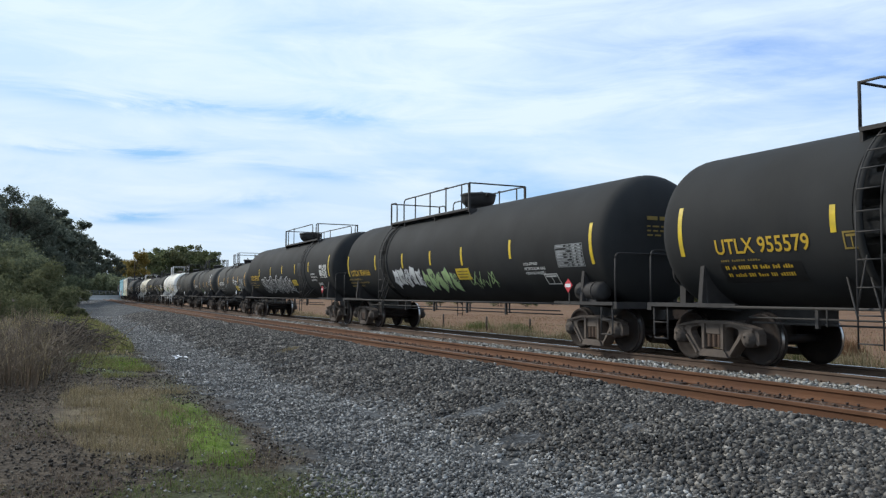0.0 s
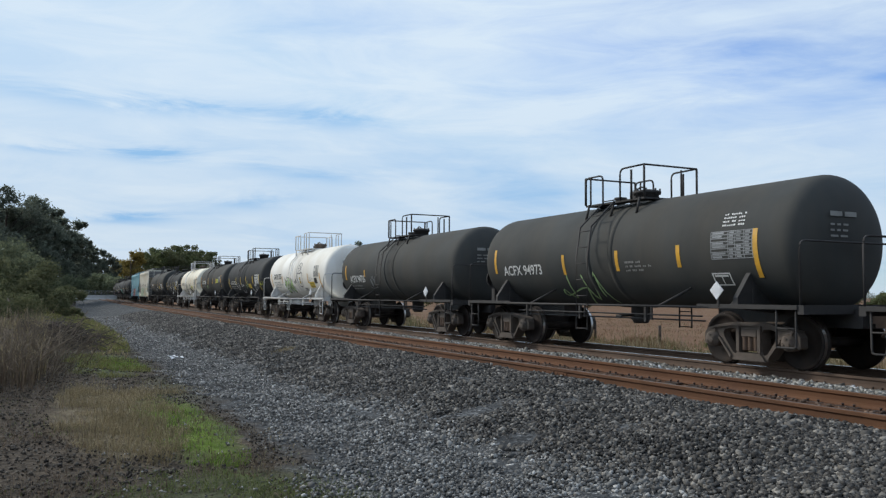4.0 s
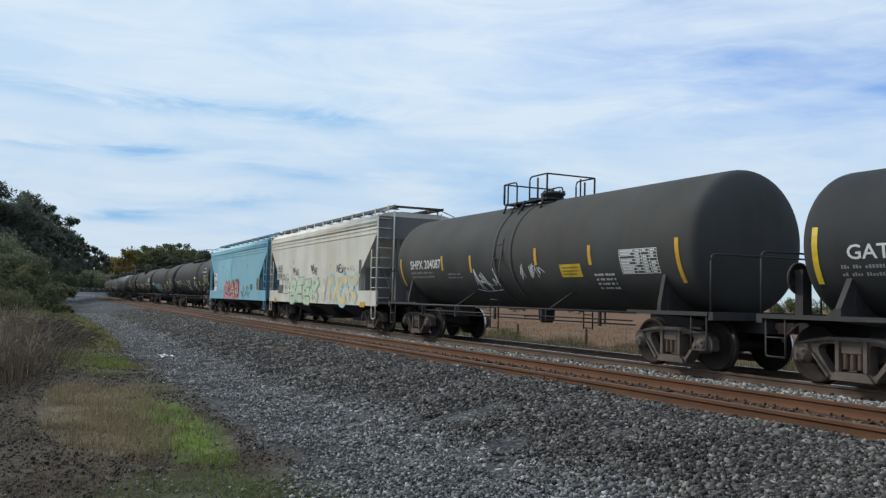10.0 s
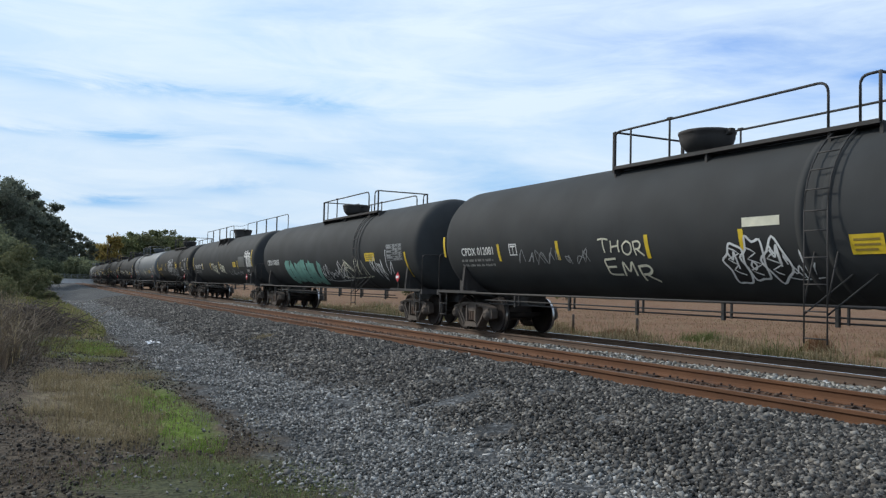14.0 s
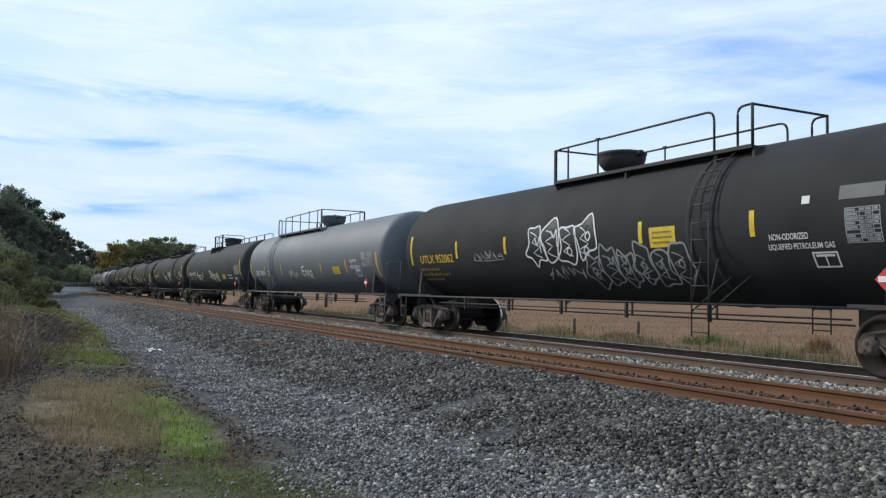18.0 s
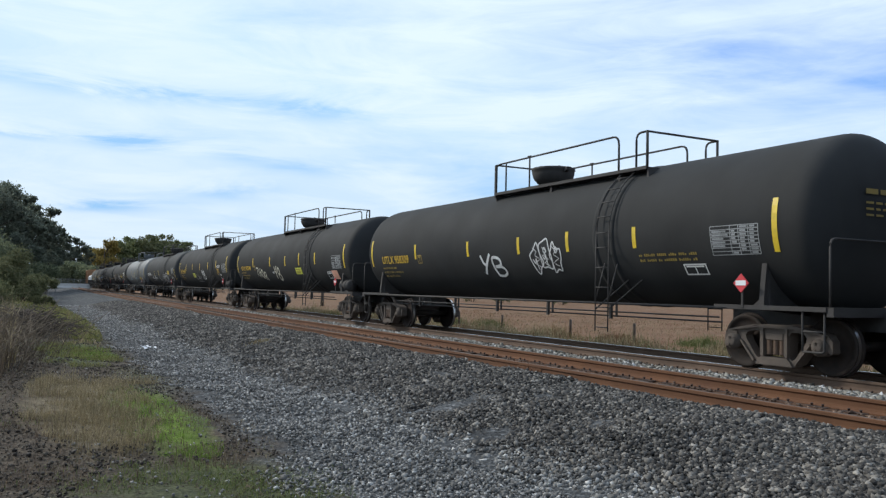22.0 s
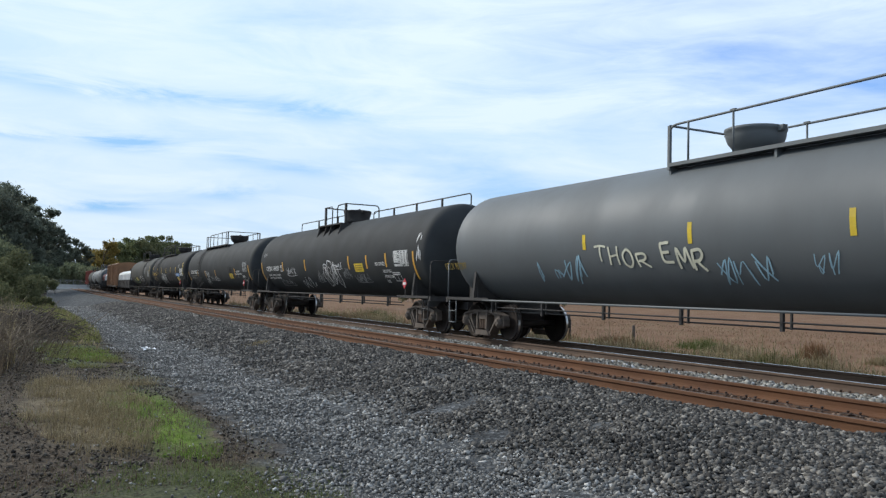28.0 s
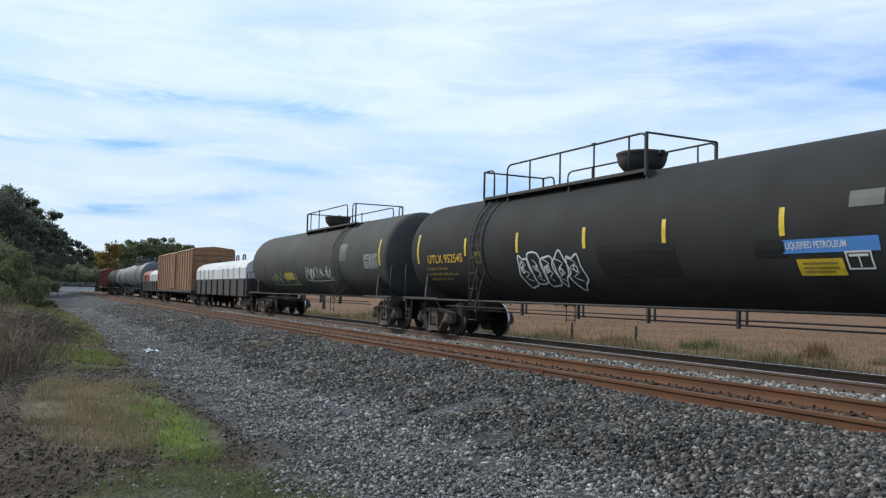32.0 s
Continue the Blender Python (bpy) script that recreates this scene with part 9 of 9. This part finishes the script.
def build_far_end():
    conc = mat("pale_concrete", (0.5, 0.5, 0.48), 0.8, 0, 0.12, 1.0, (0.3, 0.29, 0.27), 0.5, 0.8)
    wire = mat("galvanised_fence", (0.24, 0.26, 0.28), 0.5, 0.4, 0.15, 2.0)
    wall = thing("barrier", "low white concrete barrier across the road's end", "barrier")
    s = Shape()
    s.prism([(-0.35, 0), (0.35, 0), (0.18, 0.35), (0.1, 1.0), (-0.1, 1.0), (-0.18, 0.35)], -5.0, 5.0)
    part("block", s, conc, wall)
    x, y = far(3.1, 205)
    wall.matrix_basis = pose(x, y, gz(x, y), 0, 0, 4)
    fence = thing("chain_fence", "grey chain-link fence at the end of the road", "fence")
    for i in range(12):
        s = Shape()
        s.lathe([(0, 0.04), (2.4, 0.04), (2.45, 0.0)], "z", (0, -7.5 + 1.4 * i, 0), 8)
        part("post", s, wire, fence)
    s = Shape()
    for z in (0.1, 2.35):
        s.tube([(0, -7.5, z), (0, 7.9, z)], 0.03)
    for i in range(70):
        s.tube([(0, -7.5 + 0.22 * i, 0.1), (0, -7.5 + 0.22 * i + 0.1, 2.35)], 0.014, 4)
    part("mesh_wire", s, wire, fence)
    x, y = far(2.4, 214)
    fence.matrix_basis = pose(x, y, gz(x, y), 0, 0, -2)
    post = thing("marker_post", "white marker post beside the service road", "post")
    s = Shape()
    s.lathe([(0, 0.07), (1.3, 0.07), (1.35, 0.03)], "z", (0, 0, 0), 8)
    part("stake", s, conc, post)
    x, y = far(1.9, 120)
    put(post, x, y)
    copy_thing(post, pose(*far(2.35, 150), gz(*far(2.35, 150))))


build_far_end()


# ---- the train runs ----


def car_pose(c, t):
    s, h = MIDS[c] + run(t), HALVES[c] - 2.03
    a, _ = on_line(s - h)
    b, _ = on_line(s + h)
    m = (a + b) / 2
    return pose(m.x, m.y, 0.0, 0, 0, math.degrees(math.atan2(b.y - a.y, b.x - a.x)))


def motions():
    times = [0.0] + [float(t) for t in range(1, 33)]
    for c, car in CARS.items():
        walk(car, [(t, car_pose(c, t)) for t in times])
    # every wheelset turns alike: one action for leading axles, one for trailing
    first = {}
    for ob in list(scene.objects):
        if ob.name.startswith("wheelset"):
            k = int(ob["axle"])
            if k not in first:
                rows = []
                for i in range(32 * FPS + 1):
                    t = i / FPS
                    rows.append((t, pose(k * AXLE, 0, WHEEL_R, 0, math.degrees(run(t) / WHEEL_R), 0)))
                walk(ob, rows)
                first[k] = ob
            else:
                ob.rotation_mode = "QUATERNION"
                ob.animation_data_create()
                ob.animation_data.action = first[k].animation_data.action
                ob.animation_data.action_slot = first[k].animation_data.action_slot


motions()
